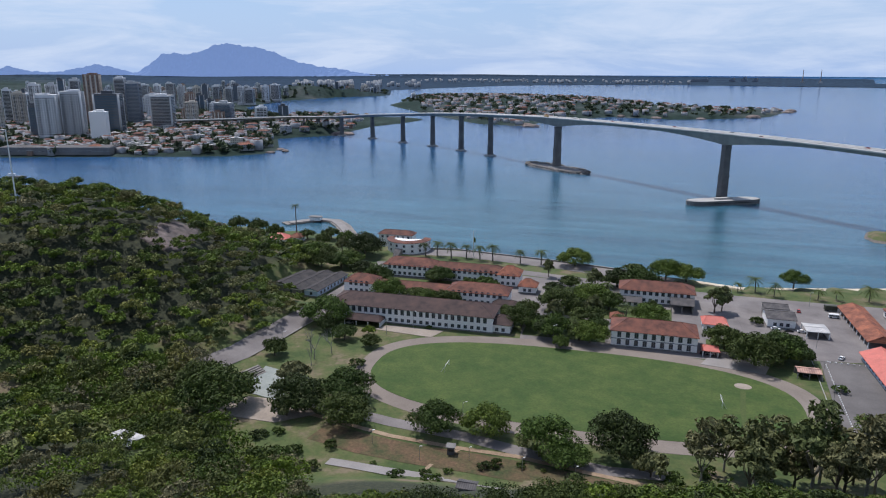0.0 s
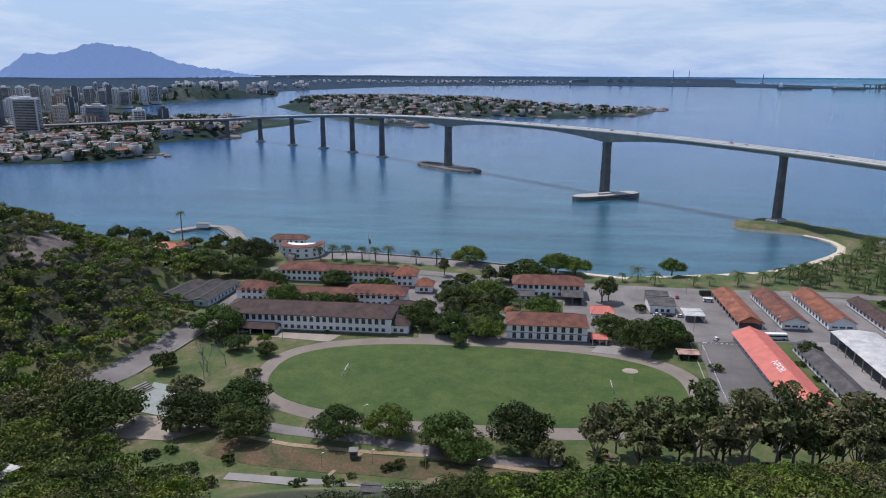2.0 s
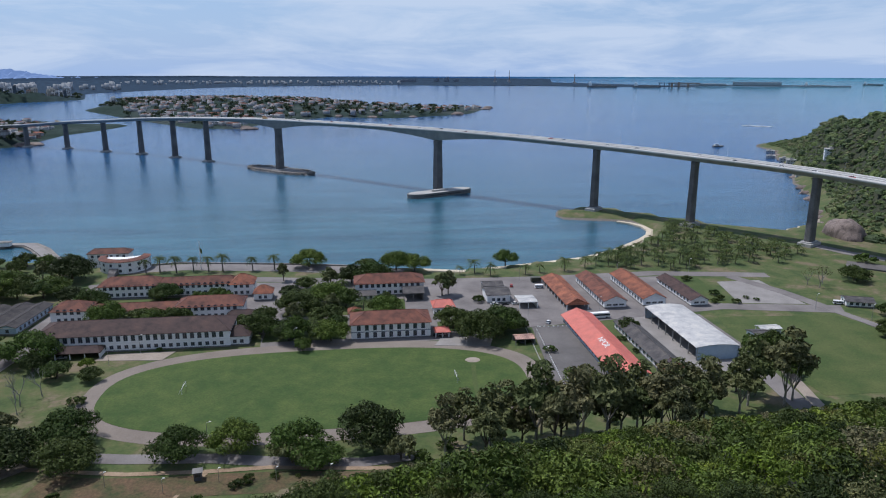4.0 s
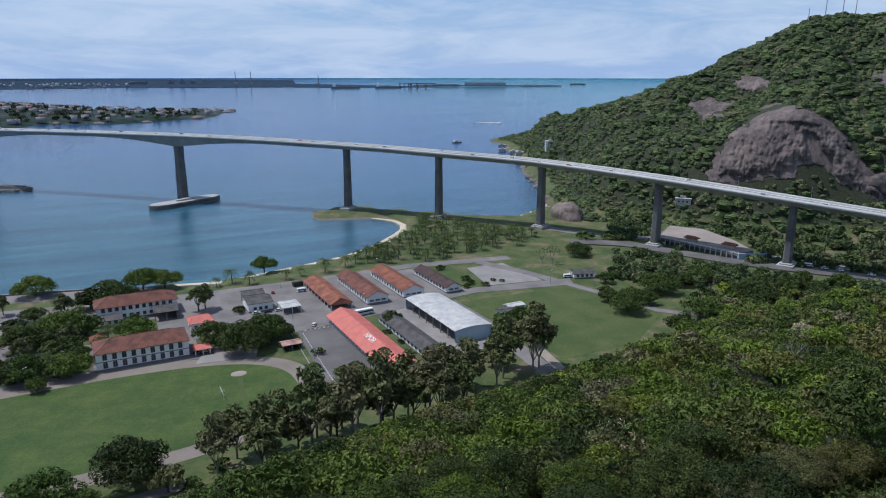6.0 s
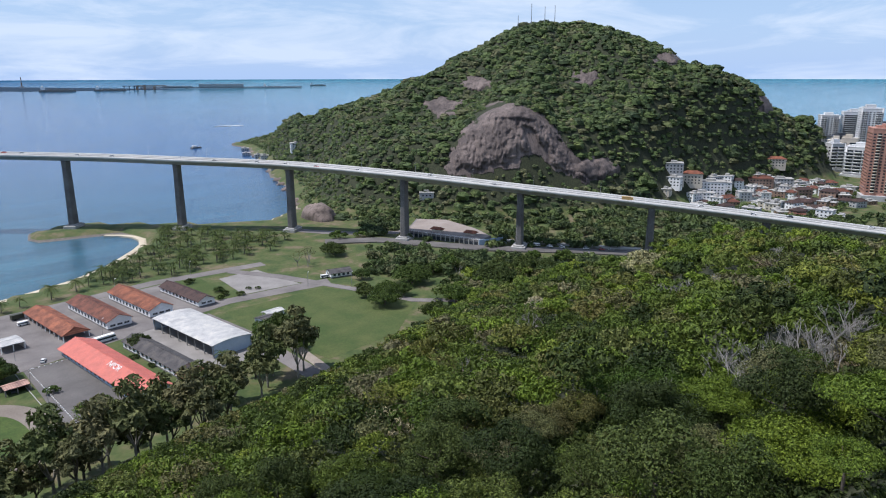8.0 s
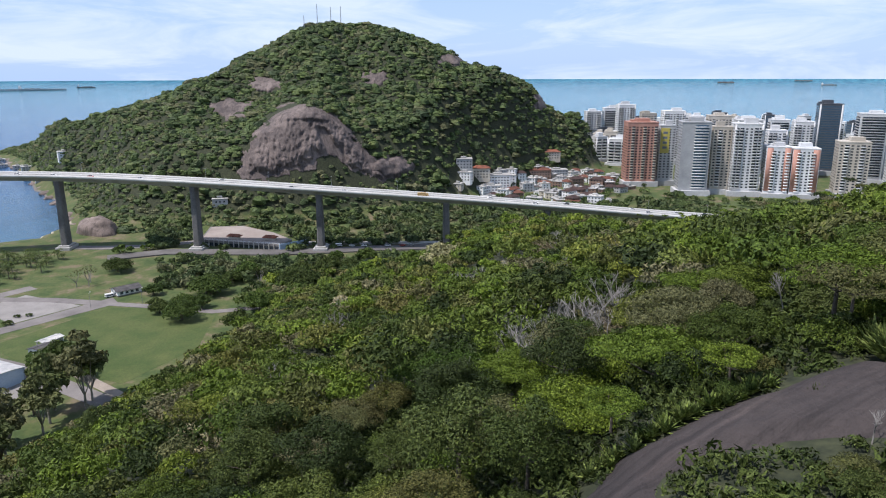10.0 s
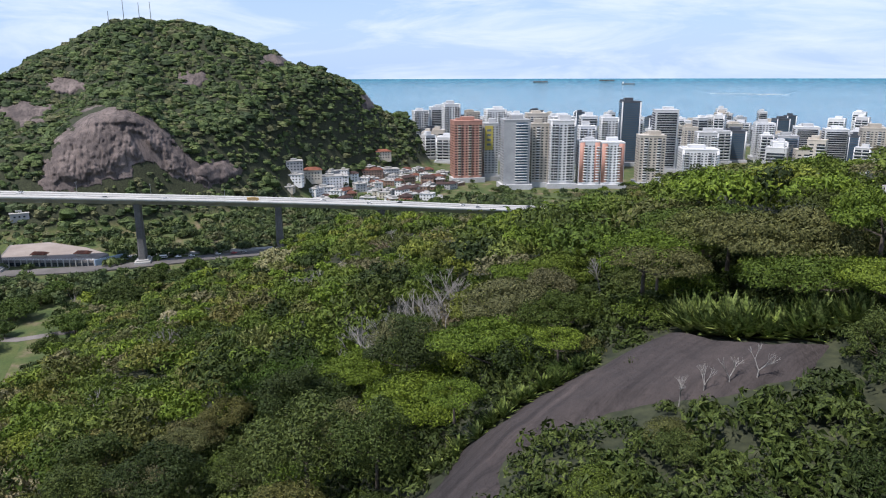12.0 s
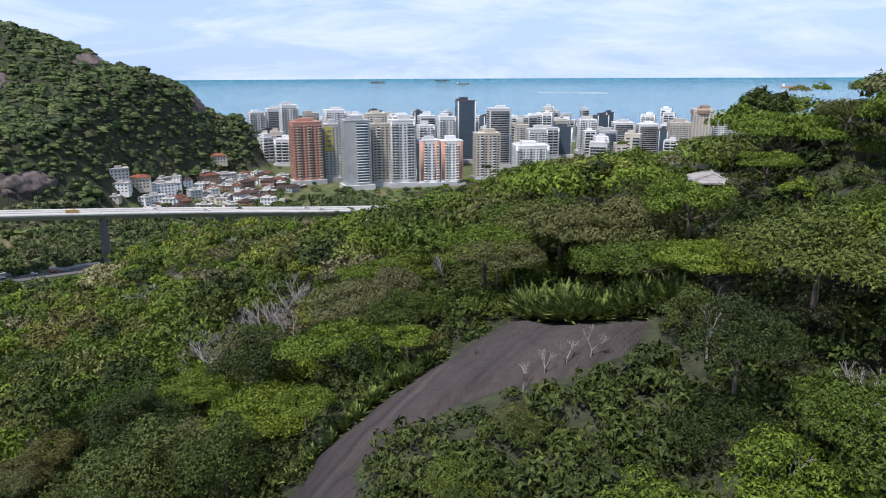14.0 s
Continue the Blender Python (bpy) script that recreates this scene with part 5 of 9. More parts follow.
    size = rng.uniform(0.5, 1.2, len(x)) * np.where(rng.rand(len(x)) < 0.16, 1.75, 1.0) * np.interp(az[seen], [38, 50], [0.8, 1.0])
    rows = [(x[i], y[i], z[i] - 0.3, size[i], rng.randint(5), tint_at(x[i], y[i], rng, 90)) for i in range(len(x))]
    # wood at the foot of the slope, over the flat ground before the approach road
    foot = [(293, 258), (322, 268), (348, 245), (385, 225), (420, 194), (400, 177), (330, 159), (253, 205)]
    x, y = scatter(0, 250, 440, 155, 275, 8.0, lambda a, b: in_outline(a, b, foot) & (land_height(a, b) < 9), 9)
    z = land_height(x, y)
    forest("foot_wood", [(x[i], y[i], z[i], rng.uniform(0.8, 2.0), rng.randint(5), tint_at(x[i], y[i], rng, 60)) for i in range(len(x))], far, M["leaf_wide"], "mixed green trees on the flat below the slope")
    flat = [(-245, 215), (-190, 245), (-172, 240), (-168, 215), (-150, 196), (-128, 190), (-118, 176), (-150, 160), (-215, 180)]
    x, y = scatter(0, -250, -110, 155, 250, 7.5, lambda a, b: in_outline(a, b, flat) & (land_height(a, b) < 7.5), 10)
    z = land_height(x, y)
    forest("lower_wood", [(x[i], y[i], z[i], rng.uniform(0.8, 1.9), rng.randint(5), tint_at(x[i], y[i], rng, 60)) for i in range(len(x))], mid, M["leaf_mid"], "dense green wood below the lane")
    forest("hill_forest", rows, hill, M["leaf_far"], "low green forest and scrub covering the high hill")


build_woods()

# ---------------------------------------------------------------- trees on the flat: parade ground, barracks, park, beach
M["leaf_park_lime"] = leaf_material("leaf_park_lime", [(0.095, 0.150, 0.030), (0.125, 0.175, 0.036), (0.075, 0.125, 0.028)], 2.6)


def park_trees():
    kinds = {
        "round": tree_kind(301, 4.0, 4.8, 20, 2600, 0.36, "leaf_park", 0.1, 0.3),
        "broad": tree_kind(302, 5.0, 3.8, 24, 2200, 0.5, "leaf_park", 1.0, 0.35, flat=0.5),
        "tall": tree_kind(303, 3.4, 8.5, 20, 1300, 0.55, "leaf_park_dry", 1.6, 0.3),
        "olive": tree_kind(304, 4.0, 4.6, 16, 1200, 0.6, "leaf_park_dry", 0.8, 0.28),
        "bush": tree_kind(305, 3.0, 2.6, 10, 520, 0.5, "leaf_park", 0.0, 0.12),
        "thin": tree_kind(306, 3.4, 8.5, 20, 1100, 0.5, "leaf_park_dry", 2.4, 0.22, "bark_pale"),
        "lime": tree_kind(307, 4.0, 4.4, 16, 1200, 0.6, "leaf_lime", 0.8, 0.28),
        "great": tree_kind(309, 10.0, 10.0, 40, 7000, 0.58, "leaf_park", 0.6, 0.6),
        "great_lime": tree_kind(310, 10.0, 10.5, 40, 7000, 0.58, "leaf_park_lime", 0.6, 0.6),
        "bare": tree_kind(308, 3.4, 6.5, 16, 120, 0.3, "leaf_dry", 2.5, 0.22, "bark_pale"),
    }
    words = {"round": "dense dark green round-crowned tree on the grass", "broad": "broad spreading shade tree with flat green crown", "tall": "tall dark green tree with uneven crown",
             "olive": "olive-green tree with loose crown", "bush": "low dark green clipped bush", "thin": "tall thin tree with sparse grey-green crown", "lime": "fresh yellow-green leafy tree",
             "bare": "nearly leafless grey tree", "great": "big dark green tree, bushy to the ground", "great_lime": "big fresh green tree with a full crown"}
    size = {"round": 4.0, "broad": 5.0, "tall": 3.4, "olive": 4.0, "bush": 3.0, "thin": 3.0, "lime": 4.0, "bare": 3.4, "great": 10.0, "great_lime": 10.0}
    rng = random.Random(77)
    def grow(kind, spots, group):
        for x, y, r in spots:
            k = r / size[kind] * (1.05 if group.startswith("tall trees") else 1.0)
            plant(kinds[kind], x, y, ground_z(x, y), k, rng.uniform(0, 360), words[kind], {"round": "garden_tree", "broad": "shade_tree", "tall": "tall_tree", "olive": "olive_tree", "bush": "bush", "thin": "gum_tree", "lime": "young_tree", "bare": "bare_tree", "great": "great_tree", "great_lime": "great_tree"}[kind], group, rng.uniform(0.85, 1.1))
    grow("great", [(-147, 212, 15), (-160, 222, 11), (-117, 219, 12), (-101, 230, 11.5), (-95, 213, 10), (-61, 216, 9.5), (3, 218, 12), (-90, 341, 10), (-102, 343, 9), (-108, 393, 9), (-175, 437, 14), (-175, 408, 11), (-205, 422, 12), (-32, 358, 11), (-31, 320, 10), (-48, 329, 9.5),
                   (10, 408, 12), (59, 309, 12), (72, 320, 12), (48, 325, 10), (297, 286, 12), (256, 268, 10), (328, 244, 14), (309, 377, 10), (-143, 376, 10), (-190, 398, 10)], "great trees of the barracks")
    grow("great_lime", [(-145, 308, 13), (-43, 219, 9), (-21, 213, 11), (-14, 206, 8), (-31, 450, 12), (-127, 351, 10), (26, 434, 11), (38, 432, 10), (-16, 375, 11), (15, 351, 10), (92, 254, 8), (100, 440, 8.5), (-13, 316, 9), (298, 245, 9)], "great trees of the barracks")
    grow("round", [(-150, 262, 6.5), (-127, 288, 7), (-112, 284, 5.5), (-106, 182, 5), (-26, 306, 5), (-80, 387, 6.5), (-3, 411, 9), (-14, 345, 8), (-6, 367, 8), (134, 310, 6), (254, 227, 9), (259, 287, 6), (334, 289, 9), (353, 296, 6), (376, 239, 7), (181, 275, 8), (70, 315, 9), (58, 327, 7.5), (80, 320, 6)], "parade ground trees")
    grow("olive", [(-23, 209, 7), (-128, 238, 7), (13, 206, 6), (-118, 212, 6)], "parade ground trees")
    grow("lime", [(-118, 297, 3.5)], "parade ground trees")
    grow("round", [(-235, 470, 7), (-217, 474, 8), (-200, 463, 8), (-186, 468, 7), (-262, 468, 8), (-280, 476, 9), (-300, 480, 9), (-270, 455, 8)], "barracks garden trees")
    grow("broad", [(6, 437, 8), (-184, 446, 9), (-112, 352, 8), (-8, 409, 7)], "barracks garden trees")
    grow("round", [(-178, 402, 9), (-196, 420, 8), (-160, 392, 8), (-110, 390, 7), (-88, 381, 6), (-75, 380, 7), (-58, 340, 6.5), (-47, 346, 7), (-33, 319, 8), (-18, 318, 8), (-38, 386, 7), (16, 362, 7), (-20, 345, 7), (-10, 334, 6),
                   (-216, 456, 7), (-230, 440, 7), (-205, 402, 7), (-140, 296, 6), (-24, 362, 7), (-30, 402, 7)], "barracks garden trees")
    grow("tall", [(49, 378, 6), (53, 381, 5), (-32, 332, 5), (-45, 420, 4), (-15, 398, 5), (-190, 432, 5), (-14, 350, 5)], "barracks garden trees")
    grow("bush", [(68, 365, 4.5), (88, 290, 3.5), (-92, 313, 2), (-110, 262, 4), (200, 347, 3), (212, 345, 3), (204, 390, 4), (207, 360, 4), (206, 352, 3), (222, 352, 2), (226, 348, 2), (136, 318, 5), (345, 413, 8), (360, 405, 6),
                  (300, 330, 5), (315, 322, 4), (127, 300, 2.5), (128, 285, 2)], "park bushes")
    grow("round", [(191, 277, 8), (183, 252, 6), (282, 316, 6), (265, 296, 5), (270, 280, 7), (276, 273, 6), (302, 290, 8), (318, 288, 7), (285, 240, 8), (342, 252, 10), (355, 246, 8), (400, 240, 8), (372, 252, 8), (330, 262, 7), (395, 262, 6)], "park trees")
    grow("broad", [(334, 291, 8), (310, 232, 9), (292, 226, 8), (350, 300, 6)], "park trees")
    grow("bare", [(278, 366, 6), (284, 372, 5), (274, 372, 5), (320, 268, 6)], "park trees")
    grow("thin", [(43, 205, 7), (50, 214, 7), (59, 205, 8), (64, 216, 7), (72, 201, 8), (78, 212, 7), (82, 200, 8), (89, 205, 7), (97, 210, 7), (101, 200, 7), (112, 212, 7), (123, 212, 7), (36, 216, 6), (28, 206, 6), (143, 222, 7), (150, 228, 7),
                   (164, 226, 8), (170, 230, 7), (132, 224, 6), (158, 236, 6)], "tall trees below the drill hall")
    grow("tall", [(55, 208, 5.5), (68, 206, 6), (86, 208, 6), (94, 199, 6), (118, 206, 6), (106, 214, 5), (74, 218, 5), (128, 232, 6), (152, 240, 5), (40, 196, 6), (62, 194, 6), (100, 190, 6)], "tall trees below the drill hall")
    grow("bush", [(60, 222, 4), (30, 212, 4), (92, 222, 4), (20, 204, 4), (110, 226, 4), (78, 226, 3.5)], "park bushes")

    bank = [(-142, 200), (-112, 182), (-60, 178), (0, 186), (14, 198), (-40, 204), (-110, 208)]
    x, y = scatter(0, -145, 16, 176, 210, 10.0, lambda a, b: in_outline(a, b, bank), 21, 0.7)
    grow("bush", [(x[i], y[i], rng.uniform(1.2, 3.4)) for i in range(len(x)) if rng.random() < 0.6], "bushes on the bank")


park_trees()


def palm_meshes(seed, height, fronds, length, droop, thick):
    """A palm: ringed bowed trunk and feathered fronds."""
    rng = random.Random(seed)
    bm = bmesh.new()
    top = Vector((rng.uniform(-0.5, 0.5), rng.uniform(-0.5, 0.5), height))
    prev = Vector((0, 0, -0.5))
    for i in range(1, 5):
        q = Vector((top.x * (i / 4) ** 2, top.y * (i / 4) ** 2, height * i / 4))
        tube(bm, prev, q, thick * (1.15 - 0.12 * i), thick * (1.1 - 0.12 * i), 7)
        prev = q
    trunk = to_mesh("trunk", bm, M["bark_palm"])
    verts, faces = [], []
    for i in range(fronds):
        a = 6.283 * i / fronds + rng.uniform(-0.2, 0.2)
        up = rng.uniform(-0.15, 0.95)
        L = length * rng.uniform(0.85, 1.1)
        pts = []
        for s in range(6):
            t = s / 5
            pts.append(top + Vector((math.cos(a) * L * t * math.cos(up * (1 - t)), math.sin(a) * L * t * math.cos(up * (1 - t)), L * (up * t * 0.9 - droop * t * t))))
        side = Vector((-math.sin(a), math.cos(a), 0))
        for s in range(5):
            for sg in (-1, 1):
                for k in range(2):
                    p = pts[s].lerp(pts[s + 1], k / 2)
                    q = pts[s].lerp(pts[s + 1], k / 2 + 0.34)
                    w = L * 0.27 * (1 - abs((s + k / 2) / 5 - 0.4) * 1.1)
                    tip = p.lerp(q, 0.9) + side * sg * w + (pts[s + 1] - pts[s]) * 0.4 - Vector((0, 0, w * 0.45))
                    n = len(verts)
                    verts += [p, q, tip]
                    faces.append((n, n + 1, n + 2))
    crown = fast_mesh("fronds", np.array([tuple(v) for v in verts]), np.array(faces), M["palm"], False, np.zeros(len(faces)))
    return crown, trunk


def plant_palm(kind, x, y, k, label, group):
    crown, trunk = kind
    root = thing("palm_tree", x, y, ground_z(x, y), (x * 37) % 360, label, "palm", group)
    root.scale = (k, k, k)
    piece("trunk", trunk, None, root)
    piece("fronds", crown, None, root)


ROYAL = [palm_meshes(i, 7.6, 22, 4.0, 0.85, 0.36) for i in (1, 2)]
COCO = [palm_meshes(i, 5.8, 18, 4.2, 0.75, 0.26) for i in (3, 4, 5)]
for i, (x, y) in enumerate([(-134, 447), (-126, 449), (-115, 446), (-105, 449), (-95, 447), (-86, 446), (-67, 446), (-53, 446)]):
    plant_palm(ROYAL[i % 2], x, y, 1.15 + 0.12 * (i % 3), "royal palm with tall pale trunk on the seafront", "seafront palms")
plant_palm(palm_meshes(9, 27.0, 16, 4.6, 0.85, 0.5), -242, 466, 1.0, "very tall royal palm beside red-roofed houses", "seafront palms")
for i, (x, y) in enumerate([(66, 420), (76, 423), (85, 416), (108, 416), (118, 419), (135, 420), (151, 426), (160, 430), (168, 428), (-36, 372), (-28, 376), (-22, 330), (0, 345), (3, 352), (-8, 392), (150, 262), (-20, 420), (172, 440), (182, 446)]):
    plant_palm(COCO[i % 3], x, y, 0.9 + 0.15 * ((i * 7) % 4), "coconut palm with dark drooping fronds", "coconut palms")


def palm_grove():
    grove = [(157, 437), (206, 468), (250, 515), (262, 545), (285, 515), (322, 445), (300, 420), (207, 414), (155, 424)]
    x, y = scatter(0, 150, 330, 405, 560, 9.0, lambda a, b: in_outline(a, b, grove), 15)
    rng = random.Random(3)
    for i in range(len(x)):
        if rng.random() < 0.85:
            plant_palm(COCO[i % 3], x[i], y[i], rng.uniform(0.75, 1.3), "coconut palm in the grassy grove behind the beach", "coconut palms")


palm_grove()

# ---------------------------------------------------------------- single plants of the near slope
def agave_mesh(seed, leaves, length):
    """A rosette of long pointed blades."""
    rng = random.Random(seed)
    verts, faces = [], []
    for i in range(leaves):
        a, up = i * 2.4 + rng.uniform(-0.2, 0.2), rng.uniform(0.35, 1.35)
        L = length * rng.uniform(0.75, 1.1)
        d = Vector((math.cos(a) * math.cos(up), math.sin(a) * math.cos(up), math.sin(up)))
        s = Vector((-math.sin(a), math.cos(a), 0))
        w = 0.085 * length
        n = len(verts)
        verts += [s * w * 0.6, -s * w * 0.6, d * L * 0.5 + s * w - Vector((0, 0, 0.0)), d * L * 0.5 - s * w, d * L * 0.5 + Vector((0, 0, -w * 0.8)), d * L - Vector((0, 0, L * 0.12))]
        faces += [(n, n + 4, n + 2), (n, n + 1, n + 4), (n + 1, n + 3, n + 4), (n + 2, n + 4, n + 5), (n + 4, n + 3, n + 5)]
    return fast_mesh("agave_plant", np.array([tuple(v) for v in verts]), np.array(faces), M["spike"], False, np.zeros(len(faces)))


def plant_agaves():
    kinds = [agave_mesh(i, 26, 1.9) for i in range(3)]
    rng = random.Random(31)
    def put(x, y, k, words):
        ob = piece("agave_plant", kinds[rng.randrange(3)], None, None, pose(x, y, ground_z(x, y) + 0.1, 0, 0, rng.uniform(0, 360)))
        ob.scale = (k, k, k)
        tagged(ob, words, "agave", "agaves round the slab")
    for i in range(44):
        t = (i // 2) / 21
        x, y = (64.6 - 4.2 * t * 1.9, -15.2 - 5 * t * 1.9) if t < 0.53 else (60.6 - 3.2 * (t - 0.53) * 2.1, -20.2 - 9 * (t - 0.53) * 2.1)
        back = (i % 2) * 1.8
        put(x + back + rng.uniform(-0.5, 0.5), y + rng.uniform(-0.6, 0.6), rng.uniform(1.5, 2.2), "large spiky green agave rosette above the rock slab")
    for i in range(40):
        t = i / 39
        put(49.4 + 9.0 * t + rng.uniform(0.2, 1.5), 6.0 - 13 * t + rng.uniform(-0.4, 0.6), rng.uniform(0.6, 1.1), "small spiky agave rosette at the slab's edge")
    put(56.3, -10.1, 0.7, "single small agave growing on the bare slab")


plant_agaves()


def dead_tree_mesh(seed, height):
    """A leafless tree: forked pale limbs."""
    rng = random.Random(seed)
    bm = bmesh.new()
    def limb(p, d, length, r, depth):
        q = p + d * length
        tube(bm, p, q, r, r * 0.62, 5 if depth < 2 else 4)
        if depth >= 4:
            return
        for _ in range(3 if depth < 3 else 2):
            nd = (d + Vector((rng.uniform(-1, 1), rng.uniform(-1, 1), rng.uniform(-0.25, 0.7))) * 0.75).normalized()
            limb(q, nd, length * rng.uniform(0.55, 0.8), r * 0.6, depth + 1)
    limb(Vector((0, 0, -0.5)), Vector((0.08, 0.04, 1)), height * 0.36, height * 0.022, 0)
    return to_mesh("dead_tree", bm, M["bark_dead"])


M["bark_dead"] = surface("bleached_bark", (0.22, 0.205, 0.19), (0.42, 0.40, 0.375), 1.5, 9.0, 0.9, 0, 0.3, 0.1)
DEAD = [dead_tree_mesh(i, 7.5) for i in range(3)]
for i, (x, y, k) in enumerate([(-131, 263, 1.5), (-136, 270, 1.4), (-126, 271, 1.4), (-129, 256, 1.2), (164, 26, 1.2), (158, 36, 1.1), (150, 24, 1.0), (170, 34, 1.0), (112, 90, 1.1), (120, 96, 1.0), (150, 104, 1.2), (96, 42, 0.8), (108, 30, 0.9), (84, -8, 0.8), (90, 14, 0.8), (51, -17, 0.42), (50.5, -15.0, 0.38), (51.5, -19, 0.45), (49, -13, 0.4),
                               (47, -27, 0.7), (128, -40, 1.2), (118, -36, 1.0), (196, 128, 1.2), (188, 120, 1.2)]):
    ob = piece("dead_tree", DEAD[i % 3], None, None, pose(x, y, ground_z(x, y), 0, 0, i * 77 % 360))
    ob.scale = (k, k, k * (1.35 if k > 0.6 else 1.0))
    tagged(ob, "leafless bleached grey tree among green crowns" if k > 0.6 else "dry leafless twiggy shrub beside the rock", "dead tree", "bare trees")

rng_d = random.Random(12)
for cx, cy, n in ((107, 15, 5), (100, 20, 5), (93, 27, 4), (90, 19, 3), (97, 16, 4), (87, 25, 3), (180, 64, 6), (183, 76, 4), (219, 54, 5), (134, 106, 3), (162, 103, 4), (39, -31, 2), (33, -28, 1)):
    for i in range(n):
        x, y, k = cx + rng_d.uniform(-5, 5), cy + rng_d.uniform(-5, 5), rng_d.uniform(0.9, 1.4) * (0.6 if cx < 45 else 1.0)
        ob = piece("dead_tree", DEAD[i % 3], None, None, pose(x, y, ground_z(x, y) + 0.5, 0, 0, rng_d.uniform(0, 360)))
        ob.scale = (k, k, k)
        tagged(ob, "leafless bleached grey tree in a dry thicket", "dead tree", "bare trees")
blossom = tree_kind(401, 5.0, 5.5, 20, 1800, 0.5, "leaf_pale", 1.2, 0.3)
for x, y, k in ((273, 122, 2.1), (205, 132, 1.0), (83, 86, 1.1)):
    plant(blossom, x, y, ground_z(x, y) + 1.5, k, 40, "cream-blossomed tree standing out of the wood", "blossom_tree", "blossom trees")
lone = tree_kind(402, 4.0, 6.0, 14, 1000, 0.5, "leaf_dark", 3.5, 0.25)
for az, x, y, k in ((114.3, 103.6, -57.4, 0.85), (115.2, 105.5, -58.8, 0.9), (113.6, 101, -58, 0.7)):
    plant(lone, x, y, ground_z(x, y) - 0.5, k, az * 7, "tall dark tree standing clear on the skyline", "skyline_tree", "skyline trees")


def far_trees():
    """Clumps of trees among the houses of the far town, the villa island and the knolls."""
    rng = np.random.RandomState(19)
    clump = [low(90 + i, 32, 4.4, 6, 7.0, 7.0, 0.2) for i in range(4)]
    rows = []
    for az0, az1, r0, r1, n in ((-49, -22, 960, 2300, 2000), (-17, 12, 1690, 3600, 1000), (-30, -14, 2700, 4600, 900)):
        az, r = np.radians(rng.uniform(az0, az1, n)), np.sqrt(rng.uniform(r0 ** 2, r1 ** 2, n))
        x, y = r * np.sin(az), r * np.cos(az)
        ok = far_sd(x, y) > 15
        x, y = x[ok], y[ok]
        z = 2.2 + far_rise(x, y)
        gx, gy, gz = gathered(x, y, z)
        k = np.hypot(gx, gy) / np.hypot(x, y)
        rows += [(gx[i], gy[i], gz[i], k[i] * rng.uniform(0.7, 1.6), rng.randint(4), rng.uniform(0, 0.99)) for i in range(len(gx))]
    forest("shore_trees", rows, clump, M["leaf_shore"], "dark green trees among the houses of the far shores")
    # green belt before the seaside town and round the hill-foot houses
    rows = []
    az, r = np.radians(rng.uniform(64, 112, 900)), rng.uniform(600, 1000, 900)
    x, y = r * np.sin(az), r * np.cos(az)
    keep = (r < 760) | (rng.rand(900) < 0.25)
    x, y = x[keep], y[keep]
    z = land_height(x, y)
    clump = [low(95 + i, 90, 1.9, 7, 5.0, 4.6, 0.2) for i in range(4)]
    rows = [(x[i], y[i], z[i], rng.uniform(0.6, 1.4), rng.randint(4), rng.uniform(0, 0.99)) for i in range(len(x)) if z[i] < 9]
    az, r = np.radians(rng.uniform(42, 90, 2000)), rng.uniform(430, 680, 2000)
    x, y = r * np.sin(az), r * np.cos(az)
    z = land_height(x, y)
    ok = (z < 9) & ~in_outline(x, y, [(384, 392), (398, 312), (420, 312), (446, 350), (448, 400), (430, 412)], 4.0) & ~in_outline(x, y, [(325, 420), (366, 395), (384, 345), (396, 308), (430, 262), (474, 216), (440, 198), (404, 258), (376, 300), (364, 340), (328, 400)], 2.0) & (coast_distance(x, y) > 12)
    rows += [(x[i], y[i], z[i], rng.uniform(0.6, 1.3), rng.randint(4), rng.uniform(0, 0.99)) for i in np.where(ok)[0]]
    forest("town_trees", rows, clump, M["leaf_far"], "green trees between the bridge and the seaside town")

# ---------------------------------------------------------------- barracks buildings
def window_meshes(w, h, arched=False, style="trim"):
    """A window: dark pane and its surround, standing in the plane y = 0 and facing -y."""
    bm = bmesh.new()
    box(bm, -w / 2, -0.05, 0, w / 2, 0.02, h)
    if arched:
        prism_pts = [(w / 2 * math.cos(a), h + w / 2 * 0.7 * math.sin(a)) for a in np.linspace(0, math.pi, 7)]
        lo = [bm.verts.new((x, -0.05, z)) for x, z in prism_pts]
        bm.faces.new(lo[::-1])
    pane = to_mesh("pane", bm, M["glass"])
    bm = bmesh.new()
    t = 0.16
    box(bm, -w / 2 - t, -0.10, -0.02, -w / 2, 0.02, h)
    box(bm, w / 2, -0.10, -0.02, w / 2 + t, 0.02, h)
    box(bm, -w / 2 - t, -0.10, h, w / 2 + t, 0.02, h + t)
    box(bm, -w / 2 - t - 0.05, -0.16, -0.16, w / 2 + t + 0.05, 0.02, -0.02)
    box(bm, -0.05, -0.08, 0, 0.05, 0.01, h)
    return to_mesh("window", bm, M[style]), pane


WINDOWS = {"tall": window_meshes(1.55, 2.3, True), "plain": window_meshes(1.4, 1.5, False), "white": window_meshes(1.4, 1.2, False, "white_paint"), "wide": window_meshes(2.6, 1.0, False, "white_paint")}


def set_window(root, kind, x, y, z, face):
    """face: degrees; 0 looks towards -y."""
    frame_me, pane_me = WINDOWS[kind]
    f = piece("window", frame_me, None, root, pose(x, y, z, 0, 0, face))
    piece("pane", pane_me, None, f)


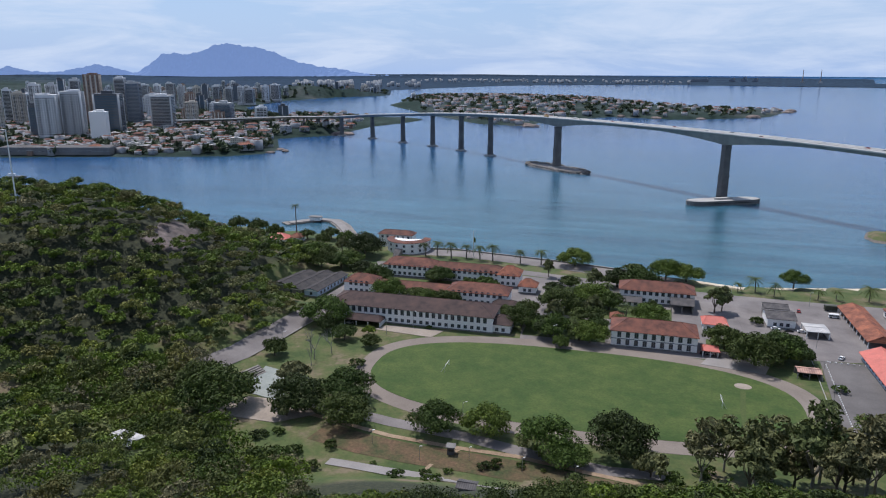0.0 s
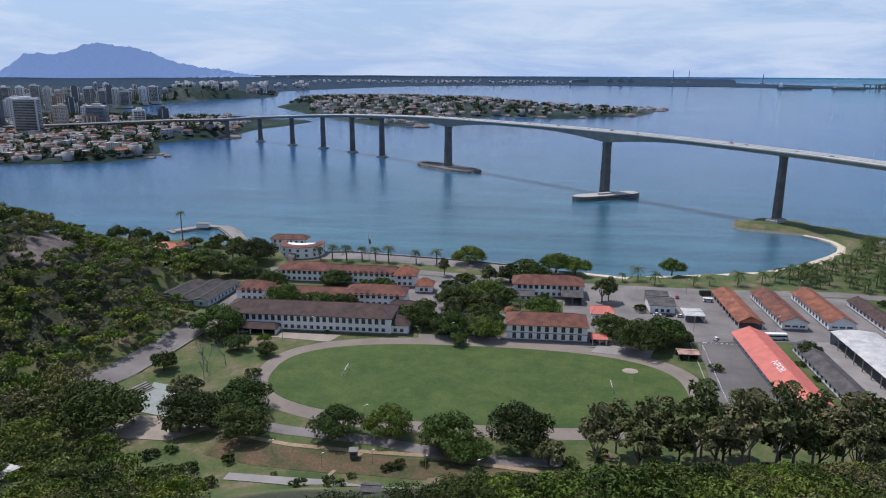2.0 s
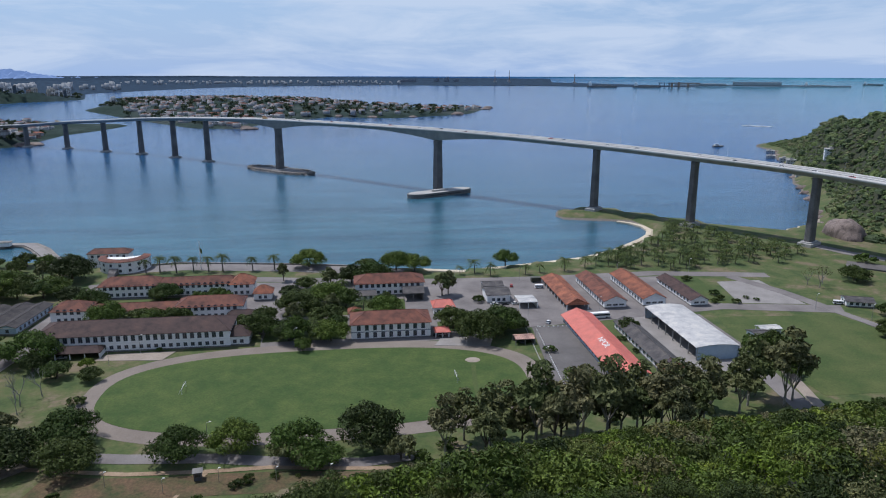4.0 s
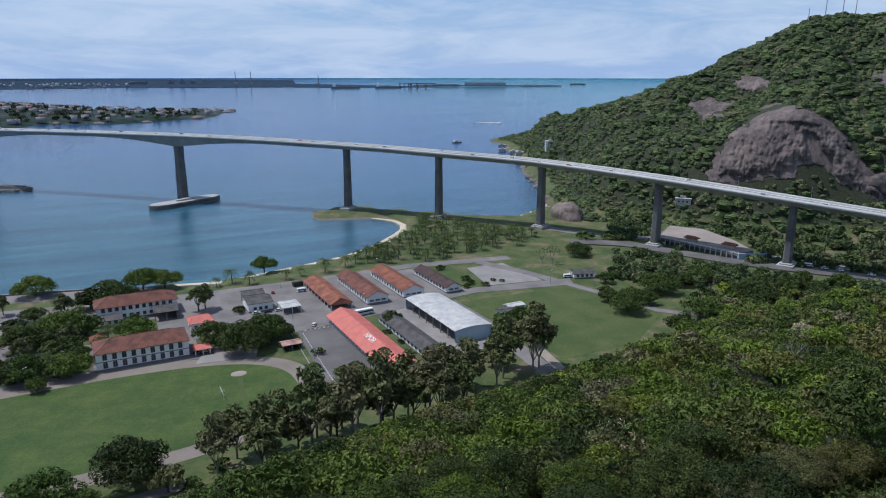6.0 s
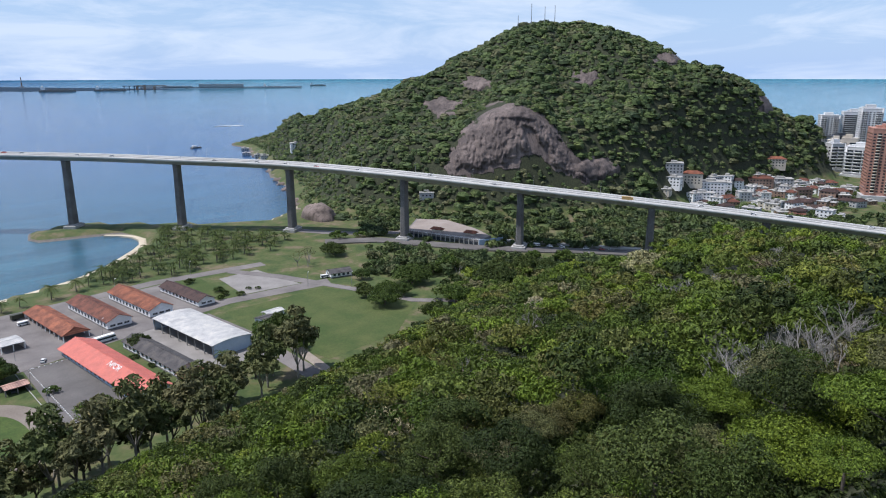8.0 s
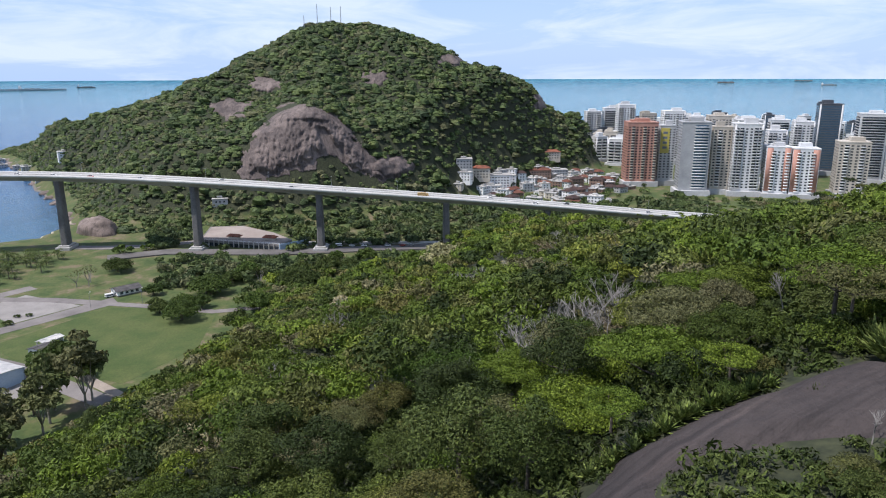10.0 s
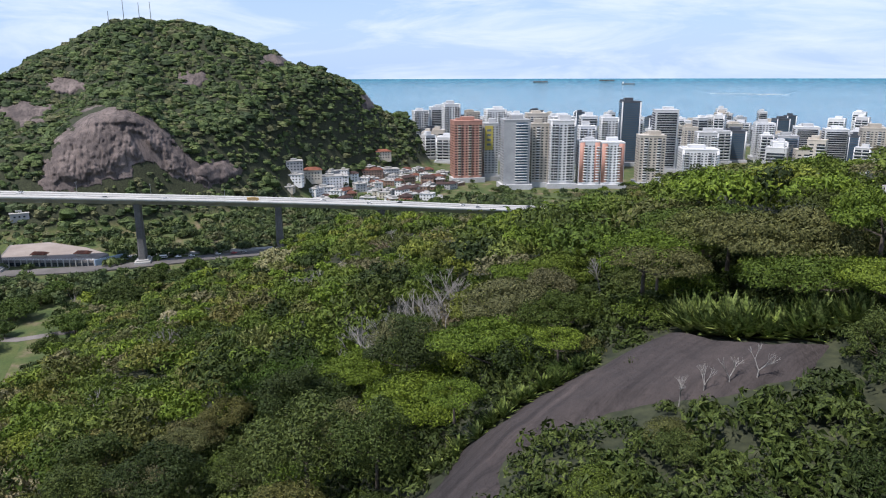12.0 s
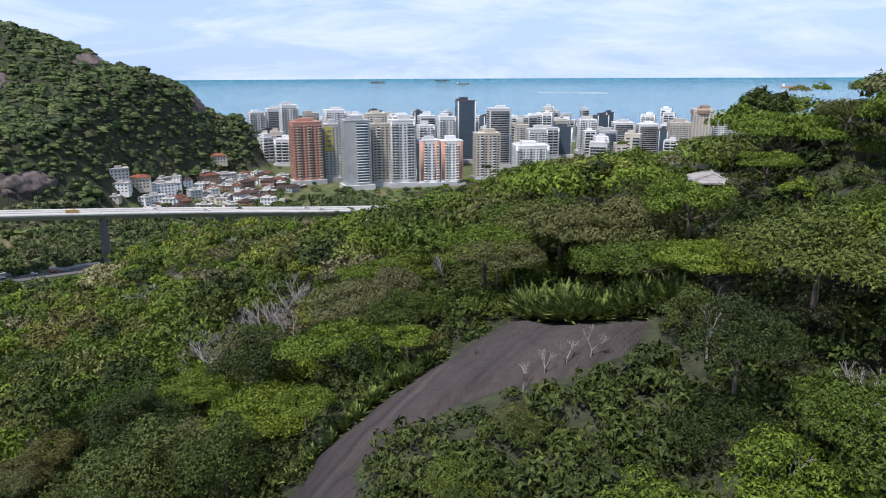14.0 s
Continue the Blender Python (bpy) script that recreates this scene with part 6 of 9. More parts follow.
def roof_mesh(w, d, rise, hip, over=0.7, thick=0.22):
    """A tiled roof over a w x d plan, ridge along x; hip: how far the ridge ends stand in from the eaves."""
    bm = bmesh.new()
    a, b = w / 2 + over, d / 2 + over
    r = a - hip if hip else a
    drop = -over * rise / (d / 2)
    for dz, flip in ((thick, False), (0.0, True)):
        e = [bm.verts.new((x, y, drop + dz)) for x, y in ((-a, -b), (a, -b), (a, b), (-a, b))]
        p, q = bm.verts.new((-r, 0, rise + dz)), bm.verts.new((r, 0, rise + dz))
        fs = [(e[0], e[1], q, p), (e[2], e[3], p, q)]
        if hip:
            fs += [(e[1], e[2], q), (e[3], e[0], p)]
        for f in fs:
            bm.faces.new(f[::-1] if flip else f)
        if not flip:
            top = e, p, q
        else:
            low = e, p, q
    te, tp, tq = top
    le, lp, lq = low
    for i, j in ((0, 1), (2, 3)) + (((1, 2), (3, 0)) if hip else ()):
        bm.faces.new((le[i], le[j], te[j], te[i]))
    if not hip:
        for (i, j, k) in ((1, 2, (lq, tq)), (3, 0, (lp, tp))):
            bm.faces.new((le[i], k[0], k[1], te[i]))
            bm.faces.new((k[0], le[j], te[j], k[1]))
    # ridge cap
    tube(bm, (-r, 0, rise + thick), (r, 0, rise + thick), 0.16, 0.16, 5)
    if hip:
        for s in (-1, 1):
            for t in (-1, 1):
                tube(bm, (s * r, 0, rise + thick), (s * a, t * b, drop + thick), 0.13, 0.13, 5)
    return bm


def hall(x, y, w, d, wall_h, rise, roof, wall="white_wall", hip=None, turn=0.0, label="", name="barracks_building", rows=(), ends=(), z=4.0, group="", plinth="concrete_dark", over=0.7, category="building", open_sides=(), gable=None):
    """A long building: x, y its middle, w along its ridge. rows: (kind, sill height, spacing, sides) of windows."""
    root = thing(name, x, y, z, turn, label, category, group)
    hip = d / 2 * 0.95 if hip is None else hip
    if open_sides:
        for i in range(max(2, round(w / 6)) + 1):
            for s in (-1, 1):
                bm = bmesh.new()
                px = -w / 2 + i * w / max(2, round(w / 6))
                box(bm, px - 0.2, s * d / 2 - 0.2, 0, px + 0.2, s * d / 2 + 0.2, wall_h)
                part("post", bm, M[wall], root)
        bm = bmesh.new()
        if "back" in open_sides:
            box(bm, -w / 2, d / 2 - 0.25, 0, w / 2, d / 2, wall_h)
        box(bm, w / 2 - 0.25, -d / 2, 0, w / 2, d / 2, wall_h)
        part("wall", bm, M[wall], root)
    else:
        bm = bmesh.new()
        box(bm, -w / 2, -d / 2, -0.6, w / 2, d / 2, wall_h)
        if not hip:
            for s in (-1, 1):
                xo, xi = s * w / 2, s * (w / 2 - 0.3)
                v = [bm.verts.new(c) for c in ((xo, -d / 2, wall_h), (xo, d / 2, wall_h), (xo, 0, wall_h + rise), (xi, -d / 2, wall_h), (xi, d / 2, wall_h), (xi, 0, wall_h + rise))]
                bm.faces.new((v[0], v[1], v[2]) if s > 0 else (v[1], v[0], v[2]))
                bm.faces.new((v[4], v[3], v[5]) if s > 0 else (v[3], v[4], v[5]))
                bm.faces.new((v[0], v[2], v[5], v[3]))
                bm.faces.new((v[2], v[1], v[4], v[5]))
        part("wall", bm, M[wall], root)
        bm = bmesh.new()
        box(bm, -w / 2 - 0.06, -d / 2 - 0.06, -0.6, w / 2 + 0.06, d / 2 + 0.06, 0.7)
        part("plinth", bm, M[plinth], root)
        bm = bmesh.new()
        box(bm, -w / 2 - 0.12, -d / 2 - 0.12, wall_h - 0.45, w / 2 + 0.12, d / 2 + 0.12, wall_h - 0.05)
        part("cornice", bm, M["white_paint"], root)
    ob = part("roof", roof_mesh(w, d, rise, hip, over), M[roof], root)
    ob.matrix_basis = pose(0, 0, wall_h + 0.02)
    for kind, sill, spacing, sides in rows:
        for side in sides:
            along, depth = (w, d) if side in "fb" else (d, w)
            n = max(1, int((along - 1.6) / spacing))
            for i in range(n):
                u = (i - (n - 1) / 2) * spacing
                if side == "f":
                    set_window(root, kind, u, -d / 2, sill, 0)
                elif side == "b":
                    set_window(root, kind, -u, d / 2, sill, 180)
                elif side == "r":
                    set_window(root, kind, w / 2, u, sill, 90)
                else:
                    set_window(root, kind, -w / 2, u, sill, -90)
    return root


TWO = [("tall", 5.2, 3.3, "fblr"), ("plain", 1.5, 3.3, "fb")]
long_block = hall(-103.5, 325, 87, 20, 8.3, 4.0, "tile_dark", label="long two-storey white barracks with dark tiled hip roof", rows=TWO)
bm = bmesh.new()
box(bm, -43.6, -10.2, 4.1, 43.6, -10.0, 4.4)
part("string_course", bm, M["white_paint"], long_block)
hall(-56.5, 322, 10, 12, 5.0, 3.0, "tile_dark", label="small white annex with brown tiled hip roof", rows=[("plain", 1.4, 3.2, "fr")], name="annex")
hall(-126, 311.5, 19, 7, 3.2, 1.8, "tile_dark", label="low open shed with dark red tiled roof", open_sides=("front", "back"), hip=2.5, name="tiled_shed")
hall(-147, 363, 18, 14, 7.0, 3.4, "tile", label="two-storey white barracks wing with red tiled hip roof", rows=TWO)
hall(-111, 364, 55, 10, 5.0, 2.6, "tile", label="low white barracks range with red tiled roof", rows=[("tall", 1.6, 3.4, "fb")], hip=3.0)
hall(-77, 362, 34, 15, 7.2, 3.6, "tile", label="two-storey white barracks block with weathered red tiled roof", rows=TWO)
hall(-60, 352, 14, 8, 3.4, 2.0, "tile_dark", label="low white outbuilding with dark tiled roof", rows=[("plain", 1.3, 3.2, "f")], name="outbuilding")
hall(-129, 403, 34, 14, 7.4, 3.6, "tile", label="two-storey white barracks with long red tiled roof", rows=TWO)
hall(-92, 402, 44, 12, 7.0, 3.0, "tile", label="white barracks range with faded red roof", rows=TWO, hip=4.0)
hall(-66, 399, 13, 13, 7.4, 4.2, "tile_orange", label="square white pavilion with orange tiled pyramid roof", rows=TWO, hip=6.0, name="pavilion")
hall(-53, 387, 10, 9, 4.6, 3.2, "tile_orange", label="small white house with orange tiled hip roof", rows=[("plain", 1.4, 3.0, "fl")], name="small_house")
white_block = hall(16, 324, 38.5, 17, 8.0, 3.6, "tile", label="two-storey white barracks with blue shutters and red tiled hip roof", rows=[("tall", 4.9, 3.9, "fblr"), ("tall", 1.2, 3.9, "fblr")])
bm = bmesh.new()
box(bm, -19.4, -8.7, 3.9, 19.4, -8.5, 4.2)
part("string_course", bm, M["trim"], white_block)
hall(19, 391, 40, 16, 7.6, 3.6, "tile", label="two-storey white barracks with arched windows and red tiled roof", rows=TWO)
hall(3, 379, 15, 8, 3.2, 1.6, "sheet_grey", label="low grey sheet-roofed lean-to", rows=[("plain", 1.3, 3.2, "f")], name="lean_to", hip=0)
hall(32, 377, 11, 10, 4.6, 2.2, "sheet_grey", label="grey-roofed store beside the barracks", open_sides=("front", "back"), name="store", wall="concrete_dark", hip=0)
hall(46, 351, 11, 10, 4.6, 2.4, "tile_bright", label="small white kiosk with bright red roof", rows=[("plain", 1.6, 3.0, "fl")], name="kiosk", hip=2.5)
hall(41, 317, 6.5, 6, 3.0, 1.3, "tile_bright", label="small red-roofed guard post", open_sides=("front",), name="guard_post", hip=1.5)
hall(-1.5, 349, 6, 8, 3.4, 2.2, "tile_orange", label="small orange-roofed house among trees", rows=[("plain", 1.3, 2.6, "f")], name="small_house")
hall(79, 303, 9, 6, 2.8, 0.7, "tile_pale", label="low open carport with faded pink roof", open_sides=("front", "back"), name="carport", wall="concrete_dark", hip=0, over=0.3)
hall(79, 369, 13, 15, 5.0, 1.6, "sheet_grey", label="dark grey sheet-roofed house", rows=[("plain", 1.4, 3.0, "f")], name="grey_house", hip=0)
hall(79, 381, 11, 9, 5.6, 1.2, "sheet_grey", label="dark sheet-roofed store behind the yard", rows=[("plain", 1.4, 3.0, "f")], name="store", hip=0, wall="concrete_dark")
hall(93.5, 357, 10, 12, 3.4, 0.35, "sheet_white", label="open shelter with flat pale roof on posts", open_sides=("front",), name="shelter", wall="white_paint", hip=0, over=0.3)
hall(-190.5, 363, 28, 11, 4.0, 1.3, "sheet_dark", turn=80, label="low workshop with weathered grey sheet roof", rows=[("plain", 1.4, 4.0, "f")], hip=0, name="workshop", wall="concrete_dark")
hall(-179.5, 361, 36, 10.4, 4.0, 1.3, "sheet_dark", turn=83, label="low workshop with dark grey sheet roof", rows=[("plain", 1.4, 4.0, "fl")], hip=0, name="workshop", wall="concrete_dark")
hall(-169.5, 361, 36, 8.6, 4.0, 1.2, "sheet_dark", turn=85, label="low workshop with blue-grey walls and dark sheet roof", rows=[("plain", 1.4, 4.0, "fl")], hip=0, name="workshop", wall="blue_wall")
hall(-250, 455, 14, 12, 4.2, 3.0, "tile_bright", label="white-walled house with red tiled roofs by the jetty", rows=[("plain", 1.4, 3.0, "f")], name="shore_house", z=4.0)
hall(-240, 462, 9, 10, 4.0, 2.4, "tile_orange", turn=90, label="red-roofed shore house beside a tall palm", rows=[("plain", 1.4, 3.0, "fr")], name="shore_house", z=4.0)

# four long sheds side by side, gables to the yard
GAB = [("wide", 1.6, 3.6, "l"), ("plain", 1.6, 4.0, "fb")]
hall(119.5, 371, 52, 12, 3.4, 2.6, "tile_orange", turn=90, label="long open-sided shed with orange tiled roof", open_sides=("front",), name="long_shed", wall="white_wall", hip=1.5)
hall(141, 370, 50, 12.5, 4.4, 2.8, "tile", turn=90, label="long white shed with weathered red tiled roof", rows=GAB, name="long_shed", hip=0)
hall(164, 371, 50, 13, 4.6, 3.0, "tile_orange", turn=90, label="long white shed with orange-red tiled roof", rows=GAB, name="long_shed", hip=0)
hall(189, 365, 44, 10, 3.6, 2.4, "tile_dark", turn=90, label="long low shed with dark red tiled roof", rows=GAB, name="long_shed", hip=0)

# the drill hall with its lettered roof
drill = hall(113.5, 291, 74, 14.5, 3.9, 3.0, "tile_bright", wall="blue_wall", turn=90, label="long drill hall with bright red sheet roof lettered in white", rows=[("plain", 1.6, 4.2, "fb"), ("plain", 1.8, 3.2, "l")], name="drill_hall", hip=0, over=1.2)
hall(134.5, 290, 52, 10, 3.6, 2.2, "sheet_grey", turn=90, label="long shed with dark grey corrugated roof", rows=[("plain", 1.5, 4.2, "fb")], name="long_shed", hip=0)
hall(134, 260, 10, 7, 2.6, 1.6, "tile_orange", label="small open porch with orange roof", open_sides=("front", "back"), name="porch_shed", wall="concrete_dark", hip=2.0)


def sign_letters(parent, text, size, m, material, label):
    cu = bpy.data.curves.new("lettering", "FONT")
    cu.body, cu.size, cu.extrude = text, size, 0.03
    cu.align_x, cu.align_y = "CENTER", "CENTER"
    tmp = bpy.data.objects.new("tmp", cu)
    scene.collection.objects.link(tmp)
    me = bpy.data.meshes.new_from_object(tmp.evaluated_get(bpy.context.evaluated_depsgraph_get()))
    bpy.data.objects.remove(tmp)
    me.materials.clear()
    return piece("lettering", me, material, parent, m, label)


# white letters high on the roof slope over the drill yard
slope = math.degrees(math.atan2(3.0, 7.25))
sign_letters(drill, "NPOR", 4.0, pose(-8, 2.2, 3.9 + 3.0 * (1 - 2.2 / 7.25) + 0.36, -slope, 0, 0) @ pose(0, 0, 0, 0, 0, 180), M["white_paint"], "white painted roof letters")


def hangar(x, y, w, d, h):
    """A vaulted steel hangar, open on its long side, ridge along local x."""
    root = thing("hangar", x, y, 4.0, 90, "large open-sided hangar with curved pale metal roof", "hangar")
    bm = bmesh.new()
    n, rise = 14, 1.1
    arc = [(-d / 2 - 0.6 + (d + 1.2) * i / n, h + rise * (1 - ((2 * i / n - 1) ** 2))) for i in range(n + 1)]
    lo = [[bm.verts.new((s * (w / 2 + 0.5), v, z + dz)) for v, z in arc] for s in (-1, 1) for dz in (0.0, 0.18)]
    for i in range(n):
        bm.faces.new((lo[1][i], lo[3][i], lo[3][i + 1], lo[1][i + 1]))
        bm.faces.new((lo[0][i + 1], lo[2][i + 1], lo[2][i], lo[0][i]))
        bm.faces.new((lo[0][i], lo[1][i], lo[1][i + 1], lo[0][i + 1]))
        bm.faces.new((lo[3][i], lo[2][i], lo[2][i + 1], lo[3][i + 1]))
    part("roof", bm, M["sheet_white"], root)
    bm = bmesh.new()
    for s in (-1, 1):
        vs = [bm.verts.new((s * w / 2, -d / 2, 0)), bm.verts.new((s * w / 2, d / 2, 0))] + [bm.verts.new((s * w / 2, v, z)) for v, z in arc[::-1]]
        bm.faces.new(vs if s > 0 else vs[::-1])
    box(bm, -w / 2, -d / 2, 0, w / 2, -d / 2 + 0.25, h)
    part("wall", bm, M["blue_wall"], root)
    for i in range(8):
        bm = bmesh.new()
        u = -w / 2 + w * i / 7
        box(bm, u - 0.2, d / 2 - 0.4, 0, u + 0.2, d / 2, h)
        part("post", bm, M["metal"], root)
    return root


hangar(161, 300, 56, 20, 6.2)
hall(194, 292, 8, 10, 3.2, 1.2, "sheet_grey", label="small white hut with grey roof beside the lane", rows=[("plain", 1.3, 2.8, "fl")], name="hut", hip=0)
hall(204, 301, 10, 5, 2.6, 0.5, "sheet_white", label="small open shelter with white roof", open_sides=("front",), name="shelter", wall="white_paint", hip=0)
hall(278, 334, 14, 10, 3.2, 1.4, "sheet_grey", turn=-20, label="dilapidated low house with patched grey roof", rows=[("plain", 1.3, 3.0, "fl")], name="old_house", hip=0, z=4.0)


def curved_fort(x, y):
    """The white two-storey bastion by the water: a curved front wall, tiled ring roof, an upper block behind."""
    root = thing("shore_fort", x, y, 4.0, 0, "white curved bastion house with red tiled roofs and outside stair", "fort")
    def ring(r0, r1, a0, a1, z0, z1, zi=None, n=22):
        bm = bmesh.new()
        sec = []
        for i in range(n + 1):
            a = a0 + (a1 - a0) * i / n
            c, s = math.cos(a), math.sin(a)
            sec.append([bm.verts.new((r1 * c, r1 * s, z0)), bm.verts.new((r1 * c, r1 * s, z1)), bm.verts.new((r0 * c, r0 * s, z1 if zi is None else zi)), bm.verts.new((r0 * c, r0 * s, z0))])
        for p, q in zip(sec, sec[1:]):
            for i in range(4):
                j = (i + 1) % 4
                bm.faces.new((p[i], q[i], q[j], p[j]))
        bm.faces.new(sec[0])
        bm.faces.new(sec[-1][::-1])
        return bm
    part("wall", ring(10.5, 15.5, math.pi * 0.95, math.pi * 2.1, -1, 7.6), M["white_wall"], root)
    part("roof", ring(11.2, 16.0, math.pi * 0.95, math.pi * 2.1, 7.62, 7.9, 8.8), M["tile"], root)
    part("terrace", ring(0.3, 10.4, math.pi * 0.95, math.pi * 2.1, 6.4, 7.4), M["white_paint"], root)
    bm = bmesh.new()
    box(bm, -26, 7, -1, 0, 17, 8.4)
    part("upper_wall", bm, M["white_wall"], root)
    ob = part("upper_roof", roof_mesh(26, 10, 2.2, 4.0), M["tile"], root)
    ob.matrix_basis = pose(-13, 12, 8.42)
    for a in np.linspace(math.pi * 1.05, math.pi * 2.0, 9):
        c, s = math.cos(a), math.sin(a)
        set_window(root, "plain", 15.5 * c, 15.5 * s, 4.9, math.degrees(a) + 90)
        set_window(root, "plain", 15.5 * c, 15.5 * s, 1.4, math.degrees(a) + 90)
    for u in range(-23, 0, 4):
        set_window(root, "plain", u, 7, 5.6, 0)
    bm = bmesh.new()
    for i in range(8):
        box(bm, -4.5 - 0.15 * i, -24 + i * 1.1, -0.5, -1.0 + 0.15 * i, -22.9 + i * 1.1, 0.5 * i + 0.4)
    part("stair", bm, M["paving"], root)


curved_fort(-151, 463)

# ---------------------------------------------------------------- towns
M["brown_wall"] = surface("brown_render", (0.24, 0.155, 0.115), (0.33, 0.225, 0.17), 0.1, 1.4, 0.7, 0, 0.1, 0.04)
M["far_white"] = surface("far_white_render", (0.46, 0.47, 0.49), (0.62, 0.62, 0.63), 0.05, 0.6, 0.8, 0, 0.0, 0.04, 0.3)
M["tower_white"] = surface("tower_pale_render", (0.70, 0.71, 0.73), (0.84, 0.845, 0.85), 0.06, 0.8, 0.8, 0, 0.0, 0.04, 0.35)
M["tower_cream"] = surface("tower_cream_render", (0.52, 0.47, 0.40), (0.64, 0.59, 0.52), 0.06, 0.8, 0.8, 0, 0.0, 0.04, 0.3)
STYLES = {
    "brick": ("brick_wall", "glass", "tower_cream"), "sign": ("tower_white", "glass", "tower_white"), "glass": ("grey_wall", "glass_blue", "tower_white"),
    "cream": ("tower_cream", "glass", "tower_white"), "white": ("tower_white", "glass", "tower_white"), "redwhite": ("tower_white", "glass", "brick_wall"),
    "bands": ("tower_white", "glass", "grey_wall"), "darkglass": ("dark_wall", "glass_blue", "tower_white"), "blueglass": ("grey_wall", "glass_blue", "trim"),
    "brown": ("brown_wall", "glass", "tower_cream"), "plainwhite": ("white_paint", "glass", "white_paint"), "crown": ("tower_cream", "glass", "brown_wall")}
TOWER_WORDS = {
    "brick": "red-brown tiled apartment tower with pale balconies", "sign": "white apartment tower with a yellow banner on its flank", "glass": "grey apartment tower with blue glazed balconies",
    "cream": "cream apartment tower with dark windows", "white": "white high-rise apartment tower with stacked balconies", "redwhite": "white apartment tower with red-brown wall panels",
    "bands": "white tower with dark horizontal window bands", "darkglass": "dark glass office tower with pale edges", "blueglass": "grey office tower with blue glass front",
    "brown": "brown rendered tower with pale vertical stripes", "plainwhite": "plain pale grey windowless block", "crown": "cream tower with broad brown round top"}


def box_arrays(c, s):
    """Boxes as arrays: middles (n, 3) and half sizes (n, 3) give verts and quads."""
    k = np.array([(-1, -1, -1), (1, -1, -1), (1, 1, -1), (-1, 1, -1), (-1, -1, 1), (1, -1, 1), (1, 1, 1), (-1, 1, 1)], float)
    q = np.array([(3, 2, 1, 0), (4, 5, 6, 7), (0, 1, 5, 4), (1, 2, 6, 5), (2, 3, 7, 6), (3, 0, 4, 7)])
    v = (np.asarray(c)[:, None] + np.asarray(s)[:, None] * k).reshape(-1, 3)
    f = (q[None] + 8 * np.arange(len(c))[:, None, None]).reshape(-1, 4)
    return v, f


def boxes_part(name, boxes, material, parent, label=""):
    if not boxes:
        return None
    a = np.array(boxes, float)
    v, f = box_arrays(a[:, :3], a[:, 3:])
    return tagged(piece(name, fast_mesh(name, v, f, material), None, parent, None, label), kind="stuff")


def plates_part(name, boxes, material, parent):
    """Window panes set on the walls: the outer face of each thin box."""
    if not boxes:
        return None
    verts = []
    for x, y, z, hx, hy, hz in boxes:
        if hy < hx:
            s = -1 if y < 0 else 1
            verts += [(x - s * -hx, y + s * hy, z - hz), (x + s * -hx, y + s * hy, z - hz), (x + s * -hx, y + s * hy, z + hz), (x - s * -hx, y + s * hy, z + hz)]
        else:
            s = -1 if x < 0 else 1
            verts += [(x + s * hx, y - s * hy, z - hz), (x + s * hx, y + s * hy, z - hz), (x + s * hx, y + s * hy, z + hz), (x + s * hx, y - s * hy, z + hz)]
    n = len(boxes)
    return tagged(piece(name, fast_mesh(name, np.array(verts), np.arange(4 * n).reshape(-1, 4), material), None, parent), kind="stuff")


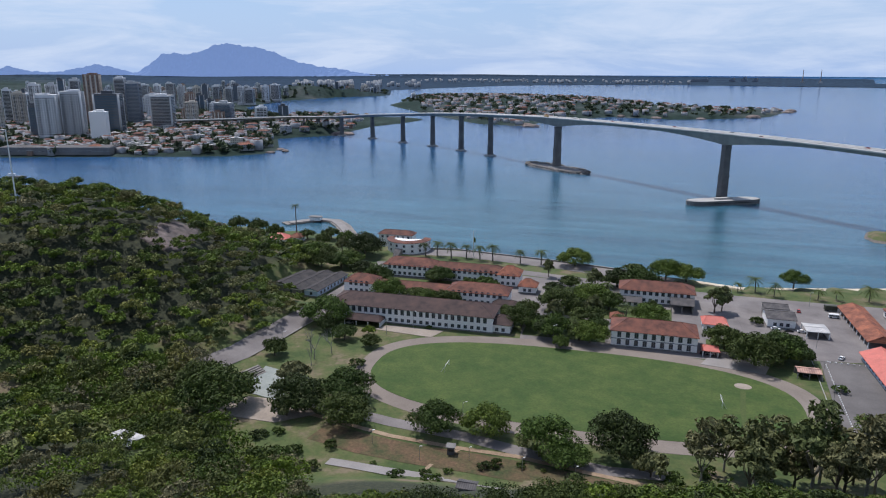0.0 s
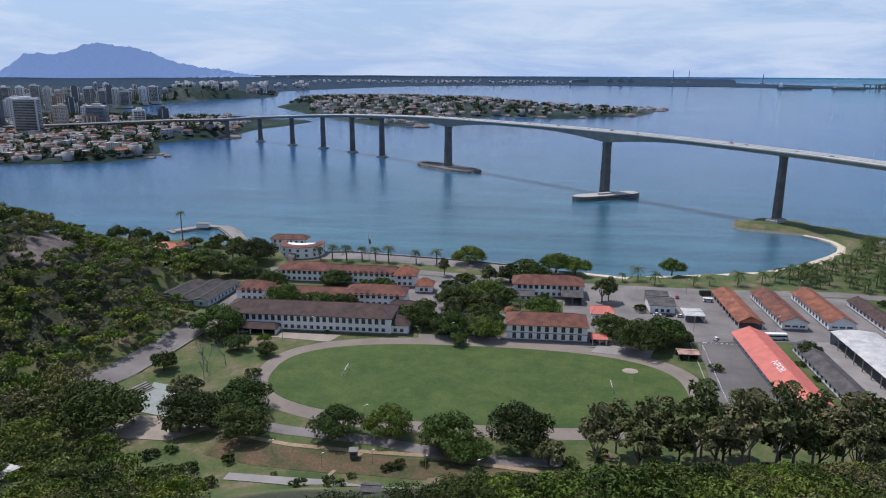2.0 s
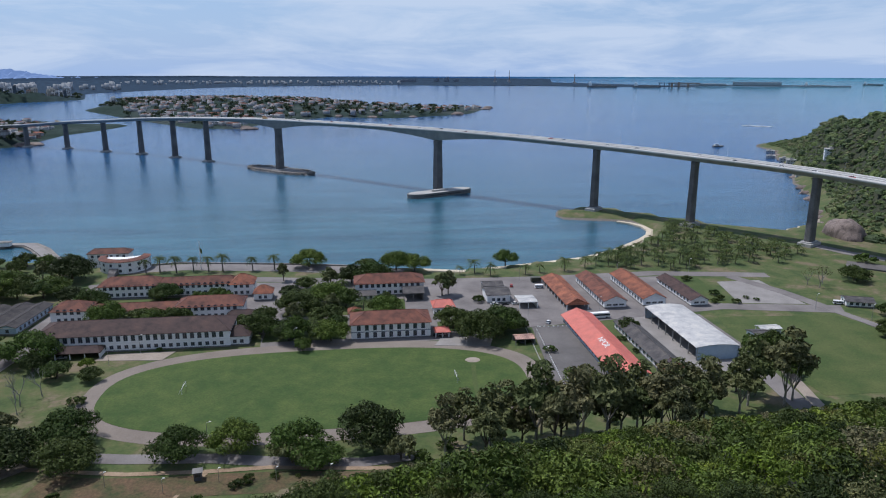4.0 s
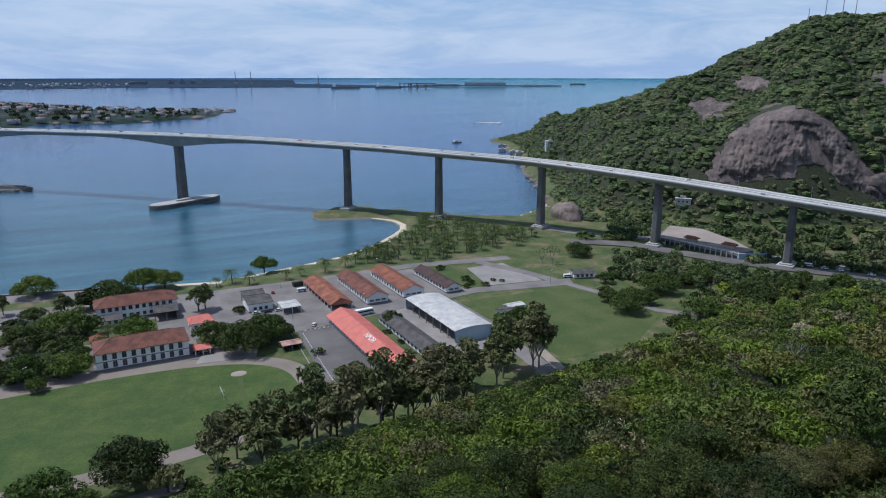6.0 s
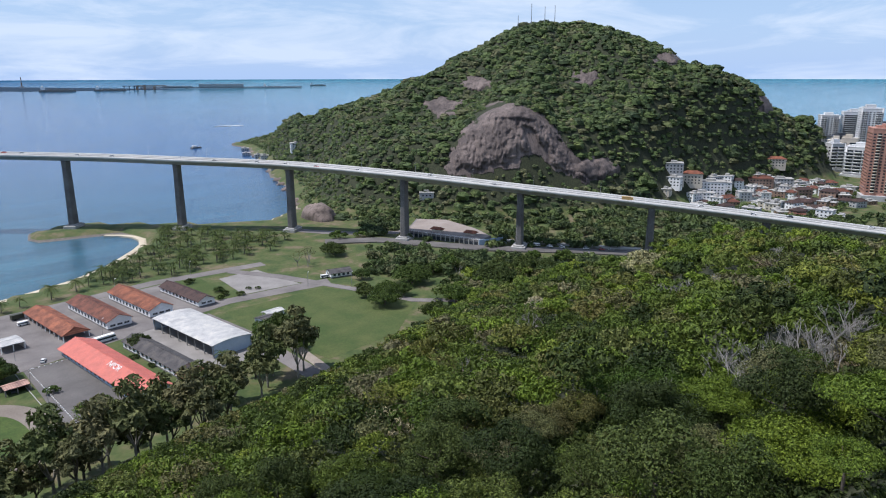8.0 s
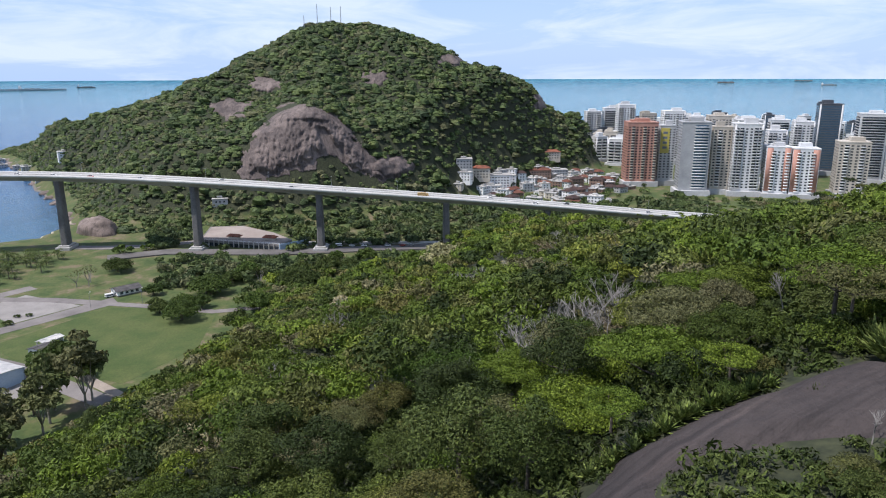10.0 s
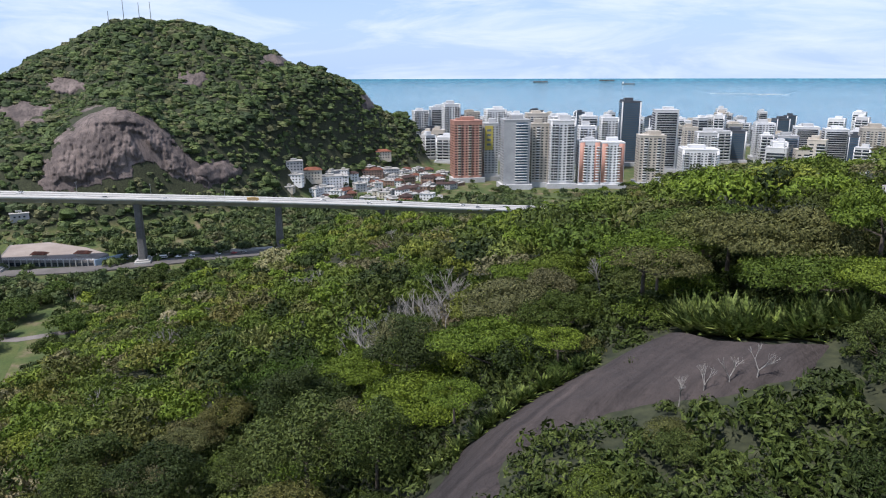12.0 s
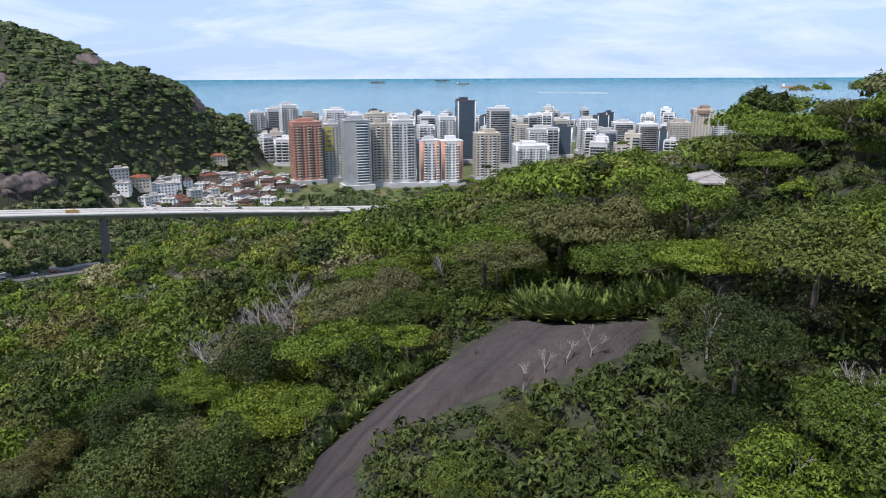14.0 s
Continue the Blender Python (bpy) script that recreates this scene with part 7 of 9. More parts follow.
def tower(x, y, w, d, h, rot, style, z=4.0, group="", far=False):
    """An apartment or office tower: walls, window grid or bands, balconies, roof house. -y is its front."""
    wall, glass, accent = (M[k] for k in STYLES[style])
    k = 1.0
    if math.hypot(x, y) > 1900:
        gx, gy, gz = gathered(np.array(x, float), np.array(y, float), np.array(z, float))
        k = float(math.hypot(gx, gy) / math.hypot(x, y))
        x, y, z = float(gx), float(gy), float(gz)
    root = thing("apartment_tower" if style not in ("darkglass", "blueglass") else "office_tower", x, y, z, rot, TOWER_WORDS[style], "building", group)
    root.scale = (k, k, k)
    rng = random.Random(int(x * 7 + y * 13 + h))
    pod = min(8.0, h * 0.12)
    bm = bmesh.new()
    box(bm, -w / 2, -d / 2, -3, w / 2, d / 2, h)
    box(bm, -w / 2 - 0.25, -d / 2 - 0.25, h, w / 2 + 0.25, d / 2 + 0.25, h + 1.1)
    part("wall", bm, wall, root)
    bm = bmesh.new()
    bx = w * rng.uniform(-0.15, 0.15)
    box(bm, bx - w * 0.22, -d * 0.25, h + 1.0, bx + w * 0.22, d * 0.25, h + rng.uniform(4, 6.5))
    if rng.random() < 0.6:
        box(bm, bx - w * 0.4, -d * 0.15, h + 1.0, bx - w * 0.26, d * 0.15, h + 3.2)
    part("roof_house", bm, wall if style != "crown" else accent, root)
    if style == "crown":
        bm = bmesh.new()
        prism(bm, [(w * 0.62 * math.cos(a), d * 0.62 * math.sin(a)) for a in np.linspace(0, 6.283, 17)[:-1]], h - 6, h - 1.0)
        part("crown_ring", bm, accent, root, "brown rounded top storey")
    if style == "plainwhite":
        return root
    fl = 3.05 if not far else 4.2
    nf = max(3, int((h - pod - 1) / fl))
    panes, slabs, rails, trims = [], [], [], []
    faces = [("f", w, d), ("b", w, d), ("l", d, w), ("r", d, w)]
    def put(lst, side, u, zc, hu, hz, out, thick):
        if side == "f":
            lst.append((u, -d / 2 - out, zc, hu, thick, hz))
        elif side == "b":
            lst.append((u, d / 2 + out, zc, hu, thick, hz))
        elif side == "l":
            lst.append((-w / 2 - out, u, zc, thick, hu, hz))
        else:
            lst.append((w / 2 + out, u, zc, thick, hu, hz))
    for side, along, _ in faces:
        if side == "b":
            continue
        for i in range(nf):
            zc = pod + fl * (i + 0.55)
            if style in ("bands", "darkglass", "blueglass") or (style == "glass" and side == "f"):
                hu = along / 2 * (0.86 if style != "glass" else 0.45)
                put(panes, side, 0 if style != "glass" else along * 0.18, zc, hu, fl * 0.30, 0.06, 0.08)
                if style != "darkglass":
                    put(slabs, side, 0 if style != "glass" else along * 0.18, zc - fl * 0.42, hu + 0.4, 0.42, 0.55, 0.6)
            else:
                n = max(2, int(along / (4.2 if not far else 8.0)))
                for j in range(n):
                    u = (j - (n - 1) / 2) * along / n
                    balcony = side == "f" and style in ("brick", "white", "cream", "redwhite") and (j % 3 == 1 or (style == "white" and j in (0, n - 1)))
                    put(panes, side, u, zc, along / n * (0.42 if balcony else 0.24), fl * (0.32 if balcony else 0.22), 0.05, 0.07)
                    if balcony:
                        put(slabs, side, u, zc - fl * 0.36, along / n * 0.47, 0.5, 0.7, 0.75)
        if style in ("redwhite", "brown") and side in "fr":
            for u in (-along * 0.36, along * 0.36) if style == "redwhite" else (-along * 0.3, 0, along * 0.3):
                put(trims, side, u, pod + (h - pod) / 2, along * (0.12 if style == "redwhite" else 0.05), (h - pod) / 2 - 0.5, 0.12, 0.2)
        if style in ("white", "darkglass", "blueglass") and side in "fr":
            for s in (-1, 1):
                put(trims, side, s * along * 0.47, h / 2 + 1, along * 0.035, h / 2 - 1, 0.2, 0.3)
    plates_part("glazing", panes, glass, root)
    boxes_part("balcony", slabs, accent if style != "redwhite" else M["white_wall"], root)
    boxes_part("facade_trim", trims, accent, root)
    if style == "sign":
        bm = bmesh.new()
        box(bm, -w * 0.46, -d / 2 - 0.5, h * 0.55, w * 0.1, -d / 2 - 0.2, h - 2)
        ban = part("banner", bm, M["yellow"], root, "tall yellow advertising banner")
        for i in range(4):
            zz = h - 6 - i * (h * 0.45 - 8) / 4
            bm = bmesh.new()
            box(bm, -w * 0.32, -d / 2 - 0.62, zz - 2.6, -w * 0.04, -d / 2 - 0.5, zz)
            part("banner_mark", bm, M["trim"], ban)
    bm = bmesh.new()
    box(bm, -w / 2 - 3, -d / 2 - 4, -2, w / 2 + 3, d / 2 + 2, pod * 0.7)
    part("podium", bm, M["far_white"], root)
    return root


tower(831, 127, 33.9, 27.1, 72.4, -69, "brick")
tower(844, 99, 17.8, 14.2, 68.3, -71, "sign")
tower(787, 64, 29.6, 23.7, 76.7, -73, "glass")
tower(804, 38, 19.0, 15.2, 71.3, -75, "cream")
tower(804, 13, 28.1, 22.5, 75.2, -77, "white")
tower(807, -18, 23.5, 18.8, 52.3, -79, "redwhite")
tower(813, -44, 26.1, 20.9, 51.0, -81, "redwhite")
tower(835, -89, 29.4, 23.5, 57.4, -84, "cream")
tower(953, -117, 29.1, 23.3, 80.6, -85, "bands")
tower(1016, -76, 26.5, 21.2, 88.9, -82, "darkglass")
tower(966, -46, 23.0, 18.4, 68.9, -81, "white")
tower(906, -18, 20.8, 16.7, 74.0, -79, "bands")
tower(866, -16, 19.9, 15.9, 64.7, -79, "white")
tower(883, -150, 42.1, 33.7, 38.0, -88, "white")
tower(994, -177, 27.3, 21.8, 49.1, -88, "white")
tower(1084, -169, 19.9, 16.0, 49.1, -87, "cream")
tower(1198, 266, 26.4, 21.1, 64.7, -66, "white")
tower(1223, 242, 23.5, 18.8, 69.9, -67, "bands")
tower(1150, 203, 27.3, 21.9, 78.5, -68, "white")
tower(1095, 159, 22.1, 17.7, 68.6, -70, "cream")
tower(1053, 118, 30.1, 24.1, 74.9, -72, "white")
tower(1022, 83, 18.6, 14.9, 69.6, -73, "bands")
tower(1048, 56, 30.2, 24.2, 69.8, -75, "cream")
tower(1011, 16, 33.8, 27.1, 66.9, -77, "white")
tower(1087, -231, 31.4, 25.1, 45.2, -90, "darkglass")
tower(1125, -281, 27.3, 21.8, 53.5, -92, "white")
tower(1020, -286, 26.1, 20.9, 43.7, -94, "blueglass")
tower(1141, -345, 32.5, 26.0, 47.6, -95, "bands")
tower(1053, -357, 29.7, 23.8, 50.8, -97, "bands")
tower(1019, -393, 31.4, 25.2, 55.2, -99, "cream")
tower(1071, -447, 28.1, 22.5, 71.8, -101, "crown")
tower(1098, -493, 34.9, 27.9, 58.9, -102, "white")
tower(991, -359, 11.8, 9.4, 46.5, -98, "darkglass")
# --- across the bay
tower(-1073, 1058, 16.3, 13.0, 59.6, 31, "darkglass")
tower(-1033, 1051, 34.9, 27.9, 79.0, 30, "white")
tower(-1011, 1087, 36.2, 28.9, 84.4, 29, "white")
tower(-1168, 1321, 32.3, 25.9, 113.0, 27, "brown")
tower(-1001, 1169, 47.5, 38.0, 78.1, 27, "darkglass")
tower(-945, 1075, 28.1, 22.4, 49.1, 27, "plainwhite")
tower(-1155, 1393, 24.0, 19.2, 105.1, 26, "bands")
tower(-1111, 1380, 29.4, 23.5, 95.5, 25, "blueglass")
tower(-971, 1293, 43.4, 34.7, 71.3, 23, "bands")
tower(-1012, 1452, 26.3, 21.1, 50.1, 22, "cream")
tower(-949, 1489, 40.3, 32.2, 48.3, 19, "blueglass")
tower(-1381, 1456, 15.4, 12.4, 100.3, 29, "darkglass")
tower(-1394, 1515, 22.3, 17.8, 99.6, 29, "bands")
tower(-1425, 1417, 24.1, 19.3, 88.2, 31, "white")
tower(-1434, 1477, 22.8, 18.3, 87.1, 30, "white")
tower(-1428, 1338, 17.3, 13.8, 77.7, 33, "bands")
tower(-1568, 1406, 14.7, 11.8, 89.8, 34, "darkglass")
tower(-1013, 900, 13.0, 10.4, 70.2, 34, "white")
tower(-1088, 1569, 22.0, 17.6, 36.8, 21, "brown")
tower(-953, 1475, 28.0, 22.4, 27.9, 20, "brown")
tower(-1455, 1919, 19.0, 15.2, 77.7, 23, "white")
tower(-1398, 1961, 19.4, 15.5, 74.0, 21, "white")
tower(-1379, 1322, 25.7, 20.5, 69.7, 32, "cream")
tower(-1334, 1220, 19.7, 15.7, 64.7, 34, "cream")
tower(-1422, 1818, 20.9, 16.8, 79.8, 24, "bands")
tower(-1484, 2025, 26.7, 21.3, 79.2, 22, "bands")
tower(-1420, 2188, 21.7, 17.3, 69.4, 19, "bands")
tower(-1383, 2212, 21.9, 17.5, 63.5, 18, "bands")
tower(-1401, 2317, 19.1, 15.3, 65.1, 17, "white")
tower(-1376, 2337, 30.8, 24.6, 54.9, 16, "bands")
tower(-1424, 2538, 25.1, 20.0, 62.7, 15, "white")
tower(-1439, 2649, 37.0, 29.6, 65.0, 15, "bands")
tower(-1505, 2252, 22.3, 17.8, 71.3, 20, "darkglass")

def filler_blocks():
    """The mass of ordinary blocks behind the front row of the seaside town and across the bay."""
    rng = random.Random(5)
    for i in range(110):
        az, r = radians(rng.uniform(77, 114)), rng.uniform(980, 1680)
        h = rng.uniform(24, 46) + (rng.random() < 0.2) * 12
        tower(r * math.sin(az), r * math.cos(az), rng.uniform(16, 30), rng.uniform(14, 22), h, -math.degrees(az) + rng.choice((12, -8, 30)), rng.choice(("white", "white", "cream", "bands", "bands", "darkglass", "white")), group="seaside town", far=True)
    for i in range(230):
        az, r = radians(rng.uniform(-49, -17)), rng.uniform(1850, 4300)
        if far_sd(np.array([r * math.sin(az)]), np.array([r * math.cos(az)]))[0] < 60:
            continue
        h = rng.uniform(18, 48) + (rng.random() < 0.15) * 22
        tower(r * math.sin(az), r * math.cos(az), rng.uniform(14, 30), rng.uniform(14, 22), h, -math.degrees(az) + rng.choice((-14, 10, 32)), rng.choice(("white", "white", "bands", "white", "darkglass", "brown", "cream")), group="city across the bay", far=True)
    # the white specks of the outermost towns
    rows = []
    for n, a0, a1, r0, r1, w0, w1, h0, h1 in ((60, -27.5, -17, 5200, 6100, 8, 15, 24, 50), (150, -17, 4, 7300, 8800, 5, 13, 12, 34)):
        for i in range(n):
            az, r = radians(rng.uniform(a0, a1)), rng.uniform(r0, r1)
            gx, gy, gz = (float(v) for v in gathered(np.array(r * math.sin(az)), np.array(r * math.cos(az)), np.array(4.0)))
            k = math.hypot(gx, gy) / r
            h = rng.uniform(h0, h1) * k / 2
            rows.append((gx, gy, gz + h, rng.uniform(w0, w1) * k, 9 * k, h))
    a = np.array(rows)
    v, f = box_arrays(a[:, :3], a[:, 3:])
    tagged(piece("far_blocks", fast_mesh("far_blocks", v, f, M["far_white"])), "pale blocks of flats along the far shore", "buildings", "", "stuff")


def house(x, y, z, w, d, h, rot, roof, wall, group, k=1.0):
    root = thing("house", x, y, z, rot, {"tile": "small pale house with red tiled roof", "tile_orange": "small pale house with orange tiled roof", "concrete": "flat-roofed pale town house",
                                           "sheet_white": "house with pale sheet roof", "tile_dark": "house with dark tiled roof"}[roof], "house", group)
    root.scale = (k, k, k)
    bm = bmesh.new()
    box(bm, -w / 2, -d / 2, -4, w / 2, d / 2, h)
    part("wall", bm, M[wall], root)
    if roof in ("concrete", "sheet_white"):
        bm = bmesh.new()
        box(bm, -w / 2 - 0.4, -d / 2 - 0.4, h, w / 2 + 0.4, d / 2 + 0.4, h + 0.5)
        box(bm, -w * 0.2, -d * 0.2, h + 0.5, w * 0.15, d * 0.15, h + 2.4)
        part("roof", bm, M[roof], root)
    else:
        ob = part("roof", roof_mesh(w, d, 2.2, d * 0.4), M[roof], root)
        ob.matrix_basis = pose(0, 0, h)
    wins = []
    for i in range(max(1, int(h / 3))):
        for side in (-1, 1):
            for j in range(max(2, int(w / 3.4))):
                u = (j - (max(2, int(w / 3.4)) - 1) / 2) * 3.3
                wins.append((u, side * (d / 2 + 0.03), 1.6 + 3 * i, 0.7, 0.06, 0.65))
            for j in range(max(1, int(d / 4))):
                wins.append((side * (w / 2 + 0.03), (j - (max(1, int(d / 4)) - 1) / 2) * 3.4, 1.6 + 3 * i, 0.06, 0.7, 0.65))
    plates_part("glazing", wins, M["glass"], root)
    return root


def villages():
    rng = random.Random(9)
    kinds = ["tile", "tile_orange", "concrete", "concrete", "tile_dark", "sheet_white", "tile"]
    # at the foot of the high hill: the flats, then houses climbing among trees
    for x, y, w, d, h, roof, wall in ((672, 282, 17, 13, 10, "concrete", "grey_wall"), (694, 272, 20, 14, 11, "tile_orange", "cream_wall"), (712, 258, 26, 16, 16, "concrete", "white_wall"), (690, 258, 22, 12, 9, "concrete", "white_wall"),
                                      (738, 255, 16, 12, 9, "concrete", "white_wall"), (795, 236, 26, 14, 10, "tile", "brown_wall"), (822, 222, 24, 14, 12, "concrete", "far_white"), (845, 236, 20, 12, 9, "tile_orange", "cream_wall")):
        house(x, y, ground_z(x, y), w, d, h, -62, roof, wall, "hill foot houses")
    for i in range(150):
        az, r = radians(rng.uniform(66.4, 81)), rng.uniform(690, 930)
        x, y = r * math.sin(az), r * math.cos(az)
        g = ground_z(x, y)
        if not village(np.array([x]), np.array([y]))[0] or (radians(79.4) < az and r < 760):
            continue
        house(x, y, g, rng.uniform(9, 16), rng.uniform(8, 12), rng.choice((3.4, 6.4, 6.4, 9.2)), -math.degrees(az) + rng.choice((-15, 20, 50)), rng.choice(("concrete", "concrete", "concrete", "sheet_white", "tile_dark", "tile_dark", "tile")), rng.choice(("far_white", "cream_wall", "white_wall", "white_wall", "brown_wall")), "hill foot houses")
    house(548, 734, 36, 16, 12, 9, -30, "concrete", "white_wall", "cape houses")
    for x, y in ((585, 860), (615, 905), (640, 960), (560, 800), (650, 1010), (690, 1075)):
        house(x, y, ground_z(x, y), 13, 10, 6, -30, "concrete", "far_white", "cape houses")
    house(459, 423, 22, 13, 9, 4, -50, "sheet_white", "far_white", "cape houses")
    # the low town across the bay and the wooded island of villas
    def far_house(az, r, group, hs, z0=2.5):
        x, y = r * math.sin(radians(az)), r * math.cos(radians(az))
        if far_sd(np.array([x]), np.array([y]))[0] < 18:
            return
        zz = z0 + float(far_rise(np.array([x]), np.array([y]))[0])
        gx, gy, gz = (float(v) for v in gathered(np.array(x), np.array(y), np.array(zz)))
        house(gx, gy, gz, rng.uniform(14, 26), rng.uniform(11, 18), rng.choice(hs), -az + rng.choice((-20, 15, 40)), rng.choice(kinds), rng.choice(("far_white", "cream_wall", "far_white", "brown_wall")), group, math.hypot(gx, gy) / math.hypot(x, y))
    for i in range(130):
        far_house(rng.uniform(-48, -22), rng.uniform(1080, 1800), "bayside town", (4, 6, 6, 9, 12))
    for i in range(110):
        far_house(rng.uniform(-17, 12), rng.uniform(1750, 3500), "villa island", (5, 7, 7, 9))


def far_roofs():
    """The crowd of small houses of the far shores, walls and hipped roofs, as two joined meshes."""
    rng = np.random.RandomState(23)
    walls, tops = [], []
    for az0, az1, r0, r1, n in ((-49, -22, 1000, 2100, 650), (-17, 12, 1700, 3600, 700)):
        az, r = np.radians(rng.uniform(az0, az1, n)), rng.uniform(r0, r1, n)
        x, y = r * np.sin(az), r * np.cos(az)
        ok = far_sd(x, y) > 14
        x, y = x[ok], y[ok]
        z = 2.5 + far_rise(x, y)
        gx, gy, gz = gathered(x, y, z)
        k = np.hypot(gx, gy) / np.hypot(x, y)
        for i in range(len(gx)):
            w, d, h = rng.uniform(5, 11) * k[i], rng.uniform(4, 8) * k[i], rng.choice((3, 5, 6, 8)) * k[i]
            walls.append((gx[i], gy[i], gz[i] + h / 2, w, d, h))
            tops.append((gx[i], gy[i], gz[i] + h * 1.5, w + 0.4, d + 0.4, rng.uniform(1.2, 2.4) * k[i]))
    for name, rows, mat, words in (("far_house_walls", walls, "far_white", "pale walls of the crowd of far houses"), ("far_house_roofs", tops, "tile", "red tiled roofs of the crowd of far houses")):
        a = np.array(rows)
        v, f = box_arrays(a[:, :3], a[:, 3:])
        if name.endswith("roofs"):       # draw the upper rim in to a ridge
            v = v.reshape(-1, 8, 3)
            c = a[:, None, :3]
            v[:, 4:, :2] = c[..., :2] + (v[:, 4:, :2] - c[..., :2]) * np.array([0.45, 0.08])
            v = v.reshape(-1, 3)
        tagged(piece(name, fast_mesh(name, v, f, M[mat])), words, "houses", "", "stuff")


# ---------------------------------------------------------------- the far shores
FAR_SHORES = [
    [(-2600, 500), (-1300, 700), (-917, 830), (-761, 885), (-602, 941), (-558, 1002), (-570, 1050), (-664, 1219), (-610, 1290), (-578, 1335), (-592, 1417), (-597, 1547), (-561, 1672), (-545, 1807), (-587, 1870),
     (-755, 1885), (-899, 1891), (-1079, 1916), (-1147, 1940), (-1320, 2216), (-1443, 2710), (-1399, 3203), (-1246, 3514), (-1551, 4409), (-1354, 5235), (-1074, 6121), (-632, 6589), (256, 7014), (859, 6902), (1733, 6721),
     (2200, 6100), (2800, 6050), (3232, 6112), (3300, 6500), (2600, 9000), (4000, 14000), (-4000, 22000), (-20000, 16000), (-20000, 2000)],
    [(-905, 2538), (-593, 2023), (-374, 1713), (-235, 1664), (-240, 1757), (-181, 1928), (-67, 2090), (117, 2026), (274, 2127), (384, 2241), (480, 2520), (439, 2700), (260, 2560), (114, 2721), (-74, 3097), (-173, 3473), (-565, 3900), (-892, 3950), (-1048, 3500)],
]


def far_sd(x, y):
    return np.maximum(coast_distance(x, y, FAR_SHORES[0]), coast_distance(x, y, FAR_SHORES[1]))


def far_rise(x, y):
    """Low rises: the villa island, the wooded knoll by the inner bay, the green headland by the bridge."""
    def m(cx, cy, s, a):
        return a * np.exp(-((x - cx) ** 2 + (y - cy) ** 2) / s ** 2)
    return m(-330, 2500, 420, 22) + m(-620, 3000, 400, 18) + m(100, 2300, 260, 7) + m(-1560, 3150, 170, 55) + m(-1330, 3330, 130, 40) + m(-655, 1340, 78, 14) + m(-620, 1010, 50, 7)


def build_far_land():
    az = np.radians(np.arange(-58, 46, 0.28))
    rr = np.concatenate([np.arange(880, 2400, 22), 2400 * 1.022 ** np.arange(0, 101)])
    a, r = np.meshgrid(az, rr)
    x, y = r * np.sin(a), r * np.cos(a)
    sd = far_sd(x, y)
    z = np.where(sd > 0, np.minimum(sd * 0.12, 2.6), np.maximum(sd * 0.08, -4)) + far_rise(x, y) * smooth01(sd / 60)
    z = z + np.where(r > 4500, 22 * smooth01(sd / 2500) * (0.6 + 0.4 * wavy(x, y, 2500, 31)), 0)
    gx, gy, gz = gathered(x, y, z)
    n = len(az)
    i, j = np.meshgrid(np.arange(len(rr) - 1), np.arange(n - 1), indexing="ij")
    faces = np.stack([i * n + j, i * n + j + 1, (i + 1) * n + j + 1, (i + 1) * n + j], -1).reshape(-1, 4)
    keep = (sd[:-1, :-1] > -60).ravel()
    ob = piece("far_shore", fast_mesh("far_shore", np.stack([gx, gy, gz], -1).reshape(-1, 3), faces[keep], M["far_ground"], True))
    tagged(ob, "far low shore with town, beaches and woods across the bay", "shore", "", "structure")


def far_ground():
    m, nt, b = nodes_of("far_ground")
    g = nt.nodes.new("ShaderNodeNewGeometry")
    big, small = noise_tex(nt, 0.006, 5.0, 0.65), noise_tex(nt, 0.05, 4.0, 0.65)
    # town and woodland tones, blued a little for distance haze
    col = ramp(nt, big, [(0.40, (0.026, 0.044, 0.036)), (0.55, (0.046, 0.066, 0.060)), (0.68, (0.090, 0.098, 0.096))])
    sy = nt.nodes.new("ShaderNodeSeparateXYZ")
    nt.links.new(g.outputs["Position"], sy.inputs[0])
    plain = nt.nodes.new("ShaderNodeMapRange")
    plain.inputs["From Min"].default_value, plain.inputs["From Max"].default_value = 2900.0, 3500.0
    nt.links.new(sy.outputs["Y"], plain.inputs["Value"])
    # blue mixed in farther out paints aerial haze into the ground colour
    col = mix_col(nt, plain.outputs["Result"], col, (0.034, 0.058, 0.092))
    tex = ramp(nt, small, [(0.35, (0.6, 0.6, 0.6)), (0.65, (1.1, 1.1, 1.1))])
    nt.links.new(mix_col(nt, 1.0, col, tex, "MULTIPLY"), b.inputs["Base Color"])
    b.inputs["Roughness"].default_value = 1.0
    b.inputs["Specular IOR Level"].default_value = 0.05
    return m


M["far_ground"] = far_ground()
build_far_land()
far_trees()
hall(-855, 886, 165, 42, 11, 1.2, "sheet_grey", wall="concrete_dark", turn=17, label="long low grey warehouse on the far quay", rows=[("wide", 5.0, 6.0, "f")], name="warehouse", hip=0, z=2.4)
hall(-700, 985, 44, 30, 6, 3.0, "sheet_grey", turn=12, label="wide grey-roofed hall among the waterfront houses", name="warehouse", hip=0, z=2.4)
filler_blocks()
villages()
far_roofs()


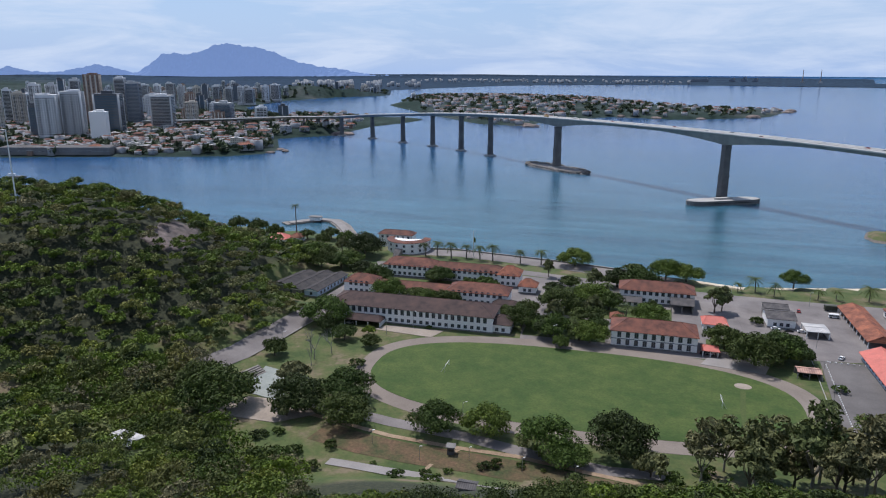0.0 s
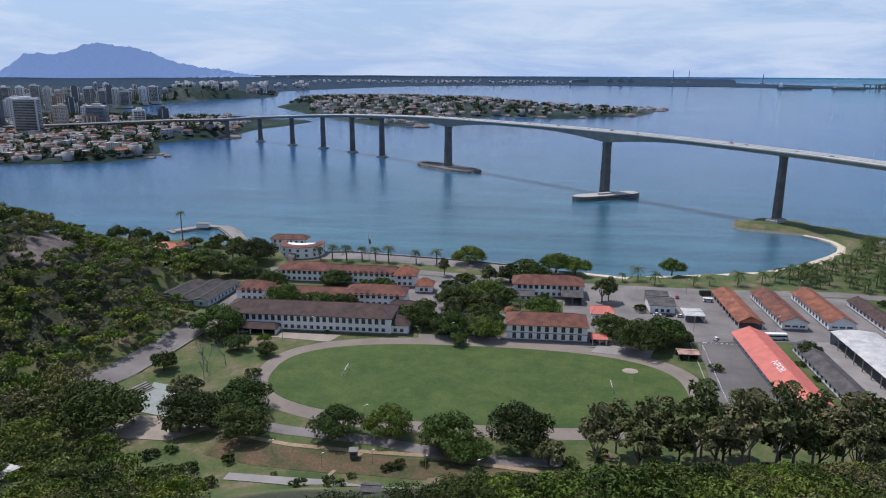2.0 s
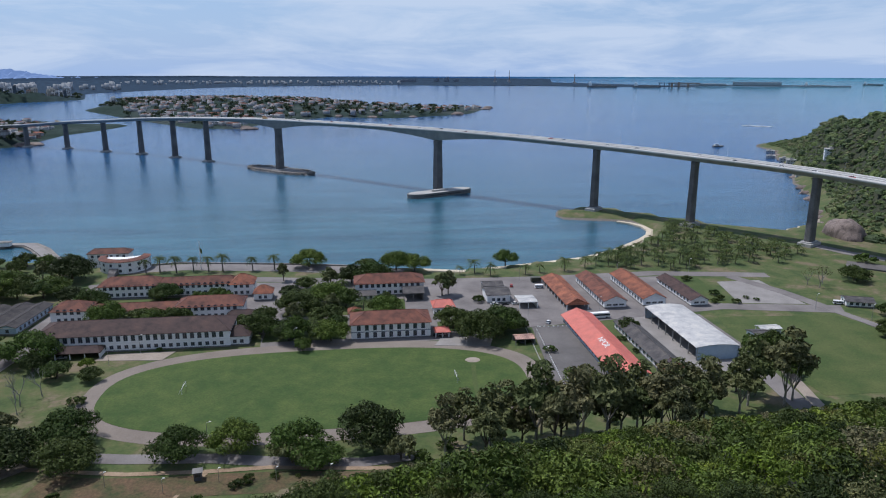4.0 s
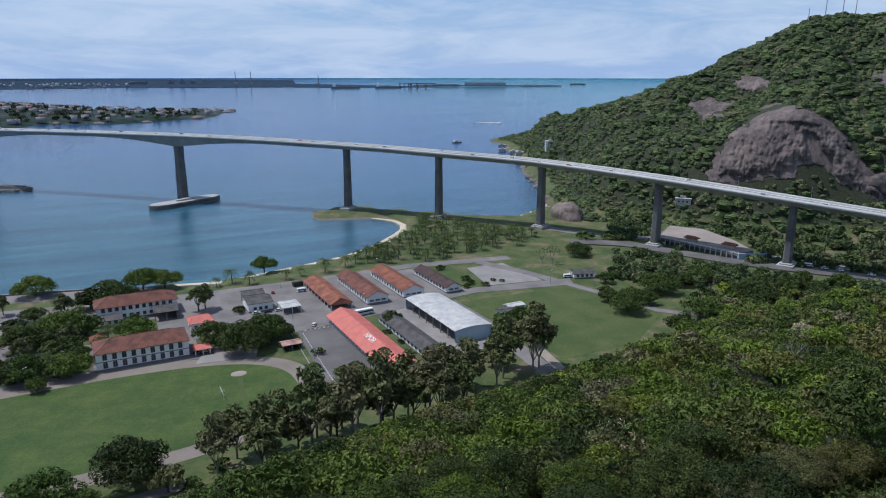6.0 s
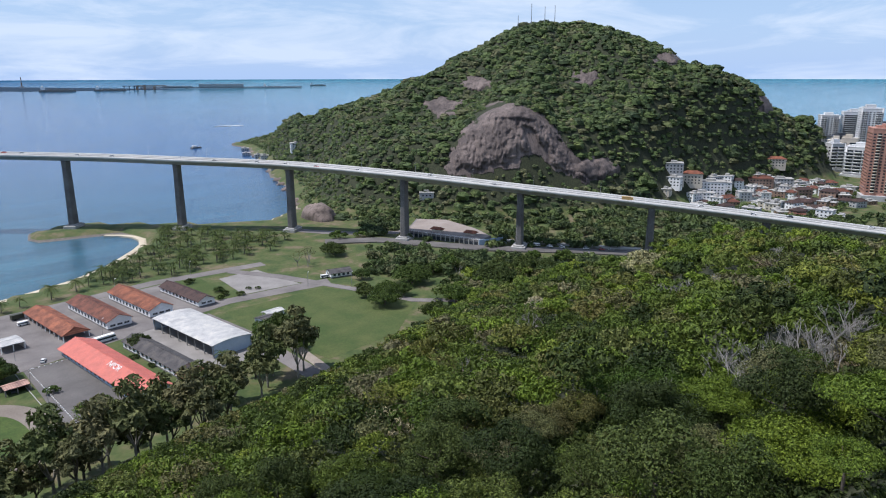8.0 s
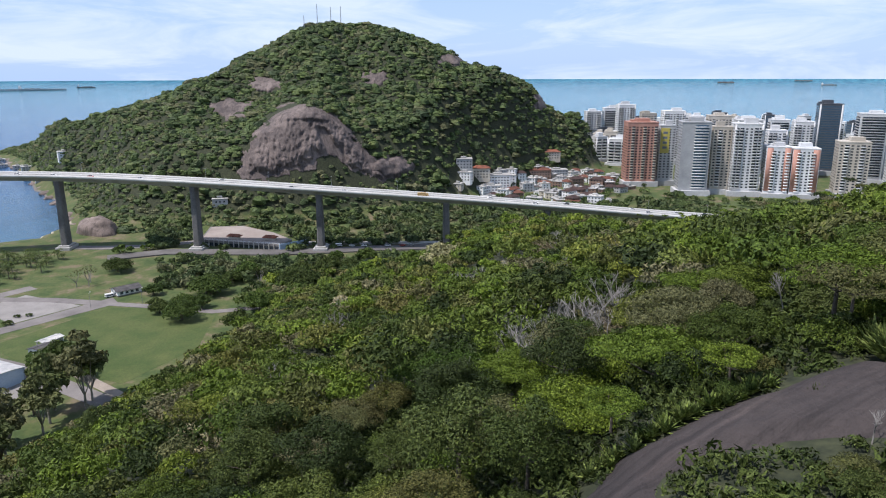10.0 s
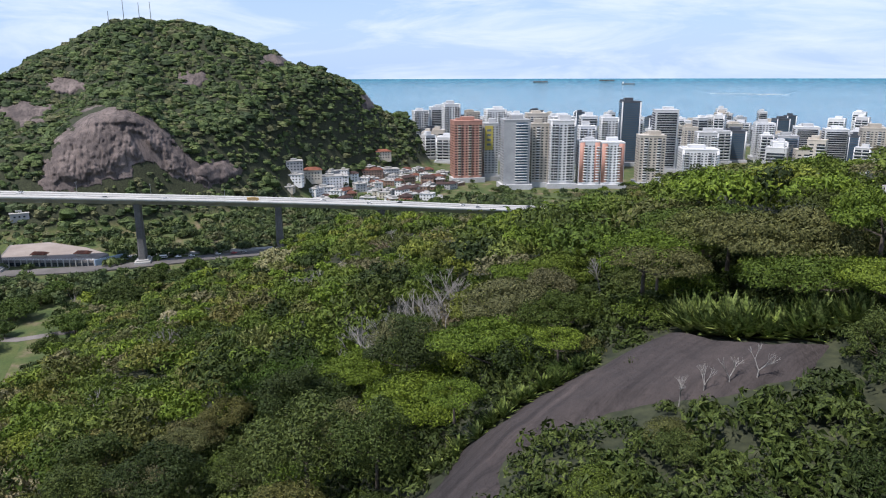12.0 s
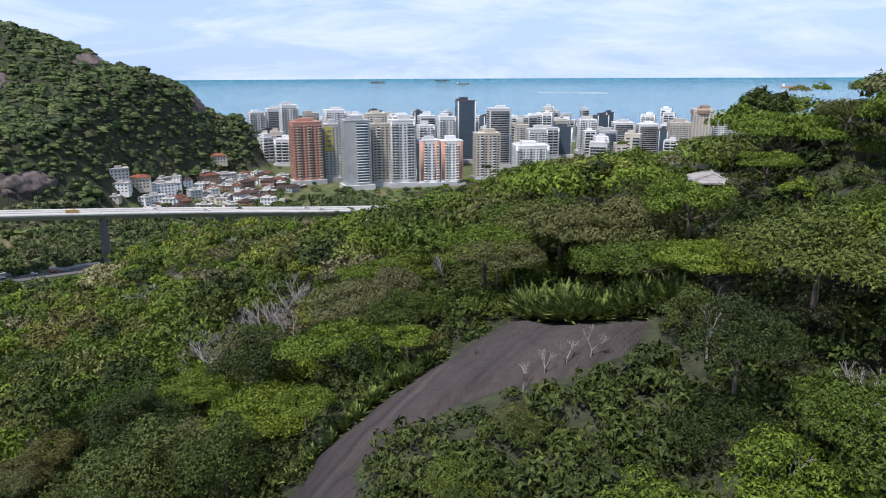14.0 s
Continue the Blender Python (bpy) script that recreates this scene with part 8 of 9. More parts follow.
def mountain(name, ridge, r, material, label, depth=2600):
    """A far massif: ridge as compass and dip of its skyline, spurs and gullies towards the plain."""
    az = np.linspace(ridge[0][0], ridge[-1][0], 420)
    el = np.interp(az, [p[0] for p in ridge], [p[1] for p in ridge])
    rows = []
    jag = np.array([noise.fractal(Vector((v * 2.2, r * 0.01, 0.0)), 0.8, 2.0, 6) for v in az])
    el = el + 0.09 * jag
    for k, s in enumerate(np.linspace(0, 1, 22)):
        rad = r - depth * s
        top = EYE.z + r * np.tan(np.radians(el))
        spur = 1 + 0.30 * wavy(az * 3 + s * 0.4, np.full_like(az, s * 1.2), 1.4, 41) * s
        z = np.maximum(top, 0) * np.clip((1 - s) ** 1.25 * spur, 0, 1) + 14 * wavy(az * 9, az * 0 + s * 6, 2.0, 43) * (0.15 if k == 0 else 1)
        x, y = rad * np.sin(np.radians(az)), rad * np.cos(np.radians(az))
        rows.append(np.stack(gathered(x, y, z), -1))
    v = np.stack(rows)
    k, n = v.shape[:2]
    i, j = np.meshgrid(np.arange(k - 1), np.arange(n - 1), indexing="ij")
    faces = np.stack([i * n + j, (i + 1) * n + j, (i + 1) * n + j + 1, i * n + j + 1], -1).reshape(-1, 4)
    ob = piece(name, fast_mesh(name, v.reshape(-1, 3), faces[:, ::-1], material, True))
    tagged(ob, label, "mountain", "", "structure")


# the blue base colour has the air's haze painted into it
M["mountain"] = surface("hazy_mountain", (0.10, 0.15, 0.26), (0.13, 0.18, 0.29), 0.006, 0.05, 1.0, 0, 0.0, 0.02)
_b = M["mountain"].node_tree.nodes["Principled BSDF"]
_b.inputs["Emission Color"].default_value = (0.135, 0.205, 0.37, 1.0)     # glow added for the haze of fifteen kilometres of air
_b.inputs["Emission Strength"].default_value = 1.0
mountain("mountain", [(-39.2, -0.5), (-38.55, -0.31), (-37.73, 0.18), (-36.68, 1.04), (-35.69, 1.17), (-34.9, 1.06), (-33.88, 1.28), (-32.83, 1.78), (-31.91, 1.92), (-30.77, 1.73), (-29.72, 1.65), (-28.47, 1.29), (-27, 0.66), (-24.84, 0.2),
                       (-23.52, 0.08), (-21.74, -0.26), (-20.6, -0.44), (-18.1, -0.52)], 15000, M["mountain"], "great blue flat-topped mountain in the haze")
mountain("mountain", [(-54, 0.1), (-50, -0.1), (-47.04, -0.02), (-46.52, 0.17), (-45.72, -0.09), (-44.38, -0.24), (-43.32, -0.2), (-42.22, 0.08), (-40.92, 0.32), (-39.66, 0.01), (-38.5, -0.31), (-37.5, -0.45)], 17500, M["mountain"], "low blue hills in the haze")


def at_sea(az, el, z=0.0):
    """The place where the line of sight meets the height z, drawn in with the distance; with its scale."""
    r = (EYE.z + 0.4 - z) / math.tan(radians(-el))
    x, y = r * math.sin(radians(az)), r * math.cos(radians(az))
    gx, gy, gz = (float(v) for v in gathered(np.array(x), np.array(y), np.array(z)))
    return gx, gy, gz, math.hypot(gx, gy) / r


def ship(az, el, length, hull, label, stern=1):
    x, y, z, k = at_sea(az, el)
    root = thing("cargo_ship", x, y, z, -az, label, "ship")
    root.scale = (k, k, k)
    L, B, H = length / 2, length * 0.075, length * 0.055
    bm = bmesh.new()
    prism(bm, [(-L, -B), (L * 0.8, -B), (L, 0), (L * 0.8, B), (-L, B)], -1, H)
    part("hull", bm, M[hull], root)
    bm = bmesh.new()
    s = -stern
    box(bm, min(s * L * 0.9, s * L * 0.68), -B * 0.9, H, max(s * L * 0.9, s * L * 0.68), B * 0.9, H + length * 0.09)
    box(bm, min(s * L * 0.84, s * L * 0.76), -B * 0.3, H, max(s * L * 0.84, s * L * 0.76), B * 0.3, H + length * 0.13)
    part("bridge_house", bm, M["white_paint"], root)
    bm = bmesh.new()
    for u in (-0.3, 0.1, 0.5):
        box(bm, u * L - L * 0.12, -B * 0.7, H, u * L + L * 0.12, B * 0.7, H + length * 0.018)
        tube(bm, (u * L - L * 0.16, 0, H), (u * L - L * 0.16, 0, H + length * 0.07), length * 0.006)
    part("hatches", bm, M["concrete_dark"], root)


ship(20.04, -1.16, 260, "concrete_dark", "long dark ore ship moored at the far port")
ship(23.43, -1.15, 240, "concrete_dark", "dark ore ship with white bridge house at the far port")
ship(35.17, -0.98, 230, "trim", "grey ship lying at the end of the loading pier")
ship(93.84, -0.80, 170, "concrete_dark", "small cargo ship far out at sea")
ship(118.5, -1.06, 190, "brick_wall", "anchored cargo ship with masts off the beach")
ship(38.6, -0.85, 190, "concrete_dark", "dark cargo ship on the horizon")


def far_block(name, label, category, az, el, boxes, material, rods=()):
    """Something of the far port: boxes (x0, z0, x1, z1, half depth) and rods (x, z, top, radius) across the line of sight, in metres."""
    x, y, z, k = at_sea(az, el)
    root = thing(name, x, y, z, -az, label, category)
    root.scale = (k, k, k)
    for i, b in enumerate(boxes):
        bm = bmesh.new()
        box(bm, b[0], -b[4], b[1], b[2], b[4], b[3])
        part("block", bm, M[material], root)
    for u, z0, z1, r in rods:
        bm = bmesh.new()
        tube(bm, (u, 0, z0), (u, 0, z1), r, r * 0.6)
        part("stack", bm, M["brown_wall"], root)


far_block("chimney", "tall slim chimney of the far steelworks", "chimney", 11.58, -0.85, [(-20, 0, 20, 25, 15)], "grey_wall", [(0, 0, 150, 5)])
far_block("chimney", "tall slim chimney of the far steelworks", "chimney", 12.73, -0.85, [(-20, 0, 20, 25, 15)], "grey_wall", [(0, 0, 150, 5)])
far_block("chimney", "banded chimney of the far steelworks", "chimney", 17.89, -0.9, [(-20, 0, 20, 20, 15)], "grey_wall", [(0, 0, 110, 6)])
for a, e in ((6.89, 0.6), (7.7, 0.7), (8.47, 0.55)):
    far_block("blast_furnace", "rusty blast furnace of the far steelworks", "furnace", a, -0.85, [(-30, 0, 30, 55 * e, 25), (-12, 0, 12, 95 * e, 12), (-34, 50 * e, 24, 62 * e, 10)], "trim", [(22, 0, 105 * e, 4)])
far_block("steel_shed", "long grey works hall on the far shore", "hall", 4.65, -0.85, [(-90, 0, 90, 40, 40), (-130, 0, -90, 28, 40)], "trim")
far_block("loading_pier", "long ore loading pier with sheds reaching out to sea", "pier", 30.3, -1.02, [(-620, 3, 900, 16, 12), (-90, 14, 330, 42, 25), (-420, 14, -150, 26, 25)], "grey_wall", [(-200, 0, 12, 6), (500, 0, 12, 6), (800, 0, 12, 6)])
far_block("port_crane", "green and grey quay cranes of the far port", "crane", 24.77, -1.10, [(-50, 0, -42, 38, 6), (-10, 0, -2, 38, 6), (30, 0, 42, 38, 6), (-60, 32, 60, 38, 8)], "trim")
far_block("port_crane", "reddish ship loaders of the far port", "crane", 26.2, -1.10, [(-120, 0, -100, 40, 6), (-60, 0, -40, 45, 6), (20, 0, 40, 40, 6), (-130, 30, 130, 40, 8)], "brown_wall")
far_block("islet", "low rocky islet on the sea horizon", "islet", 87.02, -0.63, [(-120, -4, 120, 14, 40)], "rock")
far_block("islet", "small rocky islet on the sea horizon", "islet", 92.2, -0.50, [(-150, -4, 150, 12, 40)], "rock")


def surf(az, el, length, name="surf_line"):
    """A streak of white water over a reef."""
    x, y, z, k = at_sea(az, el)
    bm = bmesh.new()
    rng = random.Random(int(az * 10))
    pts = [(length * (i / 14 - 0.5), rng.uniform(-6, 6)) for i in range(15)]
    prism(bm, strip(pts, 14), 0.05, 0.9)
    ob = part(name, bm, M["white_paint"], None)
    ob.matrix_basis = pose(x, y, z, 0, 0, -az)
    ob.scale = (k, k, k)
    tagged(ob, "white line of surf breaking over a reef", "surf", "", "structure")


surf(102.3, -1.48, 420)
surf(104.3, -1.52, 180)
surf(31.6, -3.9, 60)

# ---------------------------------------------------------------- things of the barracks, bridge and shore
def drape(name, points, width, material, label, lift=0.12):
    """A lane that follows the ground."""
    pts = []
    for (x0, y0), (x1, y1) in zip(points, points[1:]):
        n = max(2, int(math.hypot(x1 - x0, y1 - y0) / 4))
        pts += [(x0 + (x1 - x0) * i / n, y0 + (y1 - y0) * i / n) for i in range(n)]
    pts.append(points[-1])
    out = strip(pts, width)
    n = len(pts)
    right, left = out[:n], out[n:][::-1]
    verts = [(x, y, ground_z(x, y) + lift) for x, y in right] + [(x, y, ground_z(x, y) + lift) for x, y in left]
    faces = [(i, i + 1, n + i + 1, n + i) for i in range(n - 1)]
    ob = piece(name, fast_mesh(name, np.array(verts), np.array(faces), M[material]))
    return tagged(ob, label, "path", "", "structure")


drape("hill_road", [(-152, 336), (-157, 315), (-161, 285), (-166, 258), (-176, 234), (-186, 222)], 13, "asphalt", "asphalt lane climbing past the wood", 0.35)
drape("kerb", [(-150, 318), (-154.5, 285), (-159.5, 258)], 0.6, "paving", "pale kerb beside the asphalt lane", 0.55)
drape("lane_line", [(-157, 315), (-161, 285), (-166, 258), (-176, 234)], 0.25, "yellow", "faded yellow line along the lane", 0.37)
drape("service_road", [(-125, 226), (-100, 222), (-79, 218), (-50, 215), (-27, 210), (0, 206), (20, 208)], 6.0, "asphalt", "worn asphalt service road below the field")
drape("dirt_path", [(-112, 216), (-76, 208.5), (-51, 207), (-30, 207), (-6, 203), (15, 200)], 2.2, "dirt", "bare earth path along the bank", 0.16)
drape("dirt_path", [(-50, 206), (-56, 196), (-58, 188)], 1.4, "dirt", "narrow trodden path down the bank", 0.16)
drape("bank_scrub", [(-102, 205), (-84, 201), (-64, 199), (-46, 199), (-26, 198), (-6, 195), (8, 193)], 12.5, "bank", "scrubby bank of dry grass and red earth", 0.1)
drape("low_lane", [(-90, 187), (-69, 186), (-54, 186), (-40, 183), (-30, 178)], 4.5, "paving", "pale concrete lane at the foot of the wood", 0.2)
slab("sandy_yard", [(-150, 206), (-120, 206), (-108, 216), (-118, 224), (-140, 222)], 3.0, 4.2, M["dirt_pale"], "bare pale sandy yard beside the court")
slab("ball_court", [(-146, 226), (-128, 222), (-124, 244), (-148, 250)], 3.0, 4.32, M["court"], "faded green and grey concrete ball court")
slab("sand_patch", oval(51, 285, 3.4, 2.8, 2.0, 20), 3.6, 4.17, M["dirt_pale"], "round patch of bare sand on the field")
slab("worn_strip", strip([(50.5, 281), (48, 262), (46.5, 240)], 2.0), 3.6, 4.16, M["lawn2"], "worn pale strip across the turf")
slab("building_site", [(-118, 305), (-88, 302), (-84, 312), (-114, 312)], 3.0, 4.18, M["dirt_pale"], "bare earth forecourt before the long barracks")
slab("turning_ground", [(36, 304), (62, 300), (66, 312), (40, 313)], 3.0, 4.18, M["paving"], "pale gravel ground beside the guard post")
slab("lane_verge", strip([(192, 300), (200, 290), (186, 262), (176, 216)], 5), 3.0, 4.08, M["dirt_pale"], "sandy verge beside the lane")


def steps_block(x, y, turn):
    root = thing("grandstand_steps", x, y, 4.0, turn, "weathered concrete grandstand steps by the court", "steps")
    for i in range(5):
        bm = bmesh.new()
        box(bm, -9, i * 1.1, -0.5, 9, (i + 1) * 1.1, 0.45 * (i + 1))
        part("step", bm, M["rubble"], root)


steps_block(-147.5, 236, 70)


def goal(x, y, turn):
    root = thing("football_goal", x, y, 4.14, turn, "white tubular football goal on the field", "goal", "football goals")
    for s in (-1, 1):
        bm = bmesh.new()
        tube(bm, (s * 3.66, 0, 0), (s * 3.66, 0, 2.44), 0.09)
        part("post", bm, M["white_paint"], root)
        bm = bmesh.new()
        tube(bm, (s * 3.66, 0, 2.44), (s * 3.66, 1.6, 0), 0.06)
        part("stay", bm, M["white_paint"], root)
    bm = bmesh.new()
    tube(bm, (-3.7, 0, 2.44), (3.7, 0, 2.44), 0.09)
    part("crossbar", bm, M["white_paint"], root)


goal(-71, 269, 90)
goal(40.5, 266, -90)


def watch_hut(x, y):
    z = ground_z(x, y)
    root = thing("watch_hut", x, y, z, 8, "small dark wooden watch hut with flat roof", "hut")
    bm = bmesh.new()
    box(bm, -1.2, -1.2, -0.3, 1.2, 1.2, 2.9)
    part("wall", bm, M["dark_wall"], root)
    bm = bmesh.new()
    box(bm, -1.6, -1.6, 2.9, 1.6, 1.6, 3.15)
    part("roof", bm, M["concrete_dark"], root)
    bm = bmesh.new()
    box(bm, -0.8, -1.26, 1.5, 0.8, -1.18, 2.3)
    part("window", bm, M["glass"], root)


watch_hut(-52, 203)


def pole(name, x, y, h, r, label, category, z=None, material="metal", arm=0.0):
    z = ground_z(x, y) if z is None else z
    root = thing(name, x, y, z, 20, label, category, category + "s")
    bm = bmesh.new()
    tube(bm, (0, 0, -0.4), (0, 0, h), r, r * 0.6)
    part("shaft", bm, M[material], root)
    if arm:
        bm = bmesh.new()
        tube(bm, (0, 0, h), (arm, 0, h + 0.3), r * 0.5, r * 0.4, 4)
        box(bm, arm - 0.3, -0.15, h + 0.2, arm + 0.4, 0.15, h + 0.38)
        part("lamp_head", bm, M["white_paint"], root)
    return root


for x, y in ((-61, 196), (-45, 200), (-27, 198), (-10, 197), (-80, 202)):
    pole("fence_post", x, y, 5.0, 0.11, "slim grey post on the grassy bank", "post", arm=0.5)
for x, y in ((-53, 224), (-150, 270), (-100, 312), (60, 402), (90, 338), (130, 340), (84, 300), (165, 405), (215, 408), (100, 400), (48, 335), (-110, 300), (-30, 312), (82, 275), (180, 250), (250, 330), (268, 310)):
    pole("lamp_pole", x, y, 8.5, 0.13, "grey street lamp pole beside the road", "lamp pole", arm=1.2)

flag = pole("flagpole", -101, 453, 19, 0.3, "white flagpole with dark green flag on the seafront", "flagpole", material="white_paint")
bm = bmesh.new()
for i in range(8):
    u0, u1 = i * 0.18, (i + 1) * 0.18
    v = [bm.verts.new((u0, 0.25 * math.sin(u0 * 3), 11.2 - u0 * 0.6)), bm.verts.new((u1, 0.25 * math.sin(u1 * 3), 11.2 - u1 * 0.6)), bm.verts.new((u1, 0.25 * math.sin(u1 * 3), 14.6 - u1 * 0.8)), bm.verts.new((u0, 0.25 * math.sin(u0 * 3), 14.6 - u0 * 0.8))]
    bm.faces.new(v)
part("flag", bm, M["leaf_dark"], flag, "dark green hanging flag")
pole("mast", -316, 292, 44, 0.45, "tall white signal mast on the wooded hill", "mast", z=55.0, material="white_paint")
for dx, dy, h in ((0, 0, 26), (14, -10, 20), (-16, 8, 14), (30, -14, 22)):
    pole("antenna", 728 + dx, 498 + dy, h, 0.5, "slim lattice antenna mast on the summit", "antenna", material="metal")


def jetty():
    root = thing("jetty", -250, 545, 0, 0, "pale stone jetty with rubble sides and a small shed", "jetty")
    bm = bmesh.new()
    prism(bm, strip([(50, -70), (36, -42), (14, -10), (2, 4), (-12, 6), (-32, -14)], 7), -3, 1.7)
    part("deck", bm, M["paving"], root)
    bm = bmesh.new()
    prism(bm, strip([(47, -66), (38, -45), (16, -10), (2, 6), (-14, 8), (-36, -16)], 13), -3, 0.9)
    part("rubble_base", bm, M["rubble"], root)
    bm = bmesh.new()
    box(bm, -19, -2, 1.7, -9, 3, 4.8)
    part("shed", bm, M["white_wall"], root)
    bm = bmesh.new()
    box(bm, -19.6, -2.6, 4.8, -8.4, 3.6, 5.1)
    part("shed_roof", bm, M["concrete_dark"], root)


jetty()
slab("seawall", strip([(-150, 465), (-118, 470), (-39, 457), (20, 443)], 1.0), 0.2, 4.9, M["paving"], "low pale seawall along the promenade")


# parade yard markings, kerbs and fences
def yard_marks():
    for i in range(34):
        bm = bmesh.new()
        t = i / 33
        x, y = 89.5 - 5.0 * t, 318 - 62 * t
        box(bm, x - 0.15, y - 0.35, 4.12, x + 0.15, y + 0.35, 4.45)
        ob = part("bollard", bm, M["white_paint"], None)
        tagged(ob, "low white concrete block edging the drill yard", "bollard", "drill yard blocks")
    for i in range(10):
        bm = bmesh.new()
        x = 92 + i * 2.4
        box(bm, x - 0.4, 321.5 - 0.05 * i, 4.12, x + 0.4, 321.85 - 0.05 * i, 4.45)
        ob = part("bollard", bm, M["white_paint"], None)
        tagged(ob, "low white concrete block edging the drill yard", "bollard", "drill yard blocks")
    slab("yard_wall", strip([(84.6, 322), (79.2, 256)], 0.22), 3.5, 4.4, M["concrete"], "low pale kerb along the drill yard")


yard_marks()


# vehicles
def car_meshes(kind):
    L, W, H = {"car": (4.3, 1.75, 1.45), "van": (5.2, 2.0, 2.2), "truck": (8.0, 2.4, 3.0), "bus": (11.0, 2.5, 3.1)}[kind]
    bm = bmesh.new()
    if kind == "car":
        prof = [(-L / 2, 0.35), (L / 2, 0.35), (L / 2, 0.75), (L * 0.25, 0.92), (-L / 2 + 0.1, 0.95), (-L / 2, 0.7)]
        cab = [(L * 0.24, 0.9), (L * 0.10, H), (-L * 0.28, H), (-L * 0.44, 0.93)]
    elif kind == "truck":
        prof = [(-L / 2, 0.6), (L / 2, 0.6), (L / 2, 1.2), (-L / 2, 1.2)]
        cab = [(L / 2, 1.2), (L / 2 - 0.2, 2.5), (L / 2 - 1.8, 2.5), (L / 2 - 1.8, 1.2)]
    else:
        prof = [(-L / 2, 0.4), (L / 2, 0.4), (L / 2, H * 0.5), (-L / 2, H * 0.5)]
        cab = [(L / 2 - 0.02, H * 0.5), (L / 2 - 0.5, H * 0.78), (-L / 2 + 0.1, H * 0.78), (-L / 2 + 0.05, H * 0.5)]
    def extrude(pts, w, w2=None):
        b = bmesh.new()
        w2 = w2 or w
        n = len(pts)
        zs = [p[1] for p in pts]
        lim = (min(zs) + max(zs)) / 2
        l = [b.verts.new((x, -(w2 if z > lim else w) / 2, z)) for x, z in pts]
        r = [b.verts.new((x, (w2 if z > lim else w) / 2, z)) for x, z in pts]
        b.faces.new(l)
        b.faces.new(r[::-1])
        for i in range(n):
            j = (i + 1) % n
            b.faces.new((l[j], l[i], r[i], r[j]))
        bmesh.ops.recalc_face_normals(b, faces=b.faces)
        return b
    bm.free()
    body, cabin = extrude(prof, W), extrude(cab, W * 0.96, W * 0.8)
    top = bmesh.new()
    if kind == "car":
        box(top, -L * 0.27, -W * 0.38, H, L * 0.09, W * 0.38, H + 0.04)
    elif kind == "truck":
        box(top, -L / 2, -W / 2, 1.2, L / 2 - 2.0, W / 2, H)
    else:
        box(top, -L / 2, -W / 2, H * 0.78, L / 2 - 0.45, W / 2, H)
    wheel = bmesh.new()
    tube(wheel, (0, -0.12, 0), (0, 0.12, 0), 0.34 if kind == "car" else 0.46, None, 10)
    return (body, cabin, top, wheel, L, W)


def make_vehicle(kind, paint, label):
    body, cabin, top, wheel, L, W = car_meshes(kind)
    root = thing("car" if kind == "car" else kind, 0, 0, -500, 0, label, kind, "road traffic")
    part("body", body, M[paint], root)
    part("windows_band" if kind != "truck" else "cab", cabin, M["glass"] if kind != "truck" else M[paint], root)
    part("roof" if kind != "truck" else "cargo_box", top, M[paint], root)
    me = to_mesh("wheel", wheel, M["black"])
    r = 0.34 if kind == "car" else 0.46
    for sx in (-0.32, 0.32):
        for s in (-1, 1):
            piece("wheel", me, None, root, pose(sx * L, s * W * 0.46, r))
    return root


M["car_dark"] = surface("dark_car_paint", (0.02, 0.022, 0.026), (0.035, 0.037, 0.042), 1.0, 6.0, 0.3, 0, 0.0, 0.02)
M["car_silver"] = surface("silver_car_paint", (0.42, 0.43, 0.44), (0.5, 0.5, 0.51), 1.0, 6.0, 0.3, 0.4, 0.0, 0.02)
M["car_army"] = surface("army_green_paint", (0.035, 0.04, 0.025), (0.05, 0.055, 0.035), 1.0, 6.0, 0.6, 0, 0.0, 0.02)
M["car_tan"] = surface("tan_truck_paint", (0.40, 0.26, 0.10), (0.48, 0.32, 0.14), 1.0, 6.0, 0.5, 0, 0.0, 0.02)


